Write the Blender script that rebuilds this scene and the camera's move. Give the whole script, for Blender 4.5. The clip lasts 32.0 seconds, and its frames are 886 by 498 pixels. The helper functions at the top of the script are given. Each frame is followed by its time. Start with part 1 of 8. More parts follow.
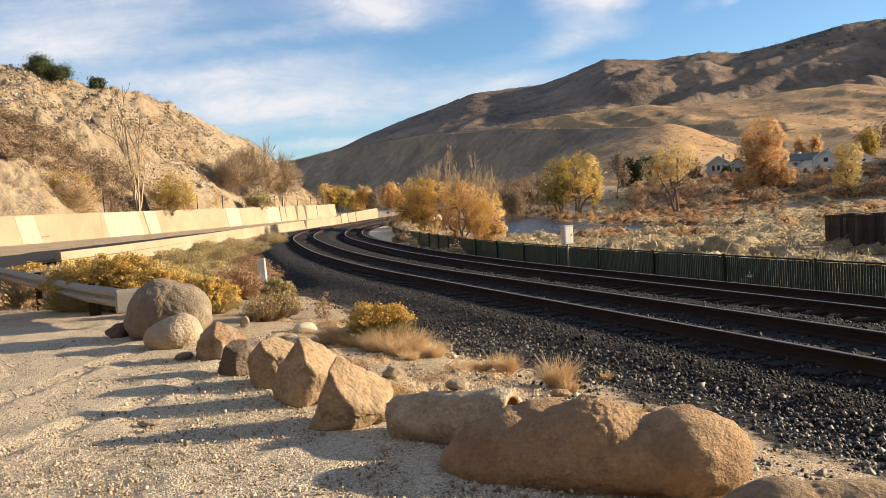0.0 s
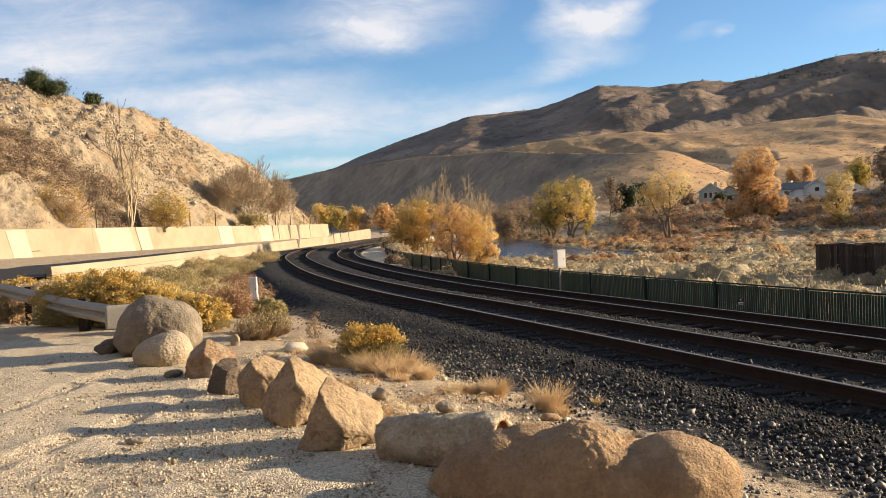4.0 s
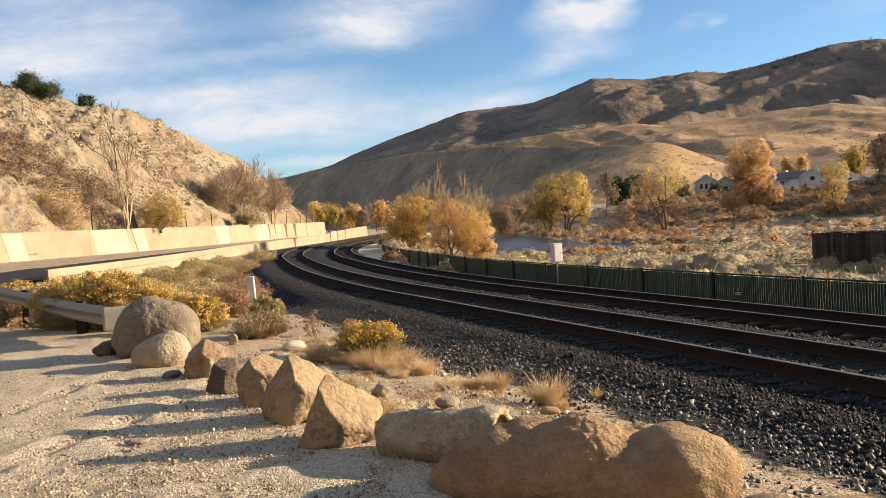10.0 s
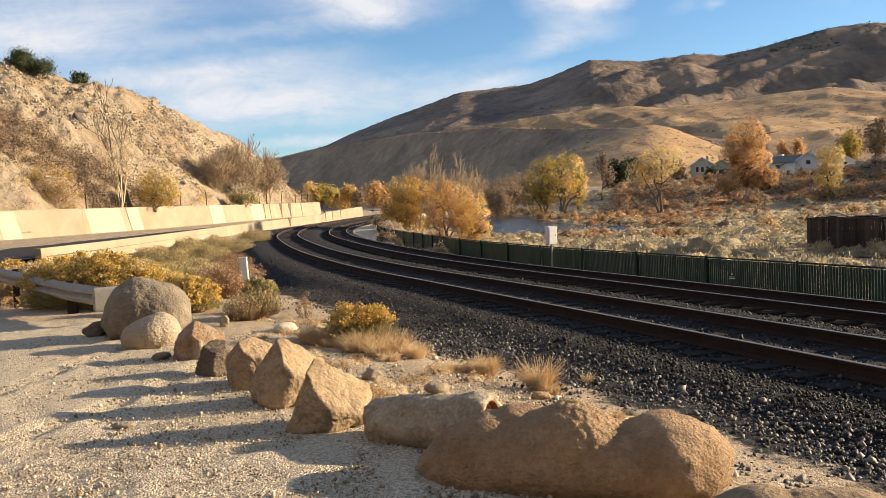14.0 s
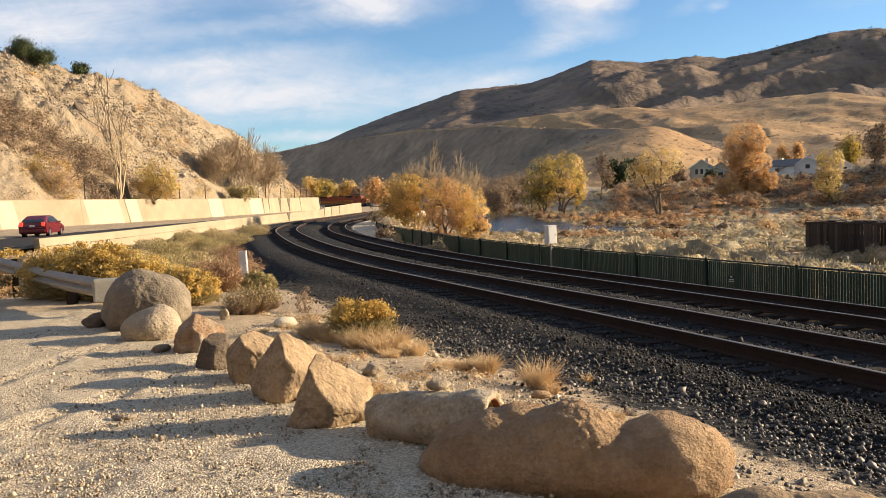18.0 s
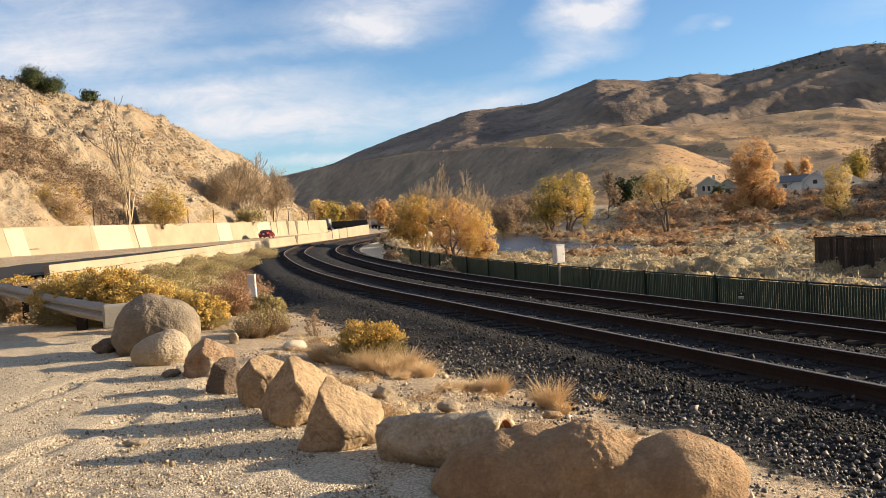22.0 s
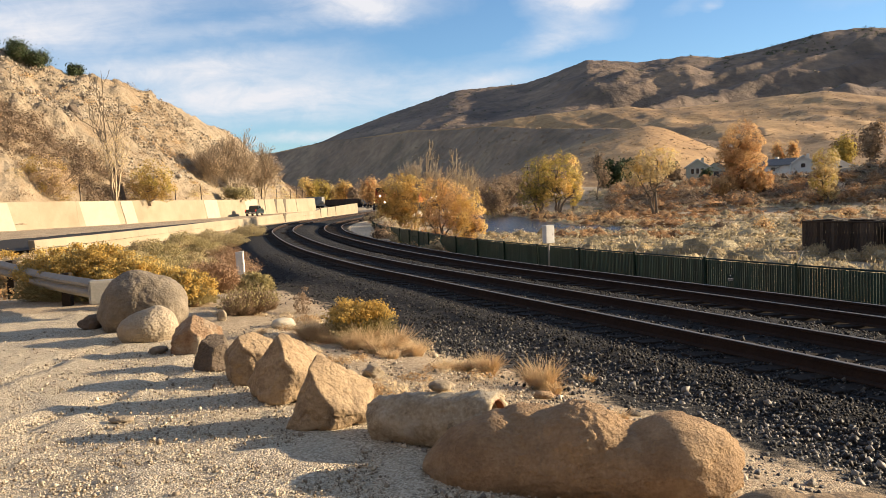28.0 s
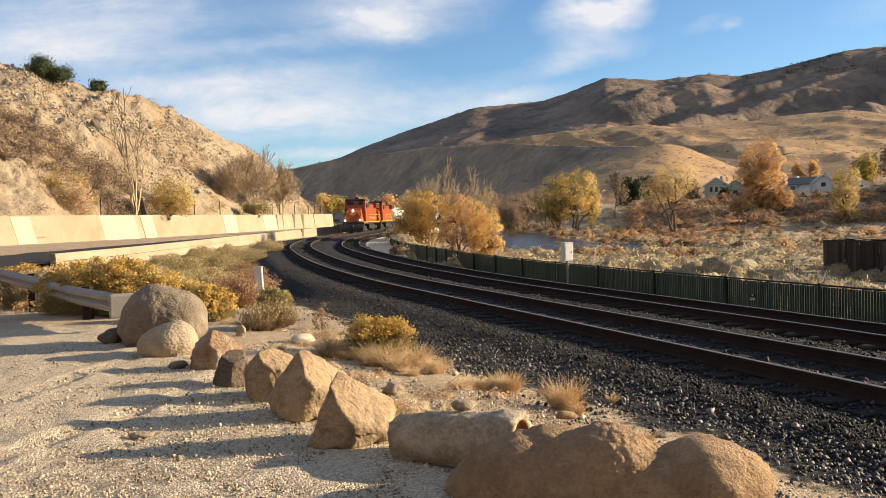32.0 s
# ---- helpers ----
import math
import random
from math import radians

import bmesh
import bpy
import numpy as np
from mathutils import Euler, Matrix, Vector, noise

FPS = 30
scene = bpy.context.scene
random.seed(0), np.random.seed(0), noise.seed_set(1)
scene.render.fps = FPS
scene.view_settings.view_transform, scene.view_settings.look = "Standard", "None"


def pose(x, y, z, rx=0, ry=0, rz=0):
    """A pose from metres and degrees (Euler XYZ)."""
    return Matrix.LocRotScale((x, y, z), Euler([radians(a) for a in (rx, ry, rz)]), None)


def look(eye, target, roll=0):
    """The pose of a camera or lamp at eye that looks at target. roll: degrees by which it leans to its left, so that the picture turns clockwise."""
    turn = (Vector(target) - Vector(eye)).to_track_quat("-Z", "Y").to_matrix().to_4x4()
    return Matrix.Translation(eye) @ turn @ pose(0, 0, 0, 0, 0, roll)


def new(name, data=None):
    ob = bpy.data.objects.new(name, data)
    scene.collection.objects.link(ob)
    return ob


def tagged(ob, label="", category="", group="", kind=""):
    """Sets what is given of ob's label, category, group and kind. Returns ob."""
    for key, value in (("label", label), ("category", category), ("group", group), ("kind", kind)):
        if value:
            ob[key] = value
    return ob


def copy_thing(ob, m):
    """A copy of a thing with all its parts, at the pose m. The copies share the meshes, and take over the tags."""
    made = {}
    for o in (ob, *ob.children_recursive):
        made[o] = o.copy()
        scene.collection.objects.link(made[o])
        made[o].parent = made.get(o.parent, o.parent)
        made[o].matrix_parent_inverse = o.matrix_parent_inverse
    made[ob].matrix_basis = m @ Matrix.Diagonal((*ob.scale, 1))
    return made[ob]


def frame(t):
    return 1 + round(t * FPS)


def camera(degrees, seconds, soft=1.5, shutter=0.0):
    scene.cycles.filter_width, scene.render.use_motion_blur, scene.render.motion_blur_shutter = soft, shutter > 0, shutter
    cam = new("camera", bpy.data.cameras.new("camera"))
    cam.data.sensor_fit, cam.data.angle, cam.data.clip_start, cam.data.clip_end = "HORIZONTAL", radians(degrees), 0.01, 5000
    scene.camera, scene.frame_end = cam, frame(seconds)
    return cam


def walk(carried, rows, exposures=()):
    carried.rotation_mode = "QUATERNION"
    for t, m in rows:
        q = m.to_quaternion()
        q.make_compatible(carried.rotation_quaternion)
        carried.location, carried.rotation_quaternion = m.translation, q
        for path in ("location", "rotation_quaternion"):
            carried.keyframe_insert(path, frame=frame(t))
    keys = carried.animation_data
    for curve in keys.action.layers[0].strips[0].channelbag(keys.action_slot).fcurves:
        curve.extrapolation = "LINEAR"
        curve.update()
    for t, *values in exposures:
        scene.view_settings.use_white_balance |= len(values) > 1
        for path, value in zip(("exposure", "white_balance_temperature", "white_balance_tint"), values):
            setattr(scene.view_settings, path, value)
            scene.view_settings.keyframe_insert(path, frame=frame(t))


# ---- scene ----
cam = camera(56.7, 32.0, soft=0.65)
PATH = [
    (0, 0.000, -0.000, 1.600, 86.821, 3.495, -0.194),
    (0.5, -0.004, -0.013, 1.601, 86.835, 3.193, -0.288),
    (1, -0.000, -0.012, 1.600, 87.058, 3.389, -0.389),
    (1.5, -0.000, -0.015, 1.602, 87.502, 3.954, -0.365),
    (2, -0.000, -0.011, 1.605, 87.749, 4.252, -0.323),
    (2.5, 0.002, -0.011, 1.602, 87.903, 3.917, -0.333),
    (3, -0.002, -0.015, 1.603, 88.235, 2.823, -0.492),
    (3.5, -0.005, -0.013, 1.602, 88.369, 2.527, -0.646),
    (5.5, -0.002, -0.018, 1.601, 88.062, 2.106, -0.615),
    (6, -0.005, -0.012, 1.599, 88.288, 2.533, -0.779),
    (6.5, 0.002, -0.018, 1.602, 88.884, 3.362, -0.831),
    (7, 0.003, -0.017, 1.599, 89.032, 3.384, -1.354),
    (7.5, 0.001, -0.007, 1.599, 88.514, 3.239, -1.167),
    (8, -0.000, -0.002, 1.598, 88.367, 3.210, -0.634),
    (8.5, -0.002, -0.011, 1.599, 88.466, 3.224, -0.962),
    (9, -0.001, -0.016, 1.598, 88.425, 3.328, -1.269),
    (9.5, 0.002, -0.006, 1.594, 88.185, 3.325, -1.114),
    (10, -0.001, -0.009, 1.597, 88.021, 3.441, -0.924),
    (10.5, -0.003, -0.015, 1.598, 87.799, 3.595, -0.725),
    (11, -0.002, -0.017, 1.601, 87.999, 3.781, -0.705),
    (11.5, 0.002, -0.019, 1.598, 88.265, 3.835, -0.966),
    (12, 0.004, -0.024, 1.598, 88.253, 2.686, -1.687),
    (12.5, 0.021, -0.011, 1.579, 89.210, -1.075, -4.645),
    (13, 0.043, 0.017, 1.584, 89.051, -0.431, -8.058),
    (13.5, 0.035, 0.026, 1.594, 87.369, 2.185, -5.079),
    (14, 0.036, 0.071, 1.613, 86.687, 2.995, -1.226),
    (14.5, 0.008, 0.070, 1.617, 86.390, 2.186, -0.790),
    (16.5, -0.007, 0.080, 1.614, 87.297, 2.335, -2.318),
    (17, -0.008, 0.075, 1.616, 87.117, 2.388, -2.919),
    (17.5, -0.011, 0.072, 1.618, 86.843, 2.254, -2.616),
    (18, -0.011, 0.076, 1.612, 86.512, 1.944, -1.306),
    (18.5, -0.014, 0.077, 1.612, 86.206, 1.660, -0.619),
    (19, -0.017, 0.080, 1.610, 85.915, 1.779, 0.093),
    (19.5, -0.019, 0.078, 1.611, 86.093, 2.306, 1.281),
    (20, -0.011, 0.072, 1.615, 85.945, 3.183, 1.372),
    (20.5, -0.016, 0.085, 1.612, 86.262, 3.125, 0.539),
    (21, -0.025, 0.083, 1.618, 87.198, 2.599, 0.172),
    (21.5, -0.019, 0.080, 1.616, 87.612, 2.549, -0.105),
    (22, -0.017, 0.071, 1.615, 87.976, 2.792, -0.799),
    (22.5, -0.013, 0.079, 1.619, 88.215, 2.584, -1.147),
    (23, -0.012, 0.076, 1.616, 87.892, 2.508, -1.077),
    (23.5, -0.015, 0.081, 1.616, 87.224, 2.319, -1.067),
    (24, -0.024, 0.080, 1.614, 87.349, 1.995, -1.359),
    (24.5, -0.037, 0.101, 1.609, 87.318, 1.863, -1.651),
    (26.5, -0.047, 0.098, 1.600, 87.114, 1.833, -2.508),
    (27, -0.037, 0.114, 1.599, 86.576, 1.975, -1.620),
    (27.5, -0.041, 0.135, 1.601, 86.479, 1.973, -1.230),
    (28, -0.051, 0.169, 1.596, 86.532, 2.162, -1.581),
    (28.5, -0.051, 0.199, 1.603, 86.696, 2.504, -1.479),
    (29, -0.069, 0.201, 1.597, 86.834, 2.550, -0.261),
    (29.5, -0.080, 0.212, 1.604, 87.749, 1.940, -0.368),
    (30, -0.092, 0.214, 1.597, 88.486, 1.952, -0.646),
    (30.5, -0.095, 0.205, 1.598, 88.159, 2.339, 0.580),
    (31, -0.098, 0.214, 1.597, 88.085, 2.186, 1.201),
    (31.5, -0.104, 0.209, 1.600, 88.048, 1.782, 0.532),
    (32, -0.100, 0.228, 1.598, 87.725, 1.751, -0.399),
]

walk(cam, [(t, pose(x, y, z, a, b, c)) for t, x, y, z, a, b, c in PATH])

# ---- light ----
SUN_ELEV, SUN_AZ = 14.5, 82.0      # degrees; azimuth clockwise from +y
scene.view_settings.exposure = 1.15
world = bpy.data.worlds.new("sky")
scene.world = world
world.use_nodes = True


CLOUDS = ((0.200, 0.240, 0.050, 0.024, 8, 1.9), (0.175, 0.255, 0.045, 0.012, -30, 0.8), (0.250, 0.262, 0.045, 0.012, 30, 0.6), (0.191, 0.195, 0.055, 0.013, 4, 0.7),
          (0.145, 0.178, 0.055, 0.010, 6, 0.55), (0.364, 0.222, 0.012, 0.006, 30, 0.6), (0.335, 0.222, 0.030, 0.008, 25, 0.3), (-0.050, 0.255, 0.095, 0.034, 4, 1.15),
          (-0.070, 0.236, 0.045, 0.014, -8, 0.7), (-0.400, 0.262, 0.150, 0.044, -4, 0.95), (-0.470, 0.212, 0.120, 0.026, -6, 0.9), (-0.215, 0.174, 0.130, 0.018, 2, 0.9),
          (-0.300, 0.160, 0.120, 0.020, -4, 0.7), (-0.100, 0.136, 0.170, 0.022, 3, 1.0), (0.090, 0.140, 0.080, 0.009, 8, 0.45), (-0.230, 0.122, 0.120, 0.016, -2, 0.8),
          (-0.138, 0.080, 0.050, 0.006, 5, 1.1), (-0.180, 0.215, 0.120, 0.010, 4, 0.5), (-0.250, 0.100, 0.160, 0.012, 0, 0.45), (0.03, 0.120, 0.09, 0.012, 6, 0.5),
          (0.620, 0.250, 0.120, 0.02, 10, 0.35))


def build_sky():
    nt = world.node_tree
    nt.nodes.clear()
    out = nt.nodes.new("ShaderNodeOutputWorld")
    bg = nt.nodes.new("ShaderNodeBackground")
    sky = nt.nodes.new("ShaderNodeTexSky")
    sky.sky_type = "NISHITA"
    sky.sun_disc = False
    sky.sun_elevation = radians(SUN_ELEV)
    sky.sun_rotation = radians(SUN_AZ)
    sky.altitude = 1400
    sky.air_density, sky.dust_density, sky.ozone_density = 1.1, 0.35, 3.0
    tc = nt.nodes.new("ShaderNodeTexCoord")
    sep = nt.nodes.new("ShaderNodeSeparateXYZ")
    nt.links.new(tc.outputs["Generated"], sep.inputs[0])

    def math_node(op, a, b=None, clamp=False):
        n = nt.nodes.new("ShaderNodeMath")
        n.operation, n.use_clamp = op, clamp
        for i, v in enumerate((a, b)):
            if v is None:
                continue
            if isinstance(v, (int, float)):
                n.inputs[i].default_value = v
            else:
                nt.links.new(v, n.inputs[i])
        return n.outputs[0]

    def noise_of(scale, detail, rough, distort, stretch, offset):
        mp = nt.nodes.new("ShaderNodeMapping")
        mp.inputs["Scale"].default_value = stretch
        mp.inputs["Location"].default_value = offset
        nt.links.new(tc.outputs["Generated"], mp.inputs[0])
        n = nt.nodes.new("ShaderNodeTexNoise")
        n.inputs["Scale"].default_value = scale
        n.inputs["Detail"].default_value = detail
        n.inputs["Roughness"].default_value = rough
        n.inputs["Distortion"].default_value = distort
        nt.links.new(mp.outputs[0], n.inputs["Vector"])
        return n.outputs["Fac"]

    # the sky ahead as a plane: side and height over distance, frayed by a slow warp
    ahead = math_node("MAXIMUM", sep.outputs["Y"], 0.02)
    side, up = math_node("DIVIDE", sep.outputs["X"], ahead), math_node("DIVIDE", sep.outputs["Z"], ahead)
    plane = nt.nodes.new("ShaderNodeCombineXYZ")
    nt.links.new(side, plane.inputs[0])
    nt.links.new(up, plane.inputs[1])

    def plane_noise(scale, stretch, detail, rough, offset, turn=0.0, distort=0.0):
        mp = nt.nodes.new("ShaderNodeMapping")
        mp.inputs["Scale"].default_value = (stretch[0], stretch[1], 1)
        mp.inputs["Location"].default_value = (offset, offset * 0.7, offset * 0.3)
        mp.inputs["Rotation"].default_value = (0, 0, radians(turn))
        nt.links.new(plane.outputs[0], mp.inputs[0])
        n = nt.nodes.new("ShaderNodeTexNoise")
        n.inputs["Scale"].default_value, n.inputs["Detail"].default_value = scale, detail
        n.inputs["Roughness"].default_value, n.inputs["Distortion"].default_value = rough, distort
        nt.links.new(mp.outputs[0], n.inputs["Vector"])
        return n

    frayed = nt.nodes.new("ShaderNodeMix")
    frayed.data_type, frayed.blend_type = "RGBA", "LINEAR_LIGHT"
    frayed.inputs["Factor"].default_value = 0.022
    nt.links.new(plane.outputs[0], frayed.inputs["A"])
    nt.links.new(plane_noise(9.0, (1.0, 1.8), 5, 0.62, 3.1).outputs["Color"], frayed.inputs["B"])

    total = None
    # clouds: side, height, half width, half height, turn, weight
    for cu, cv, ru, rv, turn, weight in CLOUDS:
        mp = nt.nodes.new("ShaderNodeMapping")
        mp.vector_type = "TEXTURE"
        mp.inputs["Location"].default_value = (cu, cv, 0)
        mp.inputs["Rotation"].default_value = (0, 0, radians(turn))
        mp.inputs["Scale"].default_value = (ru, rv, 1)
        nt.links.new(frayed.outputs["Result"], mp.inputs[0])
        flat = nt.nodes.new("ShaderNodeVectorMath")
        flat.operation = "MULTIPLY"
        flat.inputs[1].default_value = (1, 1, 0)
        nt.links.new(mp.outputs[0], flat.inputs[0])
        dist = nt.nodes.new("ShaderNodeVectorMath")
        dist.operation = "LENGTH"
        nt.links.new(flat.outputs[0], dist.inputs[0])
        mr = nt.nodes.new("ShaderNodeMapRange")
        mr.interpolation_type = "SMOOTHSTEP"
        for key, value in (("From Min", 1.9), ("From Max", 0.0), ("To Min", 0.0), ("To Max", weight)):
            mr.inputs[key].default_value = value
        nt.links.new(dist.outputs["Value"], mr.inputs["Value"])
        total = mr.outputs[0] if total is None else math_node("ADD", total, mr.outputs[0])
    wisp = plane_noise(1.0, (5.0, 26.0), 9, 0.62, 1.7, 6.0, 0.7).outputs["Fac"]
    curl = plane_noise(1.0, (16.0, 30.0), 8, 0.65, 5.3, -20.0, 0.9).outputs["Fac"]
    weave = math_node("ADD", math_node("MULTIPLY", wisp, 1.15), math_node("MULTIPLY", curl, 0.75))
    front = math_node("MULTIPLY", total, math_node("SUBTRACT", weave, 0.36))
    facing = nt.nodes.new("ShaderNodeMapRange")
    facing.inputs["From Min"].default_value, facing.inputs["From Max"].default_value = 0.25, 0.55
    nt.links.new(sep.outputs["Y"], facing.inputs["Value"])
    front = math_node("MULTIPLY", front, facing.outputs[0])
    # the rest of the sky: thin broken banks
    big = noise_of(1.0, 3, 0.5, 0.3, (2.6, 2.6, 10.0), (0.35, 0.2, 0.75))
    fine = noise_of(1.0, 8, 0.6, 0.9, (6.0, 6.0, 22.0), (1.3, 0.7, 0.2))
    banks = math_node("SUBTRACT", math_node("ADD", math_node("MULTIPLY", big, 1.2), math_node("MULTIPLY", fine, 0.6)), 0.55, True)
    banks = math_node("MULTIPLY", banks, math_node("SUBTRACT", 1.0, facing.outputs[0]))
    mixed = math_node("ADD", front, banks)
    ramp = nt.nodes.new("ShaderNodeValToRGB")
    ramp.color_ramp.elements[0].position, ramp.color_ramp.elements[0].color = 0.04, (0, 0, 0, 1)
    ramp.color_ramp.elements[1].position, ramp.color_ramp.elements[1].color = 1.05, (0.98, 0.98, 0.98, 1)
    nt.links.new(mixed, ramp.inputs[0])
    mix = nt.nodes.new("ShaderNodeMix")
    mix.data_type = "RGBA"
    nt.links.new(ramp.outputs[0], mix.inputs["Factor"])
    blue = nt.nodes.new("ShaderNodeMix")
    blue.data_type, blue.blend_type = "RGBA", "MULTIPLY"
    blue.inputs["Factor"].default_value = 1.0
    nt.links.new(sky.outputs[0], blue.inputs["A"])
    blue.inputs["B"].default_value = (0.90, 0.98, 1.04, 1)
    nt.links.new(blue.outputs["Result"], mix.inputs["A"])
    mix.inputs["B"].default_value = (5.0, 5.0, 5.25, 1)
    nt.links.new(mix.outputs["Result"], bg.inputs["Color"])
    bg.inputs["Strength"].default_value = 0.078
    nt.links.new(bg.outputs[0], out.inputs[0])


build_sky()
sun = new("sun", bpy.data.lights.new("sun", "SUN"))
sun.data.energy, sun.data.angle, sun.data.color = 5.0, radians(0.53), (1.0, 0.80, 0.55)
sun.matrix_world = look((0, 0, 0), (-math.sin(radians(SUN_AZ)) * math.cos(radians(SUN_ELEV)),
                                    -math.cos(radians(SUN_AZ)) * math.cos(radians(SUN_ELEV)),
                                    -math.sin(radians(SUN_ELEV))))


# ---- materials ----
MATS = {}


def mat(name, stops, scale=3.0, fine=25.0, mix=0.5, rough=0.85, bump=0.3, bump_scale=40.0, metal=0.0, per_object=0.0,
        per_island=0.0, stretch=(1, 1, 1), stain=None, stain_scale=0.6, stain_amount=0.4, spec=0.3, detail=6, trans=0.0, bump2=0.0):
    """Two-scale noise colour ramp with fine relief; stain: a colour laid in large patches."""
    if name in MATS:
        return MATS[name]
    m = bpy.data.materials.new(name)
    m.use_nodes = True
    nt = m.node_tree
    b = nt.nodes["Principled BSDF"]
    tc = nt.nodes.new("ShaderNodeTexCoord")
    geo = nt.nodes.new("ShaderNodeNewGeometry")
    mp = nt.nodes.new("ShaderNodeMapping")
    mp.inputs["Scale"].default_value = stretch
    nt.links.new(geo.outputs["Position"] if per_object == 0 else tc.outputs["Object"], mp.inputs[0])

    def noise_of(s, d=detail, r=0.6):
        n = nt.nodes.new("ShaderNodeTexNoise")
        n.inputs["Scale"].default_value, n.inputs["Detail"].default_value, n.inputs["Roughness"].default_value = s, d, r
        nt.links.new(mp.outputs[0], n.inputs["Vector"])
        return n.outputs["Fac"]

    def pit_of(s):
        n = nt.nodes.new("ShaderNodeTexVoronoi")
        n.inputs["Scale"].default_value = s
        nt.links.new(mp.outputs[0], n.inputs["Vector"])
        return n.outputs["Distance"]

    def mth(op, a, c):
        n = nt.nodes.new("ShaderNodeMath")
        n.operation = op
        for i, v in enumerate((a, c)):
            if isinstance(v, (int, float)):
                n.inputs[i].default_value = v
            else:
                nt.links.new(v, n.inputs[i])
        return n.outputs[0]

    fac = mth("ADD", mth("MULTIPLY", noise_of(scale), 1 - mix), mth("MULTIPLY", noise_of(fine), mix))
    if per_object or per_island:
        src = nt.nodes.new("ShaderNodeObjectInfo").outputs["Random"] if per_object else geo.outputs["Random Per Island"]
        fac = mth("ADD", fac, mth("MULTIPLY", mth("SUBTRACT", src, 0.5), per_object or per_island))
    ramp = nt.nodes.new("ShaderNodeValToRGB")
    el = ramp.color_ramp.elements
    n = len(stops)
    for i, c in enumerate(stops):
        pos = 0.32 + 0.36 * i / max(1, n - 1)
        e = el[i] if i < 2 else el.new(pos)
        e.position, e.color = pos, (*c, 1)
    nt.links.new(fac, ramp.inputs[0])
    col = ramp.outputs[0]
    if stain:
        r2 = nt.nodes.new("ShaderNodeMapRange")
        r2.inputs["From Min"].default_value, r2.inputs["From Max"].default_value = 0.48, 0.62
        r2.inputs["To Max"].default_value = stain_amount
        nt.links.new(noise_of(stain_scale, 5, 0.65), r2.inputs["Value"])
        mx = nt.nodes.new("ShaderNodeMix")
        mx.data_type = "RGBA"
        nt.links.new(r2.outputs[0], mx.inputs["Factor"])
        nt.links.new(col, mx.inputs["A"])
        mx.inputs["B"].default_value = (*stain, 1)
        col = mx.outputs["Result"]
    nt.links.new(col, b.inputs["Base Color"])
    b.inputs["Roughness"].default_value = rough
    b.inputs["Metallic"].default_value = metal
    b.inputs["Specular IOR Level"].default_value = spec
    if bump:
        bp = nt.nodes.new("ShaderNodeBump")
        bp.inputs["Strength"].default_value = min(1.0, bump)
        bp.inputs["Distance"].default_value = 0.6 / bump_scale
        nt.links.new(noise_of(bump_scale, 5, 0.65), bp.inputs["Height"])
        if bump2:
            b2 = nt.nodes.new("ShaderNodeBump")
            b2.inputs["Strength"].default_value = 0.9
            b2.inputs["Distance"].default_value = bump2
            nt.links.new(mth("ADD", noise_of(bump_scale * 0.22, 6, 0.7), mth("MULTIPLY", pit_of(bump_scale * 0.5), 0.35)), b2.inputs["Height"])
            nt.links.new(b2.outputs[0], bp.inputs["Normal"])
        nt.links.new(bp.outputs[0], b.inputs["Normal"])
    if trans:
        tr = nt.nodes.new("ShaderNodeBsdfTranslucent")
        nt.links.new(col, tr.inputs["Color"])
        ms = nt.nodes.new("ShaderNodeMixShader")
        ms.inputs[0].default_value = trans
        nt.links.new(b.outputs[0], ms.inputs[1])
        nt.links.new(tr.outputs[0], ms.inputs[2])
        nt.links.new(ms.outputs[0], nt.nodes["Material Output"].inputs["Surface"])
    MATS[name] = m
    return m


def glow(name, colour, strength):
    m = bpy.data.materials.new(name)
    m.use_nodes = True
    b = m.node_tree.nodes["Principled BSDF"]
    b.inputs["Base Color"].default_value = (*colour, 1)
    b.inputs["Emission Color"].default_value = (*colour, 1)
    b.inputs["Emission Strength"].default_value = strength
    return m


# ---- mesh helpers ----
def mesh_of(name, verts, faces, material=None, smooth=False):
    me = bpy.data.meshes.new(name)
    me.from_pydata([tuple(v) for v in verts], [], [tuple(f) for f in faces])
    if material:
        me.materials.append(material)
    if smooth:
        me.polygons.foreach_set("use_smooth", [True] * len(me.polygons))
    me.update()
    return me


def part(name, bm, material, parent=None, label="", smooth=False):
    """Link a bmesh (or a mesh) as one mesh object under a thing or a part."""
    if isinstance(bm, bmesh.types.BMesh):
        me = bpy.data.meshes.new(name)
        bm.to_mesh(me)
        bm.free()
        if material:
            me.materials.append(material)
        if smooth:
            me.polygons.foreach_set("use_smooth", [True] * len(me.polygons))
    else:
        me = bm
        if material and not me.materials:
            me.materials.append(material)
    ob = new(name, me)
    if parent:
        ob.parent = parent
    if label:
        ob["label"] = label
    return ob


def thing(name, m, label, category, group="", kind=""):
    ob = new(name)
    ob.matrix_basis = m
    return tagged(ob, label, category, group, kind)


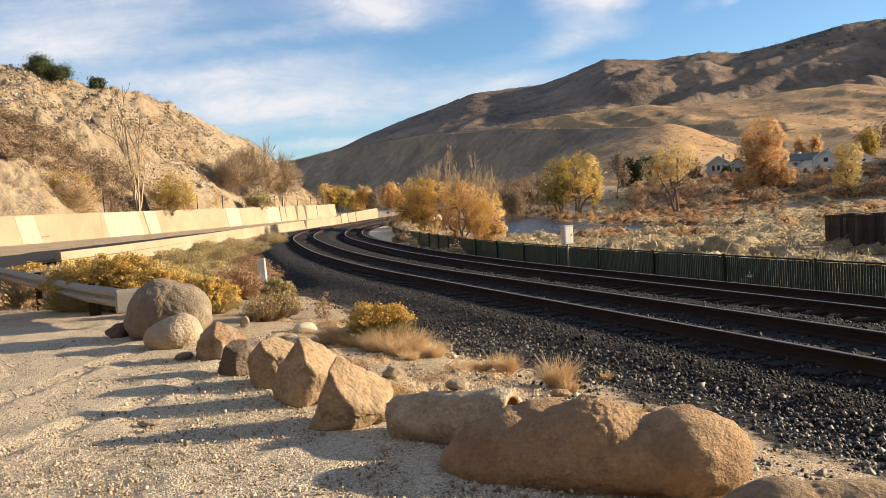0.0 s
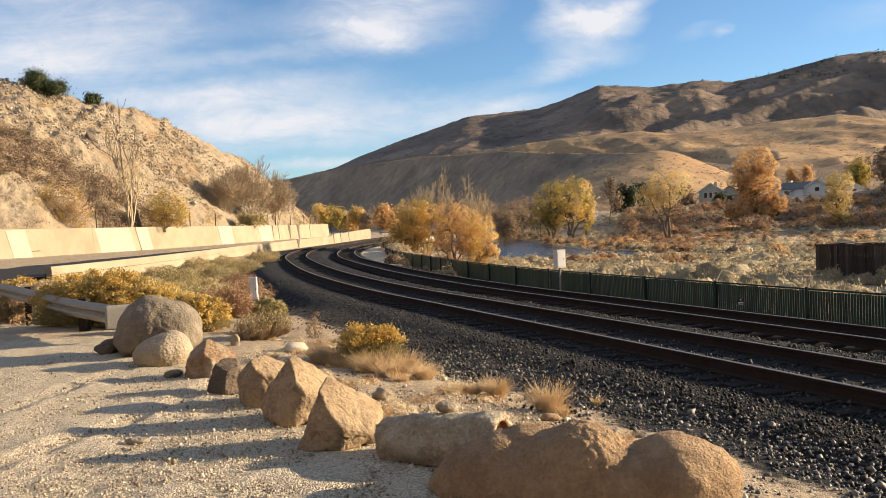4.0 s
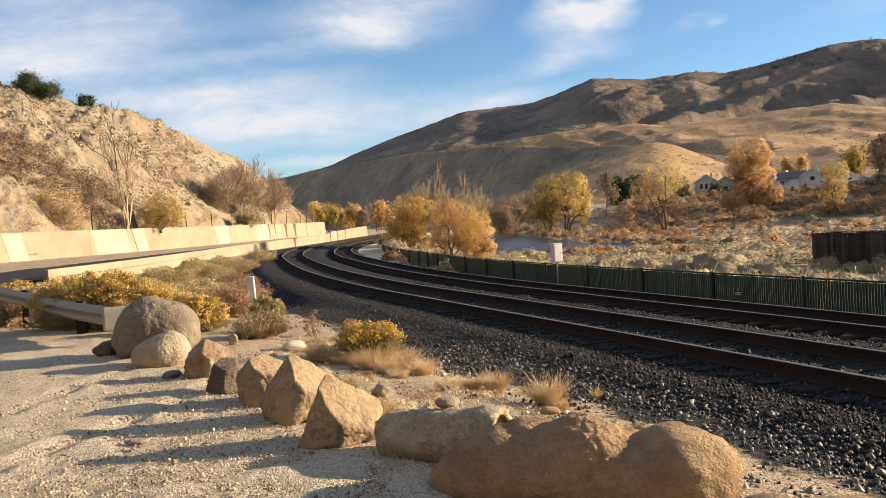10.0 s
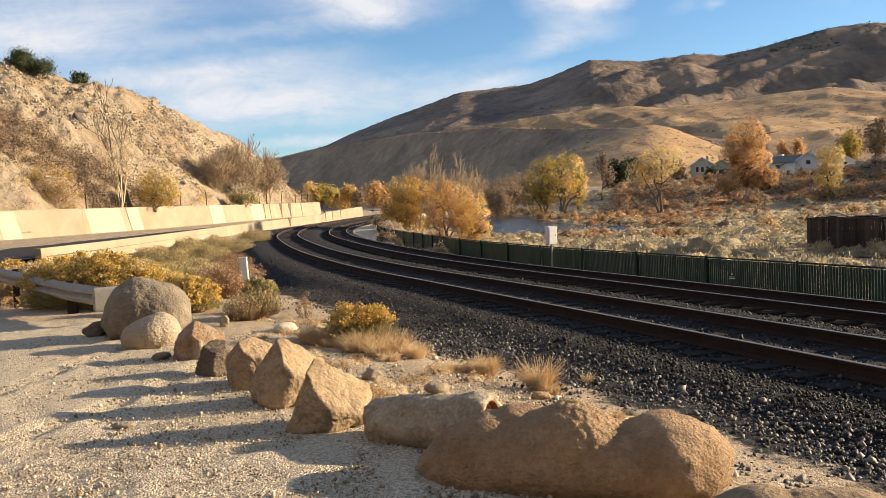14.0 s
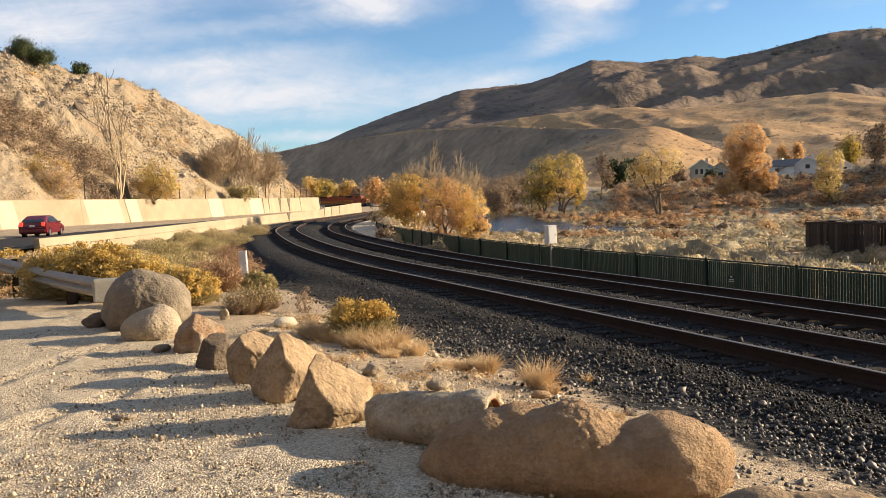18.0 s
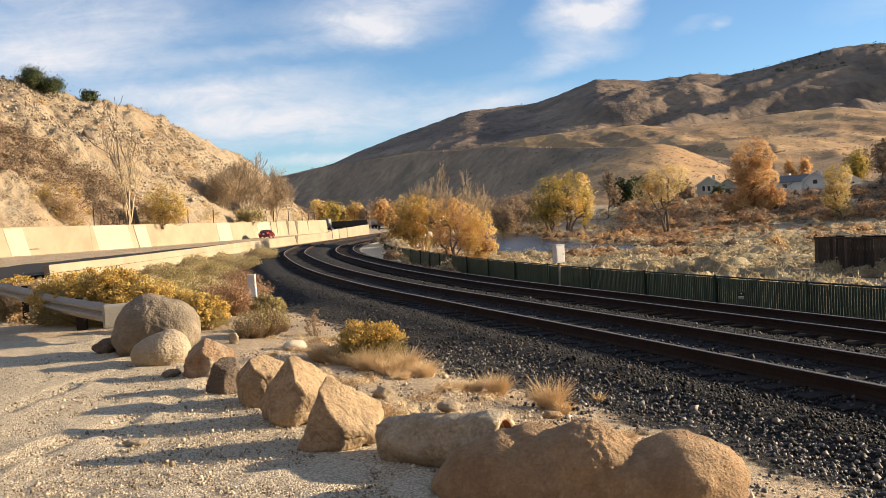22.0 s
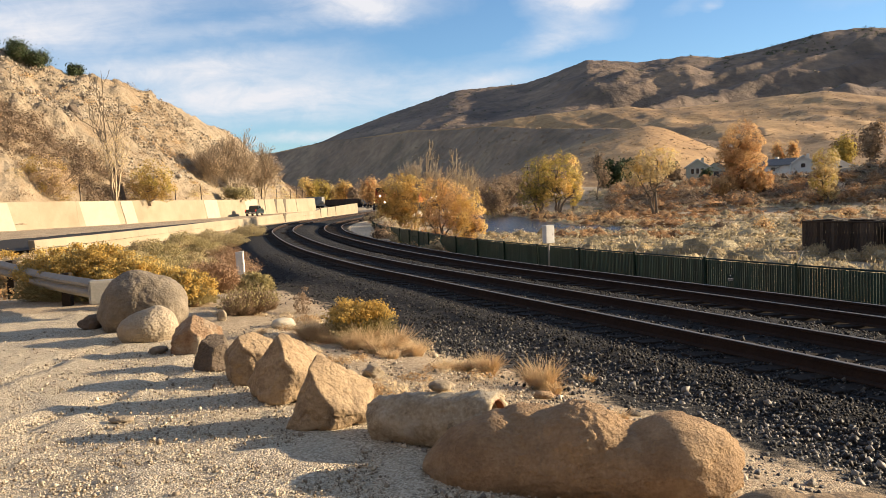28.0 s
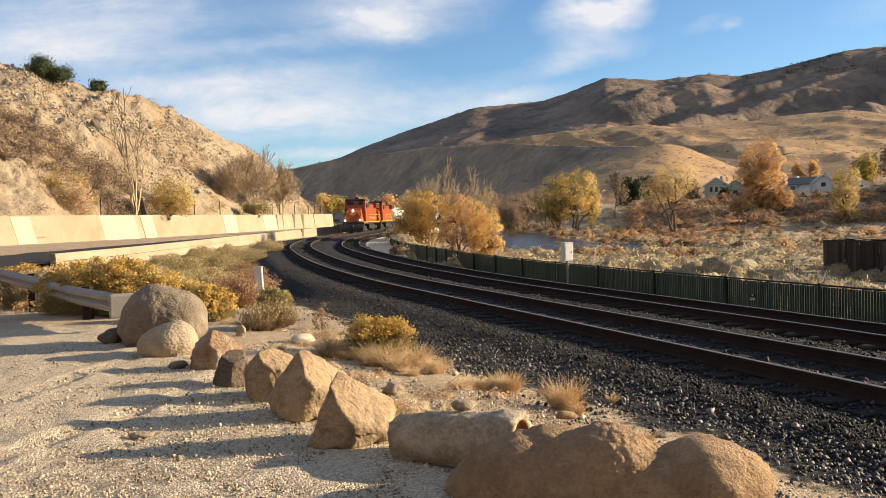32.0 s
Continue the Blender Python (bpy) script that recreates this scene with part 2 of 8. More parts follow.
def box(bm, cx, cy, cz, sx, sy, sz, bevel=0.0, rot=None):
    """Add a box by its centre and sizes to bm."""
    r = bmesh.ops.create_cube(bm, size=1.0)
    vs = r["verts"]
    bmesh.ops.scale(bm, vec=(sx, sy, sz), verts=vs)
    if bevel:
        es = list({e for v in vs for e in v.link_edges})
        g = bmesh.ops.bevel(bm, geom=es, offset=bevel, segments=2, affect="EDGES", profile=0.6)
        vs = list({v for f in g["faces"] for v in f.verts} | {v for v in vs if v.is_valid})
    if rot is not None:
        bmesh.ops.transform(bm, matrix=rot, verts=vs)
    bmesh.ops.translate(bm, vec=(cx, cy, cz), verts=vs)
    return vs


def tube(bm, p, q, r0, r1=None, seg=10, caps=True):
    """Add a tapered round bar from p to q to bm."""
    p, q = Vector(p), Vector(q)
    r1 = r0 if r1 is None else r1
    d = q - p
    m = Matrix.Translation((p + q) / 2) @ d.to_track_quat("Z", "Y").to_matrix().to_4x4()
    bmesh.ops.create_cone(bm, cap_ends=caps, segments=seg, radius1=r0, radius2=r1, depth=d.length, matrix=m)


def boxed(cx, cy, cz, sx, sy, sz, bevel=0.0, rot=None):
    bm = bmesh.new()
    box(bm, cx, cy, cz, sx, sy, sz, bevel, rot)
    return bm


def piped(p, q, r0, r1=None, seg=10):
    bm = bmesh.new()
    tube(bm, p, q, r0, r1, seg)
    return bm


def spline(points, n):
    """n even samples of a smooth curve through the points (Catmull-Rom)."""
    p = np.array(points, float)
    p = np.vstack([2 * p[0] - p[1], p, 2 * p[-1] - p[-2]])
    out = []
    for i in range(1, len(p) - 2):
        for t in np.linspace(0, 1, 24, endpoint=False):
            a, b, c, d = p[i - 1], p[i], p[i + 1], p[i + 2]
            out.append(0.5 * (2 * b + (c - a) * t + (2 * a - 5 * b + 4 * c - d) * t * t + (3 * b - a - 3 * c + d) * t ** 3))
    out.append(p[-2])
    out = np.array(out)
    s = np.concatenate([[0], np.cumsum(np.linalg.norm(np.diff(out, axis=0), axis=1))])
    u = np.linspace(0, s[-1], n)
    return np.column_stack([np.interp(u, s, out[:, k]) for k in range(out.shape[1])])


def normals_of(line):
    t = np.gradient(line[:, :2], axis=0)
    t /= np.linalg.norm(t, axis=1)[:, None]
    return np.column_stack([t[:, 1], -t[:, 0]])      # to the right of travel


def smooth01(a, b, x):
    u = np.clip((x - a) / (b - a), 0, 1)
    return u * u * (3 - 2 * u)


def fbm(x, y, z=0.0, octaves=4):
    return noise.fractal((x, y, z), 1.0, 2.0, octaves, noise_basis="PERLIN_ORIGINAL")


def sweep(name, line, profile, material, closed=True, smooth=False):
    """A mesh that carries a profile of (side, height) points along a 3D line."""
    nrm = normals_of(line)
    vs, fs = [], []
    k = len(profile)
    for p, nn in zip(line, nrm):
        for a, h in profile:
            vs.append((p[0] + nn[0] * a, p[1] + nn[1] * a, p[2] + h))
    for i in range(len(line) - 1):
        for j in range(k if closed else k - 1):
            a, b = i * k + j, i * k + (j + 1) % k
            fs.append((a, b, b + k, a + k))
    if closed:
        fs.append(tuple(range(k))[::-1])
        fs.append(tuple(range((len(line) - 1) * k, len(line) * k)))
    return mesh_of(name, vs, fs, material, smooth)

# ---- plan: the lines of the place ----
RAIL_A = [(13.0, -16), (9.6, -6), (6.6, 2.6), (4.4, 8.2), (2.7, 12.6), (0.2, 19), (-2.5, 26.2), (-5.6, 36.5), (-8.6, 49), (-11.2, 62),
          (-12.9, 76), (-13.4, 88), (-13.1, 100), (-12.5, 112), (-11.8, 130), (-10.9, 148), (-9.2, 170), (-6.0, 190), (-1, 210), (3, 235),
          (2, 262), (-6, 287), (-19, 305), (-42, 317), (-80, 323), (-130, 325), (-220, 326), (-400, 326), (-760, 326)]
LINE = spline(RAIL_A, 1400)                 # the nearest rail
NRM = normals_of(LINE)
CENTRE = LINE + NRM * 0.7525               # the near track
CENTRE2 = CENTRE + NRM * 4.0               # the far track
TRACK_Z, TRACK2_Z = (-0.25, -0.30), (-0.47, -0.55)   # tops of the outer and inner rail

RIVER = spline([(-60, 360), (4, 275), (12, 215), (12.5, 170), (12.5, 138), (16, 117), (27, 103), (52, 93), (115, 82), (220, 60)], 140)
ROAD_Z = 0.0


def side_of_track(x, y):
    """Signed distance from the near track's middle (right of it positive) for arrays x, y."""
    out = np.empty(len(x))
    c, nn = CENTRE[:1000:2], NRM[:1000:2]
    for k in range(0, len(x), 4000):
        q = np.column_stack([x[k:k + 4000], y[k:k + 4000]])
        d2 = ((q[:, None, :] - c[None]) ** 2).sum(2)
        j = d2.argmin(1)
        s = ((q - c[j]) * nn[j]).sum(1)
        out[k:k + 4000] = np.where(s >= 0, 1, -1) * np.sqrt(d2[np.arange(len(j)), j])
    return out


def river_distance(x, y):
    out = np.empty(len(x))
    for k in range(0, len(x), 4000):
        q = np.column_stack([x[k:k + 4000], y[k:k + 4000]])
        out[k:k + 4000] = np.sqrt(((q[:, None, :] - RIVER[None]) ** 2).sum(2)).min(1)
    return out


def height(x, y, bank=True):
    """The height of the ground for arrays x, y; bank: with the strip that falls away to the ballast."""
    d = side_of_track(x, y)
    # the gravel lot and the strip between the track and the road
    lot = -0.55 * smooth01(13, 26, y) * smooth01(-30, -12, x)
    low = np.minimum(lot - 0.10, -0.40)
    near = lot - 0.08 * smooth01(-7.5, -5.2, d)
    if bank:
        near = near - 0.15 * np.clip((d + 5.9) / 1.6, 0, 1) * (1 - smooth01(12, 17, y))
    near = near + (low - near) * smooth01(-4.7, -3.1, d)
    near = near + (-0.43 - near) * smooth01(-3.3, -2.5, d) + 0.07 * np.exp(-((d + 2.15) / 0.38) ** 2)
    # the flats beyond the tracks
    flat = -2.3 - 0.75 * smooth01(9, 19, d) + 6.6 * smooth01(140, 225, np.hypot(x, y)) * smooth01(18, 60, x)
    flat = flat + 5 * smooth01(250, 500, np.hypot(x, y)) * smooth01(10, 34, x)
    flat = flat + 3.6 * smooth01(98, 108, x) * smooth01(100, 135, y) * (1 - 0.4 * smooth01(165, 200, y)) * (1 - smooth01(205, 240, y))
    far = np.where(d < 1.9, -0.47, -0.47 - 0.24 * smooth01(1.9, 2.7, d))
    wide = 3.2 * smooth01(48, 68, y)
    far = far + (flat - far) * smooth01(5.6, 7.0, d - wide)
    z = np.where(d < 0, near, far)
    z = np.where((y > 185) & (x < 6), np.maximum(z, -1.2), z)
    rd = river_distance(x, y) + 7.5 * smooth01(22, 36, x)
    z = np.where((d > 8) & (y < 270), z - (z + 4.4) * (1 - smooth01(7.5, 11, rd)), z)
    return z


def ground_at(x, y):
    return float(height(np.array([float(x)]), np.array([float(y)]))[0])


def settle(x, y):
    """Where a thing that seemed to stand on level ground stands on the falling strip, seen from the lot."""
    a, b = np.array([float(x)]), np.array([float(y)])
    z0 = float(height(a, b, False)[0])
    k = 1.0
    for _ in range(6):
        k = 0.5 * k + 0.5 * (1.6 - float(height(a * k, b * k)[0])) / (1.6 - z0)
    return (float(x) * k, float(y) * k) if k < 1.25 else (x, y)


# ---- materials of the setting ----
M_steel = mat("worn_rail_steel", [(0.028, 0.019, 0.015), (0.052, 0.034, 0.026)], scale=3, fine=30, rough=0.9, metal=0.0, bump=0.2, spec=0.1)
M_head = mat("polished_rail_head", [(0.20, 0.165, 0.13), (0.32, 0.27, 0.215)], scale=4, fine=60, rough=0.5, metal=0.6, bump=0.05)
M_tie = mat("creosoted_timber", [(0.018, 0.014, 0.011), (0.040, 0.031, 0.024)], scale=3, fine=30, rough=0.9, bump=0.5, spec=0.12)
M_concrete = mat("pale_concrete", [(0.28, 0.225, 0.15), (0.33, 0.27, 0.185), (0.38, 0.32, 0.225)], scale=0.35, fine=9, mix=0.35, bump=0.25, bump_scale=30,
                 stain=(0.25, 0.19, 0.12), stain_scale=0.22, stain_amount=0.45)
M_asphalt = mat("road_asphalt", [(0.016, 0.0145, 0.013), (0.03, 0.027, 0.024)], scale=0.6, fine=40, bump=0.3)
M_cliff = mat("cliff_earth", [(0.21, 0.155, 0.095), (0.32, 0.25, 0.165), (0.42, 0.345, 0.24)], scale=0.09, fine=1.1, mix=0.55, bump=1.0, bump_scale=2.2, bump2=0.5,
              stain=(0.27, 0.18, 0.095), stain_scale=0.06, stain_amount=0.5, detail=12)
M_hill = mat("dry_grass_hill", [(0.215, 0.122, 0.057), (0.39, 0.242, 0.112), (0.54, 0.36, 0.175)], scale=0.012, fine=0.16, mix=0.45, bump=0.4, bump_scale=0.2,
             stain=(0.15, 0.098, 0.055), stain_scale=0.014, stain_amount=0.65, detail=12)
M_flank = mat("brown_flank", [(0.15, 0.105, 0.07), (0.27, 0.19, 0.125), (0.42, 0.30, 0.18)], scale=0.012, fine=0.11, mix=0.4, bump=0.6, bump_scale=0.09,
              stain=(0.09, 0.075, 0.05), stain_scale=0.02, stain_amount=0.5, detail=12)
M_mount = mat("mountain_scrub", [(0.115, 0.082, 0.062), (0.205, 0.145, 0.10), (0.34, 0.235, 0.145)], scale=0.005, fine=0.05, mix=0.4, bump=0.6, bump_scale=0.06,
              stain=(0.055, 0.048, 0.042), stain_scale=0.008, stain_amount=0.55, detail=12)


def build_ground_material():
    """Sand-coloured gravel in the lot, dark ballast by the tracks, dry soil on the flats."""
    m = bpy.data.materials.new("ground_soil")
    m.use_nodes = True
    nt = m.node_tree
    b = nt.nodes["Principled BSDF"]
    b.inputs["Roughness"].default_value = 0.92
    b.inputs["Specular IOR Level"].default_value = 0.25
    geo = nt.nodes.new("ShaderNodeNewGeometry")
    att = nt.nodes.new("ShaderNodeAttribute")
    att.attribute_name = "cover"
    sep = nt.nodes.new("ShaderNodeSeparateColor")
    nt.links.new(att.outputs["Color"], sep.inputs[0])

    def nz(s, d=8, r=0.62):
        n = nt.nodes.new("ShaderNodeTexNoise")
        n.inputs["Scale"].default_value, n.inputs["Detail"].default_value, n.inputs["Roughness"].default_value = s, d, r
        nt.links.new(geo.outputs["Position"], n.inputs["Vector"])
        return n.outputs["Fac"]

    def vor(s):
        n = nt.nodes.new("ShaderNodeTexVoronoi")
        n.inputs["Scale"].default_value = s
        nt.links.new(geo.outputs["Position"], n.inputs["Vector"])
        return n

    def ramp(fac, stops):
        r = nt.nodes.new("ShaderNodeValToRGB")
        for i, (p, c) in enumerate(stops):
            e = r.color_ramp.elements[i] if i < 2 else r.color_ramp.elements.new(p)
            e.position, e.color = p, (*c, 1)
        nt.links.new(fac, r.inputs[0])
        return r.outputs[0]

    def mix(f, a, c):
        n = nt.nodes.new("ShaderNodeMix")
        n.data_type = "RGBA"
        for s, v in (("Factor", f), ("A", a), ("B", c)):
            if isinstance(v, float):
                n.inputs[s].default_value = v
            elif isinstance(v, tuple):
                n.inputs[s].default_value = (*v, 1)
            else:
                nt.links.new(v, n.inputs[s])
        return n.outputs["Result"]

    def mth(op, a, c):
        n = nt.nodes.new("ShaderNodeMath")
        n.operation, n.use_clamp = op, False
        for i, v in enumerate((a, c)):
            if isinstance(v, (int, float)):
                n.inputs[i].default_value = v
            else:
                nt.links.new(v, n.inputs[i])
        return n.outputs[0]

    v1 = vor(70.0)
    stone = ramp(v1.outputs["Color"], [(0.05, (0.23, 0.18, 0.118)), (0.5, (0.49, 0.40, 0.275)), (0.95, (0.76, 0.66, 0.49))])
    dust = ramp(nz(0.5), [(0.3, (0.49, 0.395, 0.265)), (0.7, (0.67, 0.56, 0.395))])
    patch = ramp(nz(0.9), [(0.42, (0, 0, 0)), (0.62, (1, 1, 1))])
    lot = mix(mth("MULTIPLY", patch, 0.45), stone, dust)
    soil = mix(0.45, ramp(nz(0.5), [(0.3, (0.30, 0.215, 0.128)), (0.5, (0.46, 0.345, 0.215)), (0.7, (0.58, 0.45, 0.295))]), ramp(vor(42.0).outputs["Color"], [(0.1, (0.15, 0.112, 0.076)), (0.5, (0.40, 0.305, 0.20)), (0.95, (0.70, 0.58, 0.41))]))
    v2 = vor(13.0)
    ball = ramp(v2.outputs["Color"], [(0.1, (0.009, 0.008, 0.007)), (0.65, (0.020, 0.0175, 0.015)), (0.98, (0.06, 0.053, 0.044))])
    edge = mth("ADD", sep.outputs[1], mth("MULTIPLY", mth("SUBTRACT", nz(3.2, 10, 0.72), 0.5), 1.1))
    edge_r = ramp(edge, [(0.40, (0, 0, 0)), (0.60, (1, 1, 1))])
    edge2 = mth("ADD", sep.outputs[0], mth("MULTIPLY", mth("SUBTRACT", nz(1.1), 0.5), 0.8))
    edge2_r = ramp(edge2, [(0.40, (0, 0, 0)), (0.60, (1, 1, 1))])
    col = mix(edge_r, mix(edge2_r, soil, lot), ball)
    nt.links.new(col, b.inputs["Base Color"])
    bp = nt.nodes.new("ShaderNodeBump")
    bp.inputs["Strength"].default_value = 0.6
    bp.inputs["Distance"].default_value = 0.028
    hh = mth("ADD", mth("ADD", mth("MULTIPLY", v1.outputs["Distance"], -1.0), mth("MULTIPLY", vor(26.0).outputs["Distance"], -0.9)), mth("MULTIPLY", nz(5.0), 2.0))
    nt.links.new(hh, bp.inputs["Height"])
    nt.links.new(bp.outputs[0], b.inputs["Normal"])
    return m


def build_ground():
    th = np.concatenate([np.linspace(-44, 48, 340), np.linspace(48, 316, 70)[1:-1]])
    rr = np.concatenate([np.linspace(0.4, 3.2, 10), np.geomspace(3.2, 60, 200)[1:], np.geomspace(60, 420, 120)[1:], np.geomspace(420, 4500, 24)[1:]])
    a = np.radians(th)
    R, A = np.meshgrid(rr, a, indexing="ij")
    x, y = (R * np.sin(A)).ravel(), (R * np.cos(A)).ravel()
    d = side_of_track(x, y)
    z = height(x, y)
    rough = np.array([fbm(p * 0.7, q * 0.7, 1.3) * 0.03 + (fbm(p * 3.2, q * 3.2, 2.2) * 0.022 if r < 30 else 0) for p, q, r in zip(x, y, R.ravel())])
    big = np.array([fbm(p * 0.05, q * 0.05, 5.0) if r > 40 else 0 for p, q, r in zip(x, y, R.ravel())])
    on_track = smooth01(-3.2, -2.4, d) * (1 - smooth01(5.6, 6.4, d))
    z = z + rough * (1 - on_track * 0.7) + big * 0.5 * smooth01(12, 40, d)
    # old wheel ruts in the lot
    for off in (0.0, 1.55):
        u = x + 3.9 + off - (y - 4.5) * 0.32 + 0.25 * np.sin(y * 0.7)
        z = z + (-0.028 * np.exp(-(u / 0.10) ** 2) + 0.016 * np.exp(-((np.abs(u) - 0.19) / 0.07) ** 2)) * (1 - smooth01(9, 12, y)) * smooth01(2, 3.5, y)
    n, k = len(rr), len(a)
    vs = list(zip(x, y, z)) + [(0, 0, 0.0)]
    fs = []
    for i in range(n - 1):
        for j in range(k):
            p, q = i * k + j, i * k + (j + 1) % k
            fs.append((p, p + k, q + k, q))
    c = len(vs) - 1
    fs += [(c, j, (j + 1) % k) for j in range(k)]
    me = mesh_of("ground", vs, fs, build_ground_material(), True)
    lot = (1 - smooth01(-3.2, -1.2, d)) * (1 - smooth01(11.5, 15.5, y)) * smooth01(-16, -9, x) * (0.08 + 0.92 * (1 - smooth01(-0.6, 0.6, x + (y - 6) * 0.62 + 0.35)))
    bal = smooth01(-4.5 - 0.7 * smooth01(8, 11, y), -2.3 - 0.9 * smooth01(8, 11, y), d) * (1 - smooth01(5.4, 6.6, d))
    shoulder = smooth01(44, 54, y) * smooth01(4.9, 5.8, d) * (1 - smooth01(10, 13, d)) * (y < 200)
    lot = np.maximum(lot, shoulder * 0.85)
    bal = bal * (1 - shoulder)
    bal = np.maximum(bal, smooth01(1.0, 2.2, x + (y - 5) * 0.25) * smooth01(-5.6, -4.0, d) * (1 - smooth01(6.0, 7.2, d)) * 0.22)
    col = np.zeros((len(vs), 4), np.float32)
    col[:-1, 0], col[:-1, 1], col[:, 3] = lot, bal, 1
    col[-1, 0] = 1
    at = me.color_attributes.new("cover", "FLOAT_COLOR", "POINT")
    at.data.foreach_set("color", col.ravel())
    ob = new("ground", me)
    tagged(ob, "dry gravel lot, dark ballast bank and sandy river flats", "ground", kind="structure")


build_ground()


# ---- the river ----
def build_river():
    vs, fs = [], []
    nn = normals_of(RIVER)
    for p, q in zip(RIVER, nn):
        for k in range(9):
            w = -12 + 24 * k / 8
            vs.append((p[0] + q[0] * w, p[1] + q[1] * w, -3.12))
    for i in range(len(RIVER) - 1):
        for j in range(8):
            a = i * 9 + j
            fs.append((a, a + 1, a + 10, a + 9))
    m = bpy.data.materials.new("river_water")
    m.use_nodes = True
    nt = m.node_tree
    b = nt.nodes["Principled BSDF"]
    b.inputs["Base Color"].default_value = (0.05, 0.07, 0.10, 1)
    b.inputs["Roughness"].default_value = 0.12
    b.inputs["IOR"].default_value = 1.33
    geo = nt.nodes.new("ShaderNodeNewGeometry")
    n = nt.nodes.new("ShaderNodeTexNoise")
    n.inputs["Scale"].default_value, n.inputs["Detail"].default_value = 0.9, 6
    nt.links.new(geo.outputs["Position"], n.inputs["Vector"])
    bp = nt.nodes.new("ShaderNodeBump")
    bp.inputs["Strength"].default_value, bp.inputs["Distance"].default_value = 1.0, 0.35
    nt.links.new(n.outputs["Fac"], bp.inputs["Height"])
    nt.links.new(bp.outputs[0], b.inputs["Normal"])
    tagged(new("river", mesh_of("river", vs, fs, m)), "blue rippled river between shrubby banks", "water", kind="structure")


build_river()


# ---- hills ----
def ridge(name, ctrl, d_base, d_crest, z_base, material, label, rough=0.25, gully=0.35, seed=0.0, na=220, nr=46, freq=0.004, power=1.25, back=0.5, category="hill", fine=0.006, slant=0.5, calm=None):
    """A hill by the height angle of its crest (ctrl: azimuth, elevation) over a foot at d_base and a crest at d_crest metres."""
    az = np.array([c[0] for c in ctrl], float)
    el = np.array([c[1] for c in ctrl], float)
    db = np.array([c[2] if len(c) > 2 else d_base for c in ctrl], float)
    dc = np.array([c[3] if len(c) > 3 else d_crest for c in ctrl], float)
    aa = np.linspace(az[0], az[-1], na)
    e, d0, d1 = np.interp(aa, az, el), np.interp(aa, az, db), np.interp(aa, az, dc)
    k = np.array([1, 2, 3, 2, 1]) / 9.0
    e = np.convolve(np.pad(e, 2, "edge"), k, "valid")
    us = np.concatenate([np.linspace(0, 1, nr), 1 + np.linspace(0, back, 9)[1:]])
    vs, fs = [], []
    for i, a in enumerate(aa):
        s, c = math.sin(radians(a)), math.cos(radians(a))
        top = 1.6 + math.tan(radians(e[i])) * d1[i]
        for u in us:
            r = d0[i] + (d1[i] - d0[i]) * u
            x, y = r * s, r * c
            if u <= 1:
                h = u ** power
            else:
                h = 1 - 0.5 * (u - 1)
            amp = (top - z_base)
            lat = radians(a) * (d0[i] + d1[i]) * 0.5 - slant * (r - d0[i]) + 0.25 / freq * noise.noise((x * freq * 0.6, y * freq * 0.6, seed + 4))
            g = abs(noise.noise((lat * freq, r * freq * 0.3, seed))) * 2 - 0.45
            g2 = abs(noise.noise((lat * freq * 2.9, r * freq * 0.9, seed + 9))) * 2 - 0.4
            f = fbm(x * freq * 2, y * freq * 2, seed + 7, 4)
            env = min(1.0, u * 3) * (1 - 0.9 * min(1, max(0, (u - 0.72) / 0.28)) if u <= 1 else 0.1)
            if calm:
                env *= 0.18 + 0.82 * float(smooth01(calm[0], calm[1], a))
            z = z_base + amp * (h - (g * gully + g2 * gully * 0.4 - f * rough) * env * 0.45)
            z += amp * fine * fbm(x * freq * 14, y * freq * 14, seed + 3, 4) * min(1, u * 4)
            vs.append((x, y, z))
    m = len(us)
    for i in range(na - 1):
        for j in range(m - 1):
            p = i * m + j
            fs.append((p, p + m, p + m + 1, p + 1))
    ob = new(name, mesh_of(name, vs, fs, material, True))
    return tagged(ob, label, category, kind="structure")


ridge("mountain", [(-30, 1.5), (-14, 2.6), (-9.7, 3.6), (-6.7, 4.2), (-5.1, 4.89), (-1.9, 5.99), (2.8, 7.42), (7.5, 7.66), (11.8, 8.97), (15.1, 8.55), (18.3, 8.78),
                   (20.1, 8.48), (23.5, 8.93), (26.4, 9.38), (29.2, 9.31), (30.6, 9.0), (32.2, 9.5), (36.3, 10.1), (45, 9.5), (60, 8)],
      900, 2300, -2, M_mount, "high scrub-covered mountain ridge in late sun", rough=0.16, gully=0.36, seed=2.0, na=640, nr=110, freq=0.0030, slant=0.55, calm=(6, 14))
ridge("hill", [(-30, 3.0, 1190, 1350), (-13, 3.2, 1020, 1180), (-9.7, 3.55, 950, 1110), (-6, 4.2, 870, 1020), (-0.5, 4.74, 730, 880), (3.1, 4.72, 640, 780), (5.0, 4.84, 595, 730), (7.4, 4.66, 545, 670),
               (9.5, 4.54, 510, 640), (12, 4.42, 480, 620), (14.2, 4.27, 460, 600), (17, 3.7, 450, 580), (21, 2.9, 440, 560)],
      410, 800, -2, M_flank, "lower brown hill with a shaded flank", rough=0.16, gully=0.30, seed=5.0, na=300, nr=50, freq=0.006)
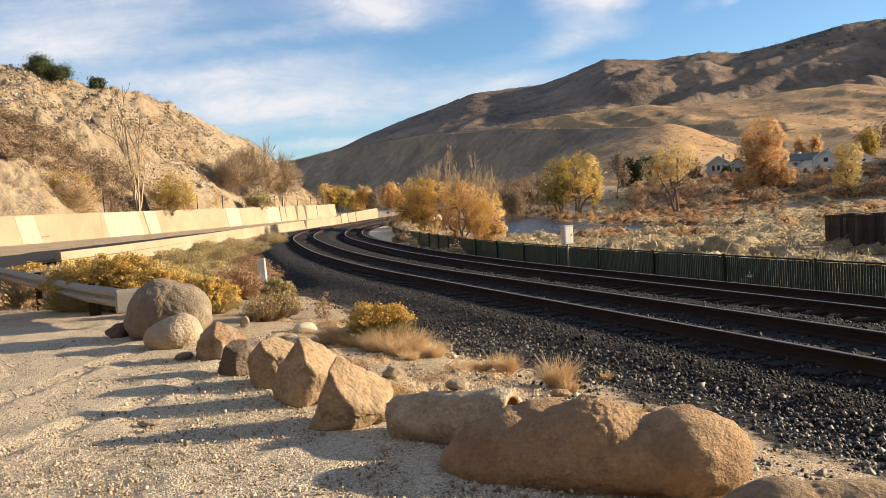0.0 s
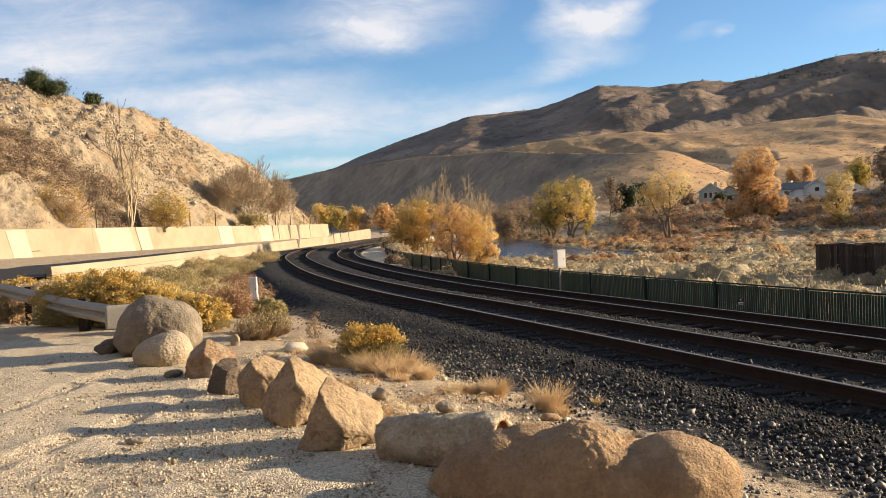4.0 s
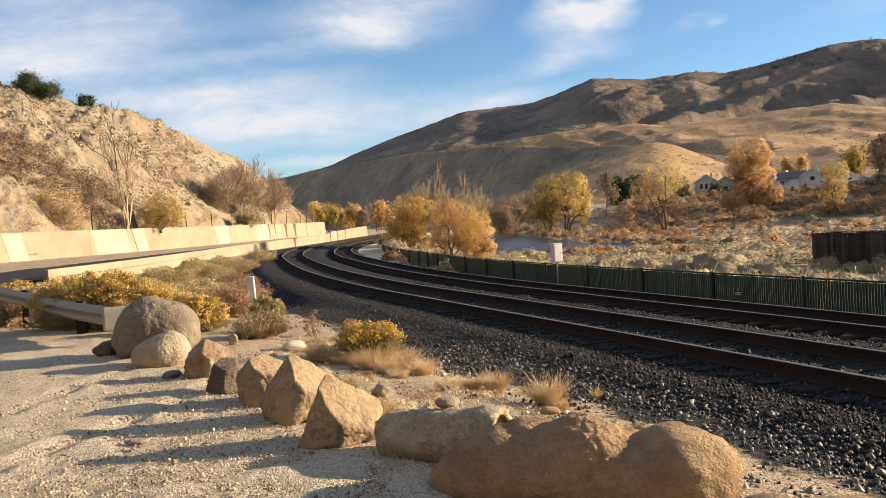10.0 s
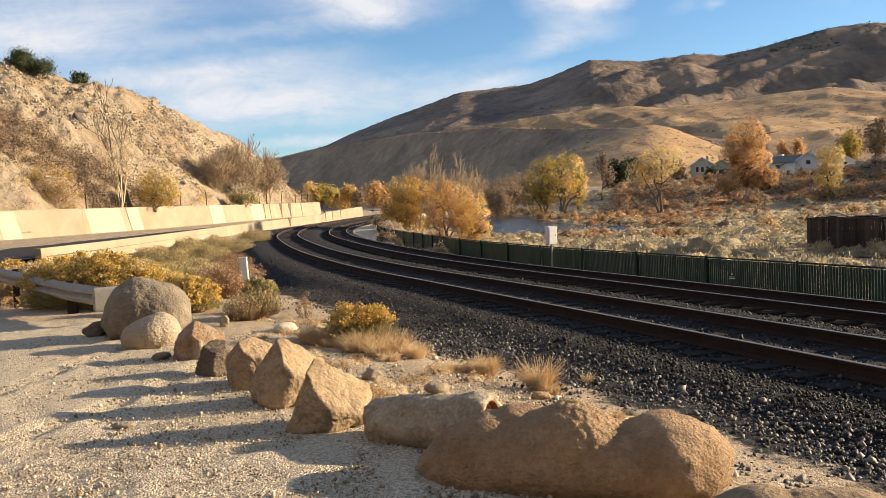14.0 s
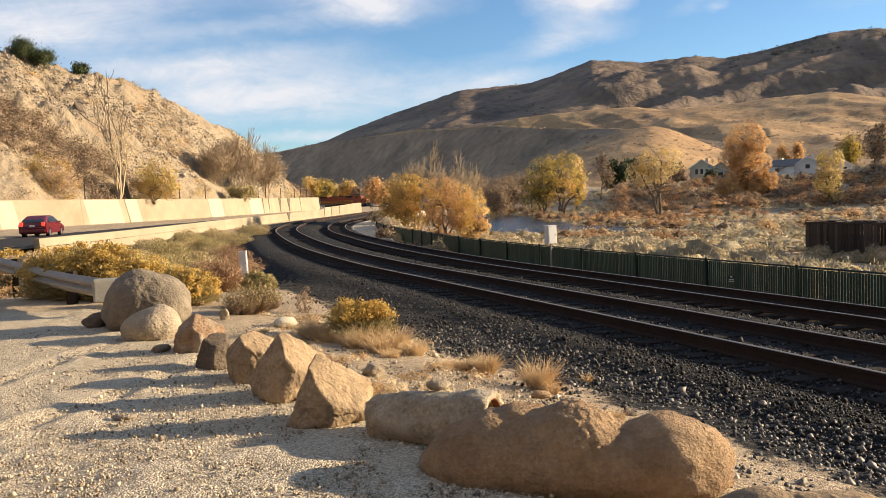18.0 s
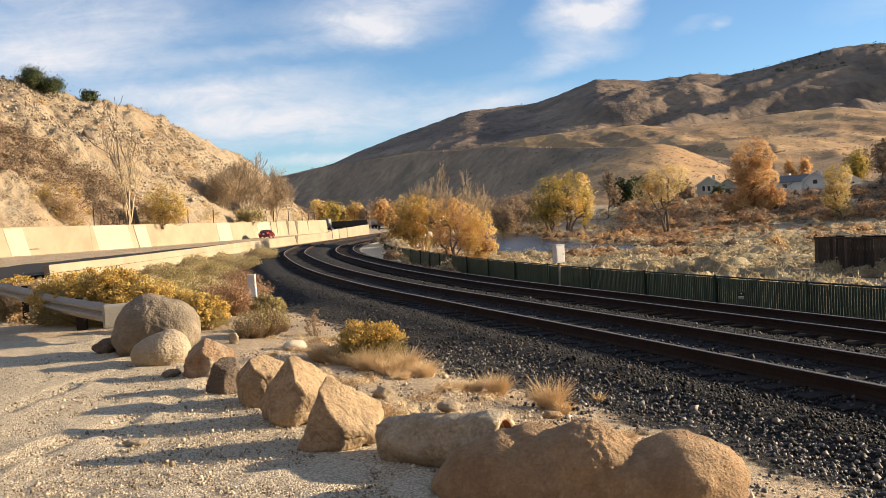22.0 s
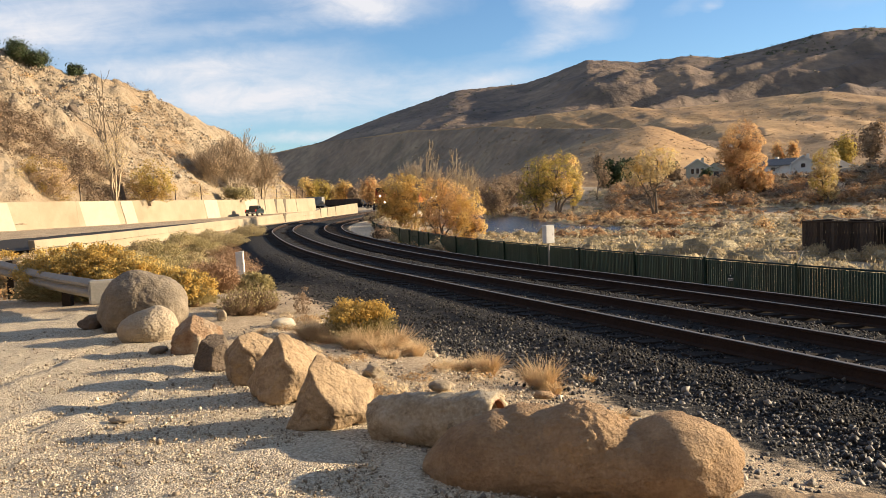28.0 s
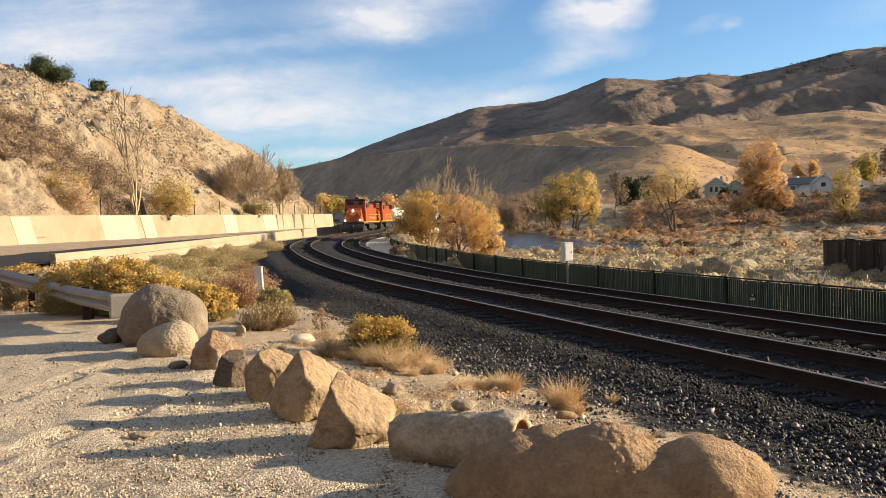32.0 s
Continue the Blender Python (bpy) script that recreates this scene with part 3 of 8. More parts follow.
ridge("grass_bench", [(-30, 3.1, 1360, 1480), (-13, 3.24, 1190, 1310), (-9.7, 3.60, 1120, 1240), (-8, 3.95, 1080, 1190), (-6, 4.28, 1030, 1150), (-3, 4.54, 960, 1070), (-0.5, 4.86, 890, 1000), (1.5, 4.80, 840, 950), (3.1, 4.86, 790, 900), (5.0, 4.96, 740, 850), (6.2, 4.86, 715, 820), (7.4, 4.6, 690, 790)],
      410, 800, 40, M_hill, "sunlit strip of golden grass along the crest", rough=0.05, gully=0.05, seed=6.0, na=200, nr=20, freq=0.006)
ridge("golden_slope", [(2, 3.6, 900), (4.2, 4.75, 880), (5.6, 5.22, 850), (7.66, 5.47, 800), (10.7, 5.68, 740), (14.35, 5.73, 640), (16.3, 5.42, 520), (17.2, 5.50, 480), (20.4, 5.56), (22.8, 5.78), (26.6, 5.85), (31, 4.9), (36.3, 4.5), (50, 4.5)],
      420, 1050, 2, M_hill, "golden dry-grass slope below the mountain", rough=0.12, gully=0.24, seed=9.0, na=420, nr=70, freq=0.0055, power=1.0, slant=-0.4)
ridge("knoll", [(6.5, 1.2), (9.24, 2.7), (10.4, 3.24), (12.35, 3.8), (13.9, 4.2), (15.55, 4.43), (16.8, 4.15), (18.6, 3.3), (20.0, 2.6), (23, 2.2), (27, 2.8), (31, 2.6), (36, 3.0), (46, 3.0)],
      290, 460, 3, M_hill, "rounded knoll of dry grass dotted with shrubs", rough=0.08, gully=0.1, seed=13.0, na=240, nr=36, freq=0.01, power=0.9)

# ---- the cut slope beside the road ----
ridge("cut_slope", [(-75, 9, 62, 112), (-45, 10.2, 76, 130), (-27.4, 9.95, 95, 150), (-25.5, 9.8, 98, 153), (-22.7, 8.86, 105, 160), (-19.4, 8.2, 116, 168), (-16.7, 6.98, 130, 180),
                    (-14.2, 5.61, 142, 190), (-12.4, 4.78, 155, 200), (-10.0, 2.25, 178, 212), (-8.6, 0.9, 192, 218), (-7.9, -0.4, 200, 222)],
      90, 150, 0.6, M_cliff, "steep cut slope of pale broken rock and dry brush", rough=0.26, gully=0.22, seed=21.0, na=420, nr=90, freq=0.03, power=0.85, category="cliff", fine=0.045)

# Unseen slope added behind the lot, dark so that it cuts sky fill and bounce.
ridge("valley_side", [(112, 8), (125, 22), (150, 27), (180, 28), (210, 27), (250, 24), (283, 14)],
      45, 130, -0.5, M_mount, "unseen dark slope added behind the lot to cut fill light", rough=0.2, gully=0.2, seed=31.0, na=90, nr=24, freq=0.02, power=0.9)


# ---- road, barriers and retaining wall ----
BARRIER = spline([(-20, 27), (-18.3, 34), (-17.2, 42), (-17.2, 58), (-17.8, 74), (-17.8, 88), (-17.2, 102), (-16.2, 118), (-15.2, 134), (-14.2, 150), (-12.8, 168)], 140)
WALL = spline([(-66, 36), (-57, 56), (-44.5, 82), (-40, 96), (-36, 109), (-33.5, 125), (-32, 141), (-29.5, 165), (-25, 198)], 140)


def build_road():
    n = 140
    vs, fs = [], []
    for i in range(n):
        u = i / (n - 1)
        a = np.array([BARRIER[int(u * 139)][0], BARRIER[int(u * 139)][1]])
        b = np.array([WALL[int(u * 139)][0], WALL[int(u * 139)][1]])
        for k in range(7):
            p = a + (b - a) * (k / 6)
            vs.append((p[0], p[1], ROAD_Z + 0.04 - 0.22 * k / 6))
    for i in range(n - 1):
        for k in range(6):
            p = i * 7 + k
            fs.append((p, p + 1, p + 8, p + 7))
    tagged(new("road", mesh_of("road", vs, fs, M_asphalt)), "dark asphalt highway between concrete barrier and retaining wall", "road", kind="structure")


build_road()


def slab_run(name, line, tops, base, thick, length, material, label, lean=0.0, kind="structure", category="wall"):
    """A wall of cast slabs along a line, each a piece with a joint; tops: height along the line (0..1)."""
    root = thing(name, Matrix(), label, category, kind=kind)
    s = np.concatenate([[0], np.cumsum(np.linalg.norm(np.diff(line, axis=0), axis=1))])
    n = max(1, int(s[-1] / length))
    for i in range(n):
        a, b = s[-1] * i / n + 0.004, s[-1] * (i + 1) / n - 0.004
        p = np.array([np.interp(a, s, line[:, 0]), np.interp(a, s, line[:, 1])])
        q = np.array([np.interp(b, s, line[:, 0]), np.interp(b, s, line[:, 1])])
        t = (q - p) / np.linalg.norm(q - p)
        nn = np.array([t[1], -t[0]])
        h0, h1 = tops(a / s[-1]), tops(b / s[-1])
        vs = []
        for pt, h in ((p, h0), (q, h1)):
            vs += [(*(pt + nn * 0), base), (*(pt - nn * thick), base), (*(pt - nn * (thick + lean)), h), (*(pt - nn * lean), h)]
        fs = [(0, 1, 2, 3), (7, 6, 5, 4), (0, 4, 5, 1), (1, 5, 6, 2), (2, 6, 7, 3), (3, 7, 4, 0)]
        bm = bmesh.new()
        bv = [bm.verts.new(v) for v in vs]
        for f in fs:
            bm.faces.new([bv[j] for j in f])
        bmesh.ops.recalc_face_normals(bm, faces=bm.faces)
        bmesh.ops.bevel(bm, geom=list(bm.edges), offset=0.006, segments=1, affect="EDGES")
        part("panel", bm, material, root)
    return root


def barrier_top(u):
    y = 37 + 131 * u
    return 0.43 + 0.14 * float(smooth01(85, 120, y)) + 0.38 * float(smooth01(126, 128, y)) + 0.5 * float(smooth01(130, 172, y))


slab_run("retaining_wall", WALL, lambda u: 2.95 + 0.08 * math.sin(u * 7), -0.4, 0.5, 6.0, M_concrete, "long sunlit pale concrete retaining wall of cast panels", 0.35)
slab_run("barrier_wall", BARRIER[BARRIER[:, 1] > 37.0], barrier_top, -0.9, 0.3, 6.0, M_concrete, "low pale concrete barrier between highway and railway", 0.08)


# ---- railway ----
def build_track(name, centre, ztop, label):
    root = thing(name, Matrix(), label, "railway", "railway tracks", "structure")
    prof_web = [(-0.075, -0.17), (0.075, -0.17), (0.075, -0.155), (0.012, -0.135), (0.012, -0.045), (0.036, -0.035), (0.036, -0.006), (-0.036, -0.006), (-0.036, -0.035),
                (-0.012, -0.045), (-0.012, -0.135), (-0.075, -0.155)]
    prof_head = [(-0.030, -0.0055), (0.030, -0.0055), (0.024, 0.0), (-0.024, 0.0)]
    nn = normals_of(centre)
    for s, zr in ((-0.7525, ztop[0]), (0.7525, ztop[1])):
        ln = np.column_stack([centre + nn * s, np.full(len(centre), zr)])
        r = part("rail", sweep("rail", ln, prof_web, M_steel), M_steel, root)
        part("rail_head", sweep("rail_head", ln, prof_head, M_head), M_head, r, "bright worn running surface")
    # ties
    tie = boxed(0, 0, 0, 2.6, 0.23, 0.16, 0.012)
    tm = bpy.data.meshes.new("tie")
    tie.to_mesh(tm)
    tie.free()
    tm.materials.append(M_tie)
    s = np.concatenate([[0], np.cumsum(np.linalg.norm(np.diff(centre, axis=0), axis=1))])
    rng = random.Random(4)
    far_v, far_f = [], []
    base = [(v.co.x, v.co.y, v.co.z) for v in tm.vertices]
    bf = [tuple(p.vertices) for p in tm.polygons]
    count = 0
    u = 0.3
    while u < min(s[-1], 215):
        p = [np.interp(u, s, centre[:, k]) for k in (0, 1)]
        q = [np.interp(u + 0.3, s, centre[:, k]) for k in (0, 1)]
        ang = math.atan2(q[1] - p[1], q[0] - p[0]) - math.pi / 2 + rng.uniform(-0.01, 0.01)
        m = Matrix.Translation((p[0] + rng.uniform(-0.03, 0.03), p[1], (ztop[0] + ztop[1]) / 2 - 0.25 + rng.uniform(-0.008, 0.008))) @ Matrix.Rotation(ang, 4, "Z") @ Matrix.Rotation((ztop[0] - ztop[1]) / 1.505, 4, "Y")
        if 12 < u and count < 150:
            ob = new("tie", tm)
            ob.parent = root
            ob.matrix_basis = m
            count += 1
        else:
            o = len(far_v)
            far_v += [tuple(m @ Vector(v)) for v in base]
            far_f += [tuple(o + j for j in f) for f in bf]
        u += 0.53
    ob = part("tie_rest", mesh_of("tie_rest", far_v, far_f, M_tie), M_tie, root)
    ob["kind"] = "stuff"
    return root


build_track("railway_track", CENTRE, TRACK_Z, "steel rails with bright heads on dark timber ties")
build_track("railway_track", CENTRE2, TRACK2_Z, "steel rails on dark ties beside the green fence")


# ---- boulders along the edge of the lot ----
def rock_mesh(name, size, seed, angular=0.0, cuts=0, sub=4, material=None, lump=0.18, grit=0.02, lobes=()):
    """A stone: a noisy ball, flattened by a few random cutting planes; lobes: swellings (x, y, z, radius, amount)."""
    rng = random.Random(seed)
    bm = bmesh.new()
    bmesh.ops.create_icosphere(bm, subdivisions=sub, radius=1.0)
    planes = []
    for _ in range(cuts):
        n = Vector((rng.gauss(0, 1), rng.gauss(0, 1), rng.gauss(0.25, 0.8))).normalized()
        planes.append((n, rng.uniform(0.55, 0.85)))
    for v in bm.verts:
        p = v.co.copy()
        k = 1 + lump * noise.fractal(p * 0.9 + Vector((seed * 3.1, 0, 0)), 1.0, 2.0, 3) * 1.6
        k += grit * noise.fractal(p * 6 + Vector((0, seed * 1.7, 0)), 1.0, 2.0, 4) * 2
        for lx, ly, lz, lr, la in lobes:
            k += la * math.exp(-((p - Vector((lx, ly, lz))).length / lr) ** 2)
        p *= k
        for n, dd in planes:
            over = p.dot(n) - dd
            if over > 0:
                p -= n * over * (0.55 + 0.45 * angular)
        v.co = Vector((p.x * size[0] / 2, p.y * size[1] / 2, p.z * size[2] / 2))
    lo = min(v.co.z for v in bm.verts)
    for v in bm.verts:
        v.co.z -= lo
    me = bpy.data.meshes.new(name)
    bm.to_mesh(me)
    bm.free()
    me.materials.append(material)
    me.polygons.foreach_set("use_smooth", [True] * len(me.polygons))
    return me


M_rock_tan = mat("tan_granite", [(0.27, 0.165, 0.085), (0.41, 0.268, 0.146), (0.56, 0.39, 0.225)], scale=2.2, fine=38, mix=0.42, bump=0.9, bump_scale=95, bump2=0.042, per_object=0.1,
                 stain=(0.19, 0.12, 0.066), stain_scale=3.2, stain_amount=0.5)
M_rock_buff = mat("buff_sandstone", [(0.22, 0.15, 0.083), (0.34, 0.24, 0.138), (0.47, 0.345, 0.205)], scale=2.6, fine=30, mix=0.4, bump=0.5, bump_scale=70, bump2=0.022, per_object=0.12,
                  stain=(0.14, 0.095, 0.06), stain_scale=4.5, stain_amount=0.6)
M_rock_grey = mat("grey_granite", [(0.15, 0.115, 0.08), (0.23, 0.185, 0.13), (0.31, 0.255, 0.185)], scale=2.2, fine=26, mix=0.45, bump=0.7, bump_scale=60, bump2=0.03, per_object=0.1,
                  stain=(0.10, 0.078, 0.055), stain_scale=1.6, stain_amount=0.6)
M_rock_mottled = mat("mottled_stone", [(0.20, 0.11, 0.06), (0.33, 0.22, 0.13), (0.44, 0.36, 0.25)], scale=5, fine=30, mix=0.3, bump=0.7, bump_scale=70, bump2=0.03, per_object=0.1,
                     stain=(0.42, 0.36, 0.26), stain_scale=3, stain_amount=0.7)
M_rock_pale = mat("pale_stone", [(0.30, 0.235, 0.155), (0.44, 0.36, 0.255)], scale=4, fine=40, mix=0.5, bump=0.8, bump_scale=50, bump2=0.04, per_object=0.1)
M_rock_white = mat("whitish_stone", [(0.46, 0.41, 0.31), (0.62, 0.57, 0.46)], scale=4, fine=40, mix=0.5, bump=0.6, bump_scale=50, per_object=0.1)
M_rock_dark = mat("dark_stone", [(0.10, 0.075, 0.05), (0.19, 0.14, 0.10)], scale=3, fine=40, mix=0.5, bump=0.9, bump_scale=50, bump2=0.04, per_object=0.1)


def boulder(x, y, size, seed, material, label, turn=0.0, sink=0.06, name="boulder", tilt=0.0, **kw):
    if name == "stone":
        x, y = settle(x, y)
    ob = new(name, rock_mesh(name, size, seed, material=material, **kw))
    ob.matrix_basis = pose(x, y, ground_at(x, y) - sink, tilt, 0, turn)
    return tagged(ob, label, "boulder" if name == "boulder" else "stone", "stones edging the lot")


def lobed_mesh(name, lobes, seed, material, sub=6, grit=0.022, sharp=7.0, crack=0.03):
    """A stone as the smooth union of a few swellings (cx, cy, cz, rx, ry, rz) seen from its middle."""
    bm = bmesh.new()
    bmesh.ops.create_icosphere(bm, subdivisions=sub, radius=1.0)
    for v in bm.verts:
        u = v.co.normalized()
        acc = 0.0
        for cx, cy, cz, rx, ry, rz in lobes:
            a = (u.x / rx) ** 2 + (u.y / ry) ** 2 + (u.z / rz) ** 2
            h = (u.x * cx) / rx ** 2 + (u.y * cy) / ry ** 2 + (u.z * cz) / rz ** 2
            c = (cx / rx) ** 2 + (cy / ry) ** 2 + (cz / rz) ** 2 - 1
            disc = h * h - a * c
            if disc > 0:
                t = (h + math.sqrt(disc)) / a
                if t > 0:
                    acc += t ** sharp
        r = max(acc, 1e-6) ** (1 / sharp)
        p = u * r
        k = 1 + 0.075 * noise.fractal(p * 2.6 + Vector((seed, 0, 0)), 1.0, 2.0, 4)
        k -= crack * max(0.0, 0.12 - abs(noise.noise(p * 2.1 + Vector((0, 0, seed * 1.3))))) / 0.12
        k += grit * noise.fractal(p * 26 + Vector((0, seed, 0)), 1.0, 2.0, 3) + grit * 0.6 * noise.fractal(p * 70, 1.0, 2.0, 2)
        v.co = p * k
    me = bpy.data.meshes.new(name)
    bm.to_mesh(me)
    bm.free()
    me.materials.append(material)
    me.polygons.foreach_set("use_smooth", [True] * len(me.polygons))
    return me


def crag_mesh(name, size, planes, seed, material, sub=6, rough=0.026, edge=28):
    """An angular stone: a ball cut by given planes (nx, ny, nz, distance) with worn edges and chipped faces."""
    bm = bmesh.new()
    bmesh.ops.create_icosphere(bm, subdivisions=sub, radius=1.35)
    pl = [(Vector(p[:3]).normalized(), p[3]) for p in planes]
    for v in bm.verts:
        u = v.co.normalized()
        acc = (1 / 1.35) ** edge
        for n, d in pl:
            c = u.dot(n)
            if c > 0:
                acc += (c / d) ** edge
        p = u / acc ** (1 / edge)
        k = 1 + rough * 2.6 * noise.fractal(p * 1.7 + Vector((seed, 0, 0)), 1.0, 2.0, 3) + rough * 0.8 * noise.fractal(p * 6 + Vector((0, seed, 0)), 1.0, 2.0, 4)
        k -= rough * 1.6 * max(0.0, 0.16 - abs(noise.noise(p * 2.3 + Vector((0, 0, seed))))) / 0.16
        v.co = p * k
    lo = [min(v.co[i] for v in bm.verts) for i in range(3)]
    hi = [max(v.co[i] for v in bm.verts) for i in range(3)]
    for v in bm.verts:
        v.co = Vector([((v.co[i] - lo[i]) / (hi[i] - lo[i]) - (0.5 if i < 2 else 0.0)) * size[i] for i in range(3)])
    me = bpy.data.meshes.new(name)
    bm.to_mesh(me)
    bm.free()
    me.materials.append(material)
    me.polygons.foreach_set("use_smooth", [True] * len(me.polygons))
    return me


def put_stone(me, x, y, z, turn, label):
    ob = new("boulder", me)
    ob.matrix_basis = pose(x, y, z, 0, 0, turn)
    return tagged(ob, label, "boulder", "stones edging the lot")


put_stone(lobed_mesh("boulder", [(0.0, 0.02, -0.05, 0.86, 0.35, 0.27), (-0.52, 0.0, -0.04, 0.34, 0.33, 0.285), (-0.25, 0.08, 0.0, 0.35, 0.30, 0.275), (0.10, -0.04, 0.08, 0.17, 0.22, 0.215), (0.55, 0.0, -0.05, 0.33, 0.35, 0.30)],
                     3, M_rock_tan, grit=0.028, sharp=12.0, crack=0.02), 0.83, 4.92, 0.055, -10,
          "long lumpy tan granite boulder with pitted crust")
put_stone(lobed_mesh("boulder", [(0.0, 0.0, 0.0, 0.55, 0.30, 0.23), (-0.18, 0.0, 0.02, 0.28, 0.28, 0.235), (0.16, 0.02, 0.0, 0.30, 0.27, 0.225)], 8, M_rock_buff, sub=5, grit=0.016, sharp=10.0, crack=0.01), 1.70, 3.75, -0.045, -6,
          "low tan boulder half sunk in gravel")
put_stone(crag_mesh("boulder", (0.64, 0.58, 0.53), [(0.2, -0.1, 0.97, 0.78), (0.60, -0.46, 0.65, 0.36), (-0.66, -0.70, 0.24, 0.62), (0.42, -0.85, -0.32, 0.78), (0.97, -0.1, 0.05, 0.95), (-0.93, 0.05, 0.38, 0.55), (0.0, 0.85, 0.5, 0.6), (0, 0, -1, 0.75), (-0.25, -0.95, 0.1, 0.66)],
                    14, M_rock_buff), -0.78, 6.24, -0.05, 0, "sharp-edged tan boulder with a pointed top")
put_stone(crag_mesh("boulder", (0.70, 0.62, 0.57), [(0.25, -0.2, 0.94, 0.68), (0.70, -0.30, 0.64, 0.44), (-0.60, -0.66, 0.45, 0.60), (-0.88, -0.45, 0.0, 0.85), (0.05, -0.98, 0.12, 0.78), (-0.1, 0.8, 0.55, 0.6), (0, 0, -1, 0.75), (0.95, 0.0, 0.1, 0.85), (-0.75, 0.1, 0.66, 0.66), (0.6, -0.75, -0.2, 0.75)],
                    17, M_rock_buff), -1.25, 7.12, -0.05, 0, "peaked brown boulder leaning on its neighbour")
put_stone(crag_mesh("boulder", (0.62, 0.56, 0.46), [(0.46, -0.20, 0.86, 0.48), (-0.62, -0.60, 0.5, 0.74), (-0.9, -0.4, -0.1, 0.8), (-0.1, -0.98, 0.05, 0.75), (0.9, 0.2, 0.3, 0.85), (0, 0.9, 0.3, 0.8), (0, 0, -1, 0.8), (0.45, -0.85, 0.1, 0.76), (-0.6, 0.2, 0.75, 0.72)],
                    23, M_rock_buff), -1.68, 7.88, -0.05, 0, "blocky reddish tan boulder")
put_stone(crag_mesh("boulder", (0.42, 0.40, 0.36), [(0.2, -0.3, 0.92, 0.72), (-0.5, -0.8, 0.3, 0.75), (0.6, -0.7, 0.25, 0.75), (-0.9, 0.2, 0.3, 0.8), (0.9, 0.2, 0.3, 0.8), (0, 0, -1, 0.8)],
                    29, M_rock_dark, sub=5, edge=30), -2.19, 8.48, -0.05, 0, "dark brown boulder between two paler ones")
put_stone(crag_mesh("boulder", (0.54, 0.46, 0.46), [(0.55, -0.45, 0.70, 0.70), (-0.55, -0.45, 0.70, 0.68), (-0.2, -0.97, 0.1, 0.78), (0.85, -0.5, 0.0, 0.82), (-0.95, 0.1, 0.1, 0.82), (0, 0.8, 0.6, 0.7), (0, 0, -1, 0.8)],
                    31, M_rock_mottled, sub=5, edge=22), -2.62, 9.42, -0.05, 0, "mottled rust and grey boulder with a pale facet")
put_stone(lobed_mesh("boulder", [(0.0, 0.0, 0.0, 0.33, 0.26, 0.22), (0.08, 0.02, 0.03, 0.22, 0.22, 0.215), (-0.1, 0.0, -0.05, 0.26, 0.24, 0.20)], 37, M_rock_pale, sub=5, grit=0.012), -3.46, 10.35, 0.15, 10, "rounded pale cream boulder before the big one")
put_stone(lobed_mesh("boulder", [(0.0, 0.0, 0.0, 0.55, 0.50, 0.43), (-0.1, 0.0, 0.10, 0.38, 0.40, 0.335), (0.20, -0.05, -0.05, 0.36, 0.40, 0.36), (-0.22, 0.0, -0.15, 0.35, 0.40, 0.34)], 41, M_rock_grey, grit=0.008, sharp=9.0, crack=0.012), -3.84, 11.35, 0.33, 0,
          "big domed grey-brown boulder, weathered and cracked")
boulder(-4.60, 11.5, (0.36, 0.3, 0.24), 43, M_rock_dark, "small dark stone beside the big boulder", 0, 0.04, sub=4, cuts=4)


# ---- vegetation helpers ----
def quads(name, centres, sizes, material, rng, flat=0.0, aspect=1.6, up=None, facing=None):
    """Many small leaf cards as one mesh. up: a main direction for each card, for stems and blades."""
    n = len(centres)
    c = np.asarray(centres, float)
    s = np.asarray(sizes, float).reshape(-1, 1) * np.ones((n, 1))
    a = rng.normal(size=(n, 3)) if up is None else np.asarray(up, float) + rng.normal(size=(n, 3)) * 0.12
    a /= np.linalg.norm(a, axis=1)[:, None] + 1e-9
    b = np.cross(a, rng.normal(size=(n, 3)))
    b /= np.linalg.norm(b, axis=1)[:, None] + 1e-9
    if facing is not None:
        f = np.asarray(facing, float) + rng.normal(size=(n, 3)) * 0.28
        f /= np.linalg.norm(f, axis=1)[:, None] + 1e-9
        b = np.cross(f, a)
        b /= np.linalg.norm(b, axis=1)[:, None] + 1e-9
        a = np.cross(b, f)
    nn = np.cross(a, b)
    u, w = a * s * aspect * 0.5, b * s * 0.5
    fold = nn * s * 0.22
    v = np.stack([c - u, c + w + fold, c + u, c - w + fold], axis=1).reshape(-1, 3)
    me = bpy.data.meshes.new(name)
    me.vertices.add(4 * n)
    me.vertices.foreach_set("co", v.astype(np.float32).ravel())
    me.loops.add(4 * n)
    me.loops.foreach_set("vertex_index", np.arange(4 * n, dtype=np.int32))
    me.polygons.add(n)
    me.polygons.foreach_set("loop_start", np.arange(0, 4 * n, 4, dtype=np.int32))
    me.polygons.foreach_set("loop_total", np.full(n, 4, dtype=np.int32))
    me.materials.append(material)
    me.update()
    me.validate()
    return me


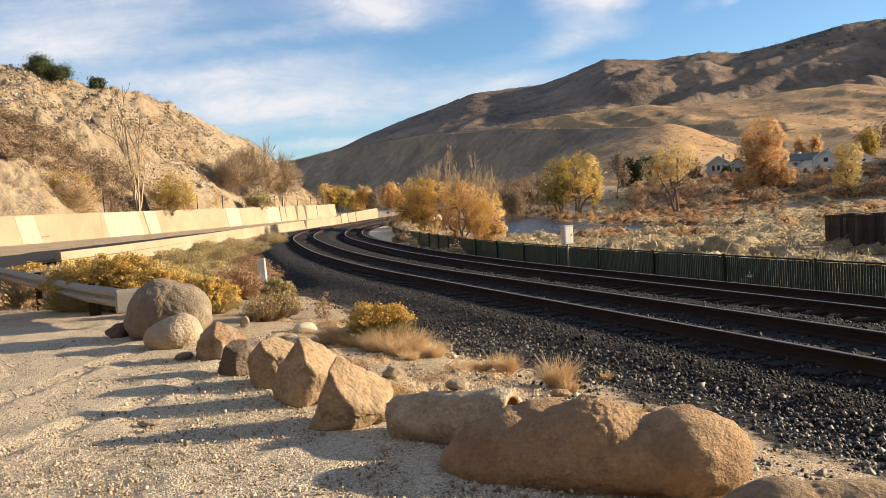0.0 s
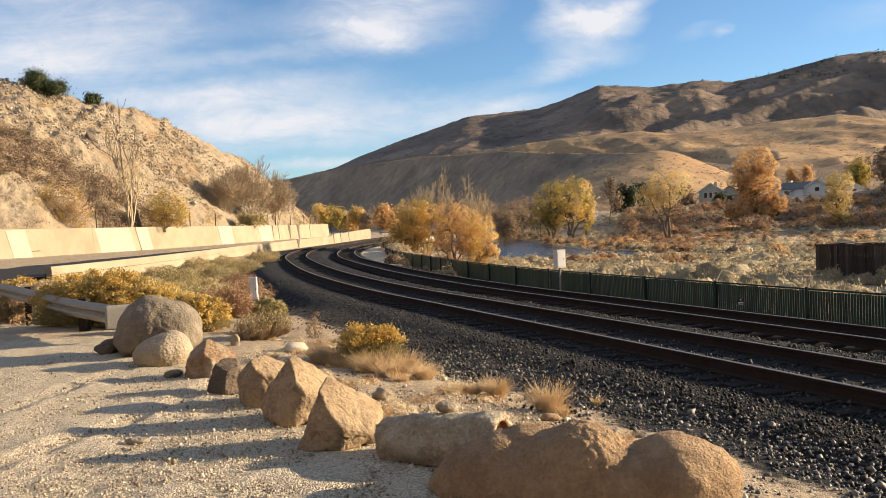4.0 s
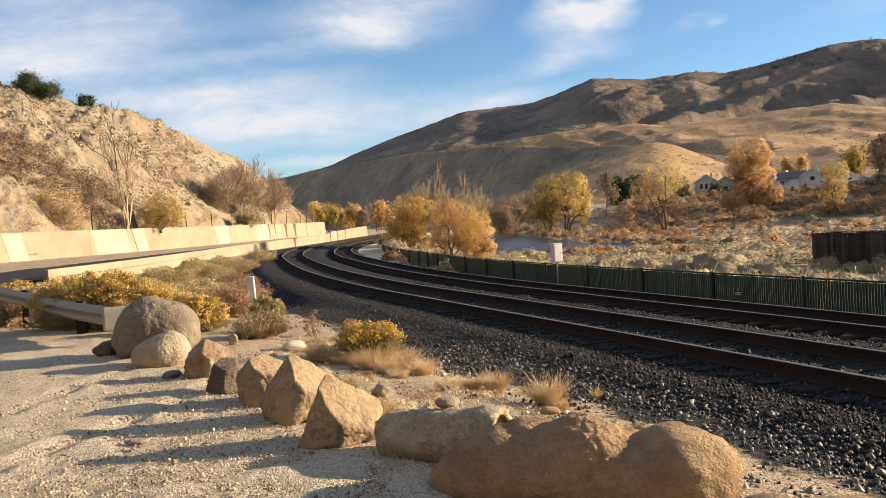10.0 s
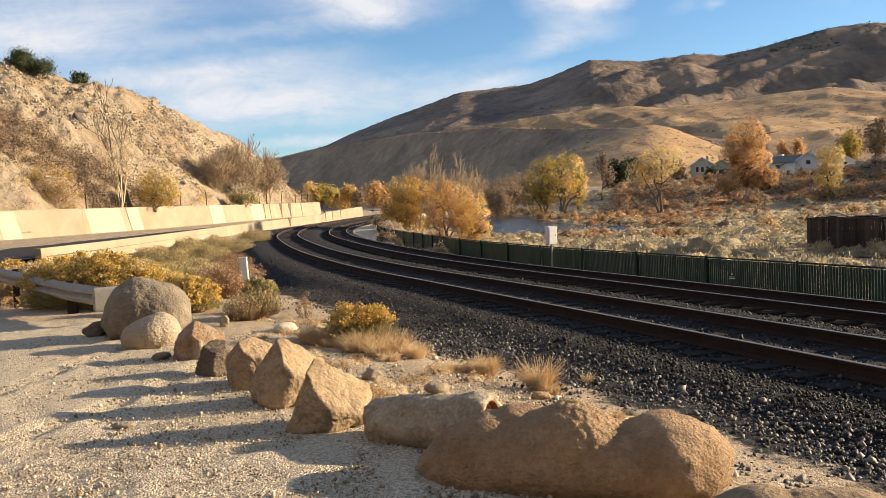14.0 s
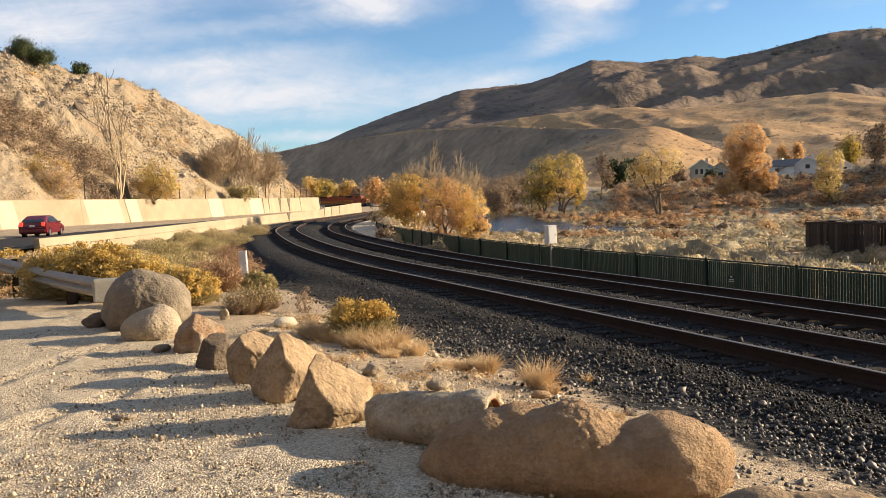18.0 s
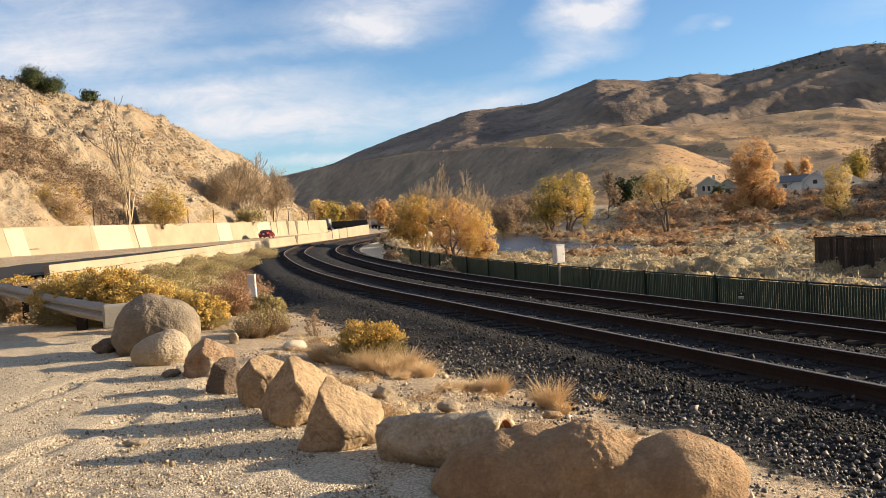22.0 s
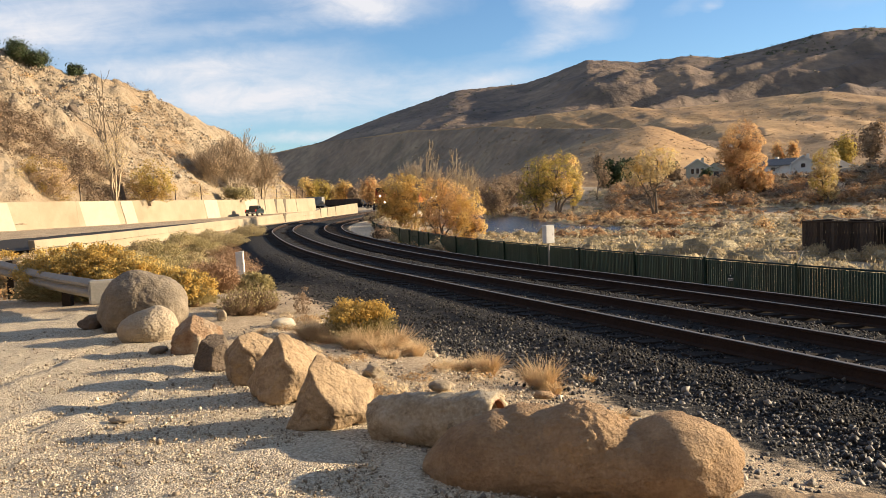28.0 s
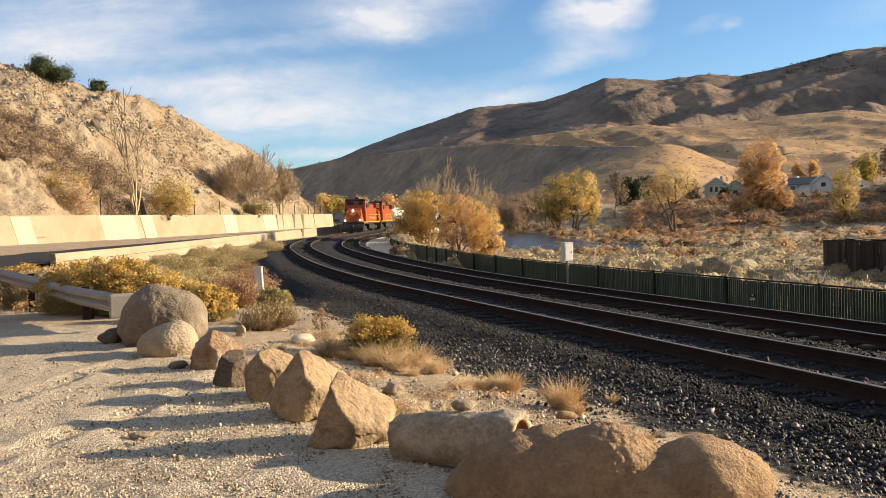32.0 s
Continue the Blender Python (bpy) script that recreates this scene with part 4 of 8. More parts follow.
def sticks(name, segs, material, sides=4):
    """Many tapered sticks (p, q, r0, r1) as one mesh."""
    vs, fs = [], []
    for p, q, r0, r1 in segs:
        p, q = np.asarray(p, float), np.asarray(q, float)
        d = q - p
        L = np.linalg.norm(d)
        if L < 1e-6:
            continue
        d /= L
        a = np.cross(d, (0.3, 0.9, 0.1) if abs(d[2]) > 0.6 else (0, 0, 1.0))
        a /= np.linalg.norm(a)
        b = np.cross(d, a)
        o = len(vs)
        for c, r in ((p, r0), (q, r1)):
            for k in range(sides):
                t = 2 * math.pi * k / sides
                vs.append(c + (a * math.cos(t) + b * math.sin(t)) * r)
        for k in range(sides):
            fs.append((o + k, o + (k + 1) % sides, o + sides + (k + 1) % sides, o + sides + k))
    return mesh_of(name, vs, fs, material, sides > 4)


def grow(rng, start, direction, length, radius, depth, spread=0.55, lift=0.12, segs=None, tips=None, kids=3, wiggle=0.16, shrink=0.68):
    """A branching skeleton: fills segs with sticks and tips with twig ends."""
    p, d = np.array(start, float), np.array(direction, float)
    d /= np.linalg.norm(d)
    n = 4 if depth > 1 else 3
    r = radius
    for i in range(n):
        d = d + rng.normal(size=3) * wiggle + np.array([0, 0, lift * 0.3])
        d /= np.linalg.norm(d)
        q = p + d * length / n
        r2 = r * (0.86 if depth else 0.7)
        segs.append((p, q, r, r2))
        if depth > 0 and i >= 1:
            for _ in range(kids if i == n - 1 else max(1, kids - 1)):
                e = d + rng.normal(size=3) * spread + np.array([0, 0, lift])
                grow(rng, q, e, length * shrink * rng.uniform(0.75, 1.15), r2 * 0.62, depth - 1, spread, lift, segs, tips, kids, wiggle, shrink)
        p, r = q, r2
        if depth <= 1:
            tips.append(q)


def leaf_mat(name, c1, c2, c3=None, trans=0.35):
    return mat(name, [c1, c2] + ([c3] if c3 else []), scale=0.8, fine=5, mix=0.3, rough=0.7, bump=0, per_island=0.2, trans=trans, spec=0.2)


M_bark = mat("grey_brown_bark", [(0.10, 0.075, 0.05), (0.22, 0.17, 0.12)], scale=4, fine=30, bump=0.6, bump_scale=25)
M_twig = mat("pale_dry_twigs", [(0.28, 0.21, 0.13), (0.44, 0.35, 0.235)], scale=4, fine=30, bump=0)
M_tanbark = mat("tan_grey_bark", [(0.24, 0.18, 0.12), (0.40, 0.31, 0.205)], scale=4, fine=30, bump=0)
M_gold = leaf_mat("golden_leaves", (0.515, 0.314, 0.0896), (0.739, 0.51, 0.168), (0.874, 0.672, 0.302), 0.5)
M_orange = leaf_mat("orange_brown_leaves", (0.47, 0.28, 0.118), (0.672, 0.431, 0.196), (0.806, 0.571, 0.297), 0.5)
M_olive = leaf_mat("olive_yellow_leaves", (0.27, 0.22, 0.06), (0.48, 0.36, 0.09), (0.68, 0.50, 0.14), 0.45)
M_mossy = leaf_mat("dull_green_leaves", (0.14, 0.14, 0.05), (0.24, 0.22, 0.075), (0.36, 0.31, 0.12), 0.35)
M_ochre = leaf_mat("ochre_leaves", (0.36, 0.24, 0.07), (0.52, 0.36, 0.12), (0.64, 0.47, 0.19), 0.45)
M_copper = leaf_mat("copper_leaves", (0.32, 0.165, 0.07), (0.47, 0.265, 0.12), (0.58, 0.36, 0.18), 0.4)
M_umber = leaf_mat("umber_brush", (0.13, 0.09, 0.058), (0.22, 0.155, 0.10), (0.32, 0.235, 0.155), 0.25)
M_pale = leaf_mat("pale_straw_leaves", (0.432, 0.313, 0.14), (0.626, 0.486, 0.238), (0.756, 0.616, 0.335), 0.45)
M_sage = leaf_mat("sage_leaves", (0.30, 0.24, 0.135), (0.445, 0.36, 0.21), (0.57, 0.475, 0.30), 0.2)
M_straw = leaf_mat("straw_grass", (0.60, 0.455, 0.27), (0.74, 0.59, 0.38), (0.85, 0.725, 0.51), 0.5)
M_tawny = leaf_mat("tawny_grass", (0.36, 0.22, 0.10), (0.50, 0.32, 0.155), (0.62, 0.43, 0.23), 0.4)
M_rabbit = leaf_mat("rabbitbrush_flowers", (0.44, 0.275, 0.065), (0.60, 0.41, 0.115), (0.70, 0.52, 0.19), 0.4)
M_rstem = leaf_mat("rabbitbrush_stems", (0.24, 0.198, 0.084), (0.408, 0.336, 0.156), (0.552, 0.468, 0.24), 0.35)
M_rust = leaf_mat("rust_willow_twigs", (0.30, 0.15, 0.065), (0.46, 0.255, 0.115), (0.56, 0.35, 0.185), 0.2)
M_scrub = leaf_mat("grey_scrub", (0.38, 0.305, 0.175), (0.52, 0.425, 0.26), (0.64, 0.54, 0.355), 0.2)
M_green = leaf_mat("dark_green_needles", (0.03, 0.042, 0.018), (0.06, 0.08, 0.033), (0.10, 0.115, 0.05), 0.2)
M_russet = leaf_mat("russet_twigs", (0.29, 0.18, 0.10), (0.42, 0.27, 0.16), (0.53, 0.365, 0.23), 0.25)
M_verge = leaf_mat("tan_green_brush", (0.325, 0.254, 0.124), (0.494, 0.397, 0.208), (0.65, 0.539, 0.312), 0.3)
M_fawn = leaf_mat("fawn_twigs", (0.39, 0.273, 0.169), (0.572, 0.423, 0.267), (0.728, 0.559, 0.364), 0.35)
M_brushy = leaf_mat("brown_brush", (0.20, 0.14, 0.09), (0.33, 0.235, 0.15), (0.46, 0.34, 0.22), 0.3)


def dome_points(rng, n, r, h, shell=0.55, base=0.1):
    """Points of a domed, uneven bush, dense near its outside."""
    d = rng.normal(size=(n, 3))
    d[:, 2] = np.abs(d[:, 2])
    d /= np.linalg.norm(d, axis=1)[:, None]
    k = shell + (1 - shell) * rng.random(n)
    lob = np.array([1 + 0.28 * noise.noise((q[0] * 2.3 + r * 7, q[1] * 2.3, q[2] * 2.3)) for q in d])
    p = d * (k * lob)[:, None]
    return np.column_stack([p[:, 0] * r, p[:, 1] * r, base * h + p[:, 2] * h * (1 - base)]), d


def flower_bush(x, y, r, h, seed, label, stem_mat, top_mat, n_stem=500, n_top=1500, size=0.035, fullness=0.6, name="bush", top_share=0.35, group="bushes"):
    """A bush of upright stems from one root, with tufts at their tips."""
    rng = np.random.default_rng(seed)
    x, y = settle(x, y)
    root = thing(name, pose(x, y, ground_at(x, y) - 0.02, 0, 0, seed * 37 % 360), label, "bush", group)
    p, d = dome_points(rng, n_stem, r, h, 0.75)
    lo = np.column_stack([p[:, 0] * 0.25, p[:, 1] * 0.25, np.zeros(n_stem)])
    mid = lo * 0.45 + p * 0.55 + np.column_stack([p[:, 0] * 0.12, p[:, 1] * 0.12, np.zeros(n_stem)])
    segs = [(a, m, 0.004, 0.003) for a, m in zip(lo, mid)] + [(m, q, 0.003, 0.0015) for m, q in zip(mid, p)]
    part("stem_mass", sticks("stem_mass", segs[::2] + segs[1::4], stem_mat, 3), stem_mat, root)
    q, _ = dome_points(rng, int(n_top * fullness), r, h, 0.5)
    part("foliage", quads("foliage", q, rng.uniform(0.5, 1.1, len(q)) * size, stem_mat, rng, aspect=2.8, up=q - np.array([0, 0, -h * 0.2])), stem_mat, root)
    tips = p[p[:, 2] > h * top_share]
    heads = tips[rng.choice(len(tips), min(len(tips), int(60 + 130 * r)), replace=False)]
    k = max(1, n_top // max(1, len(heads)))
    cap = rng.normal(size=(len(heads) * k, 3)) * np.array([1.0, 1.0, 0.55])
    t = np.repeat(heads, k, axis=0) + cap * 0.046 * (r / 0.5) ** 0.5 * np.repeat(rng.uniform(0.7, 1.3, len(heads)), k)[:, None]
    part("flowering_top", quads("flowering_top", t, rng.uniform(0.6, 1.3, len(t)) * size * 1.25, top_mat, rng, aspect=1.2, facing=cap * 0.5 + np.array([0, 0, 0.4])), top_mat, root)
    return stuff_parts(root)


def stuff_parts(root):
    """Masses of leaves and twigs that nobody could count."""
    for c in root.children:
        c["kind"] = "stuff"
    return root


def grass_tuft(x, y, r, h, seed, label, material, n=500, group="grass tufts"):
    rng = np.random.default_rng(seed)
    n, r, h = int(n * 1.2), r * 0.78, h * 0.95
    a = rng.random(n) * 2 * math.pi
    lean = np.abs(rng.normal(size=n)) * 0.52
    L = h * rng.uniform(0.35, 1.1, n)
    base = np.column_stack([np.cos(a), np.sin(a), np.zeros(n)]) * (rng.random(n)[:, None] ** 0.6) * r * 0.55
    dirv = np.column_stack([np.cos(a) * lean, np.sin(a) * lean, np.ones(n)])
    dirv /= np.linalg.norm(dirv, axis=1)[:, None]
    mid = base + dirv * L[:, None] * 0.55
    tip = mid + (dirv + np.column_stack([np.cos(a) * 0.35, np.sin(a) * 0.35, -0.15 * np.ones(n)]) + rng.normal(size=(n, 3)) * 0.35) * L[:, None] * 0.45
    segs = [(p, m, 0.0024, 0.002) for p, m in zip(base, mid)] + [(m, q, 0.002, 0.0008) for m, q in zip(mid, tip)]
    ob = new("grass_tuft", sticks("grass_tuft", segs, material, 3))
    x, y = settle(x, y)
    ob.matrix_basis = pose(x, y, ground_at(x, y) - 0.01)
    return tagged(ob, label, "grass", group)


def clumps(name, spots, material, label, seed, cards=46, size=0.14, flat=0.75, category="shrubs", z_of=None, kind="stuff", aspect=1.15):
    """Many shrubs as one mesh of leaf cards, dense and turned outwards over a lumpy dome; spots: rows of x, y, radius, height."""
    rng = np.random.default_rng(seed)
    sp = np.asarray(spots, float)
    z = height(sp[:, 0], sp[:, 1]) if z_of is None else z_of(sp)
    P, S, F = [], [], []
    for (x, y, r, h), zz in zip(sp, z):
        n = int(cards)
        d = rng.normal(size=(n, 3))
        d[:, 2] = np.abs(d[:, 2])
        d /= np.linalg.norm(d, axis=1)[:, None]
        lob = 1 + 0.22 * np.sin(d[:, :1] * 6 + x * 3) * np.cos(d[:, 1:2] * 5 + y * 3) + 0.12 * np.sin(d[:, 2:] * 9 + x)
        k = (1 - 0.45 * rng.random(n)[:, None] ** 2.2) * lob
        P.append(d * k * np.array([r, r, h]) + np.array([x, y, zz]))
        S.append(rng.uniform(0.6, 1.3, n) * size * (r / 0.6) ** 0.7)
        F.append(d)
    ob = new(name, quads(name, np.vstack(P), np.concatenate(S), material, rng, aspect=aspect, facing=np.vstack(F)))
    return tagged(ob, label, category, kind=kind)


def mound_mat(name, c1, c2, c3):
    return mat(name, [c1, c2, c3], scale=1.6, fine=11, mix=0.55, rough=0.9, bump=1.0, bump_scale=9, bump2=0.16, per_island=0.3, spec=0.1)


M_mnd_sage = mound_mat("sagebrush_mass", (0.18, 0.145, 0.085), (0.34, 0.275, 0.165), (0.48, 0.40, 0.255))
M_mnd_pale = mound_mat("rabbitbrush_mass", (0.20, 0.155, 0.088), (0.37, 0.295, 0.175), (0.51, 0.42, 0.265))
M_mnd_straw = mound_mat("dry_grass_mass", (0.18, 0.125, 0.055), (0.35, 0.26, 0.13), (0.48, 0.375, 0.21))
M_mnd_rust = mound_mat("willow_mass", (0.16, 0.085, 0.038), (0.32, 0.18, 0.082), (0.45, 0.275, 0.138))
M_mnd_brown = mound_mat("brown_brush_mass", (0.08, 0.055, 0.035), (0.16, 0.11, 0.07), (0.25, 0.18, 0.115))


def mounds(name, spots, material, leaf, label, seed, fine=False, cards=22, size=0.08, z_of=None, category="shrubs"):
    """Many dense twiggy shrubs: lumpy, ragged masses with loose sprigs standing out of them."""
    rng = np.random.default_rng(seed)
    sp = np.asarray(spots, float)
    z = height(sp[:, 0], sp[:, 1]) if z_of is None else z_of(sp)
    bm = bmesh.new()
    bmesh.ops.create_icosphere(bm, subdivisions=2 if fine else 1, radius=0.78)
    bmesh.ops.delete(bm, geom=[v for v in bm.verts if v.co.z < -0.12], context="VERTS")
    bm.verts.ensure_lookup_table()
    for i, v in enumerate(bm.verts):
        v.index = i
    base = np.array([v.co[:] for v in bm.verts])
    tri = np.array([[v.index for v in f.verts] for f in bm.faces])
    bm.free()
    n, k = len(sp), len(base)
    ph = rng.uniform(0, 6.28, (n, 3))
    b = base[None]
    lump = 1 + 0.20 * np.sin(b[:, :, 0] * 4.1 + ph[:, :1]) * np.sin(b[:, :, 1] * 4.6 + ph[:, 1:2]) + 0.16 * np.sin(b[:, :, 0] * 9 + b[:, :, 2] * 7 + ph[:, 2:3]) + rng.uniform(-0.13, 0.13, (n, k))
    shape = np.stack([sp[:, 2] * rng.uniform(0.8, 1.25, n), sp[:, 2] * rng.uniform(0.8, 1.25, n), sp[:, 3]], axis=1)
    v = b * lump[:, :, None] * shape[:, None, :] + np.column_stack([sp[:, :2], z])[:, None, :]
    m = n * len(tri)
    me = bpy.data.meshes.new(name)
    me.vertices.add(n * k)
    me.vertices.foreach_set("co", v.astype(np.float32).ravel())
    me.loops.add(3 * m)
    me.loops.foreach_set("vertex_index", (tri[None] + (np.arange(n) * k)[:, None, None]).astype(np.int32).ravel())
    me.polygons.add(m)
    me.polygons.foreach_set("loop_start", np.arange(0, 3 * m, 3, dtype=np.int32))
    me.polygons.foreach_set("loop_total", np.full(m, 3, dtype=np.int32))
    me.polygons.foreach_set("use_smooth", np.ones(m, bool))
    me.materials.append(material)
    me.update()
    me.validate()
    ob = tagged(new(name, me), label, category, kind="stuff")
    d = rng.normal(size=(n, cards, 3))
    d[:, :, 2] = np.abs(d[:, :, 2])
    d /= np.linalg.norm(d, axis=2)[:, :, None]
    lump = 1 + 0.20 * np.sin(d[:, :, 0] * 4.1 + ph[:, :1]) * np.sin(d[:, :, 1] * 4.6 + ph[:, 1:2]) + 0.16 * np.sin(d[:, :, 0] * 9 + d[:, :, 2] * 7 + ph[:, 2:3])
    c = d * (lump * (1 - 0.3 * rng.random((n, cards)) ** 1.6))[:, :, None] * shape[:, None, :] + np.column_stack([sp[:, :2], z])[:, None, :]
    f = d.reshape(-1, 3)
    sz = (rng.uniform(0.6, 1.4, (n, cards)) * size * (sp[:, 2:3] / 0.5) ** 0.5).ravel()
    part("sprigs", quads("sprigs", c.reshape(-1, 3), sz * 0.72, leaf, rng, aspect=3.2, up=f * 0.8 + np.array([0, 0, 0.8])) if size < 0.06
         else quads("sprigs", c.reshape(-1, 3), sz, leaf, rng, aspect=1.5, facing=f), leaf, ob)["kind"] = "stuff"
    return ob


def tree(x, y, h, seed, label, leaf, n_leaf=5000, trunks=1, spread=0.55, depth=3, leaf_size=0.16, radius=0.16, lean=0.1, name="tree", crown=1.0, z=None, bark=None, scatter=0.35,
         group="trees", kids=3, first=0.42, leafy=1.0, dirs=None, bare=0.12):
    """A tree with tapered trunk and limbs and a crown of many small leaves set round the twig ends."""
    rng = np.random.default_rng(seed)
    zz = ground_at(x, y) if z is None else z
    root = thing(name, pose(x, y, zz - 0.1), label, "tree", group)
    segs, tips = [], []
    for k in range(trunks):
        a = 2 * math.pi * k / max(1, trunks) + rng.random()
        off = 0.0 if trunks == 1 else 0.25
        d = (math.cos(a) * (lean + off), math.sin(a) * (lean + off), 1.0) if dirs is None else dirs[k]
        grow(rng, (math.cos(a) * off * 0.5, math.sin(a) * off * 0.5, 0), d, h * first * rng.uniform(0.85, 1.1), radius / trunks ** 0.5, depth, spread, 0.22, segs, tips, kids)
    tips = np.array(tips)
    top = max(tips[:, 2].max(), 1e-3)
    k = h / top
    thin = max(0.006, math.hypot(x, y) * (0.0002 if bark is None else 0.00036 if leaf is None else 0.00023))
    segs = [(np.array(p) * (crown * k, crown * k, k), np.array(q) * (crown * k, crown * k, k), max(a, thin), max(b, thin * 0.8)) for p, q, a, b in segs]
    tips = tips * (crown * k, crown * k, k)
    bk = bark or M_bark
    part("trunk", sticks("trunk", segs, bk, 4 if h > 8 and depth > 2 else 3), bk, root)
    if leaf is not None:
        sel = tips[tips[:, 2] > h * bare]
        if leafy < 1:
            keep = np.array([noise.noise((q[0] * 0.5 + seed, q[1] * 0.5, q[2] * 0.5)) > (0.5 - leafy) for q in sel])
            sel = sel[keep] if keep.any() else sel
        idx = rng.integers(0, len(sel), n_leaf)
        c = sel[idx] + rng.normal(size=(n_leaf, 3)) * scatter
        c[:, 2] = np.maximum(c[:, 2], 0.15)
        mid = np.array([sel[:, 0].mean(), sel[:, 1].mean(), h * 0.5])
        out = c - mid
        out /= np.linalg.norm(out, axis=1)[:, None] + 1e-9
        part("crown", quads("crown", c, rng.uniform(0.6, 1.3, n_leaf) * leaf_size, leaf, rng, aspect=1.4, facing=out * 0.6), leaf, root)
    return root


def ground_limbs(rng, lobes, girth, thin):
    """Limbs from a common foot into each swelling of a crown."""
    segs = []
    for cx, cy, cz, rx, ry, rz in lobes:
        p = np.array([cx * 0.12, cy * 0.12, 0.0])
        r = girth
        n = 5
        for i in range(n):
            t = (i + 1) / n
            q = np.array([cx, cy, cz]) * (t ** 1.15, t ** 1.15, t) + rng.normal(size=3) * 0.04 * cz * (i < n - 1)
            r2 = r * 0.8
            segs.append((p, q, max(r, thin), max(r2, thin)))
            if t > 0.5:
                for _ in range(4):
                    d = rng.normal(size=3) * (rx, ry, rz) * 0.62
                    d[2] = abs(d[2]) * 0.8
                    m = q + d * 0.5 + rng.normal(size=3) * 0.1
                    segs += [(q, m, max(r2 * 0.5, thin), max(r2 * 0.35, thin)), (m, q + d, max(r2 * 0.3, thin * 0.9), thin * 0.6)]
                    for _ in range(2):
                        segs.append((m, m + d * 0.45 + rng.normal(size=3) * 0.25 * rx * 0.5, thin * 0.9, thin * 0.5))
            p, r = q, r2
    return segs


def crown_tree(x, y, z, label, leaf, lobes, n_leaf, leaf_size, seed, girth=0.16, bark=None, gaps=0.16, group="trees", name="tree", other=None, share=0.0):
    """A tree whose crown is a union of uneven leafy swellings (x, y, z, rx, ry, rz) over real limbs; other: a second leaf colour for some of it."""
    rng = np.random.default_rng(seed)
    root = thing(name, pose(x, y, z - 0.1), label, "tree", group)
    thin = max(0.008, math.hypot(x, y) * 0.00026)
    bk = bark or M_bark
    part("trunk", sticks("trunk", ground_limbs(rng, lobes, girth, thin), bk, 5), bk, root)
    L = np.array(lobes, float)
    w = L[:, 3] * L[:, 5]
    idx = rng.choice(len(L), int(n_leaf * 1.7), p=w / w.sum())
    d = rng.normal(size=(len(idx), 3))
    d /= np.linalg.norm(d, axis=1)[:, None]
    k = 1 - 0.62 * rng.random(len(idx)) ** 1.9
    c = L[idx, :3] + d * k[:, None] * L[idx, 3:]
    f = 2.2 / float(np.mean(L[:, 3]))
    nz = np.array([noise.fractal((q[0] * f + seed, q[1] * f, q[2] * f), 1.0, 2.0, 3) for q in c])
    c = c + d * (nz * 0.30)[:, None] * L[idx, 3:]
    keep = (nz > -gaps) & (c[:, 2] > 0.35)
    c, d = c[keep][:n_leaf], d[keep][:n_leaf]
    s = rng.uniform(0.6, 1.3, len(c)) * leaf_size
    tint = np.array([noise.noise((q[0] * f * 0.5, q[1] * f * 0.5 + seed, q[2] * f * 0.5)) for q in c]) > 0.5 - share if other else np.zeros(len(c), bool)
    part("crown", quads("crown", c[~tint], s[~tint], leaf, rng, aspect=1.3, facing=d[~tint] * 0.7), leaf, root)
    if tint.any():
        part("crown", quads("crown", c[tint], s[tint], other, rng, aspect=1.3, facing=d[tint] * 0.7), other, root, "leaves of another autumn shade")
    return root


# ---- small stones and the concrete pipe ----
boulder(-1.98, 11.3, (0.34, 0.20, 0.18), 51, M_rock_white, "smooth pale egg-shaped stone", 30, 0.03, name="stone", sub=4, lump=0.1)
boulder(-0.55, 7.93, (0.24, 0.2, 0.17), 53, M_rock_pale, "small blocky cream stone", 15, 0.03, name="stone", sub=4, cuts=6, angular=0.9)
boulder(-2.96, 11.94, (0.16, 0.16, 0.24), 55, M_rock_pale, "upright broken chunk of concrete", 25, 0.03, name="stone", sub=3, cuts=8, angular=1.0)
boulder(-3.95, 14.06, (0.26, 0.2, 0.14), 57, M_rock_tan, "small tan stone on dry ground", 5, 0.03, name="stone", sub=3, cuts=4)
boulder(-2.40, 6.42, (0.20, 0.12, 0.05), 59, M_rock_pale, "flat pale stone lying in the gravel", 5, 0.015, name="stone", sub=3)
boulder(0.93, 6.99, (0.20, 0.12, 0.09), 61, M_rock_tan, "small flat stone in the ballast edge", 10, 0.03, name="stone", sub=3)
boulder(1.62, 6.71, (0.13, 0.1, 0.08), 63, M_rock_grey, "small grey stone on the ballast", 10, 0.02, name="stone", sub=3)
boulder(-3.06, 9.41, (0.22, 0.16, 0.11), 65, M_rock_grey, "small grey stone on the gravel", 0, 0.03, name="stone", sub=3, cuts=4)


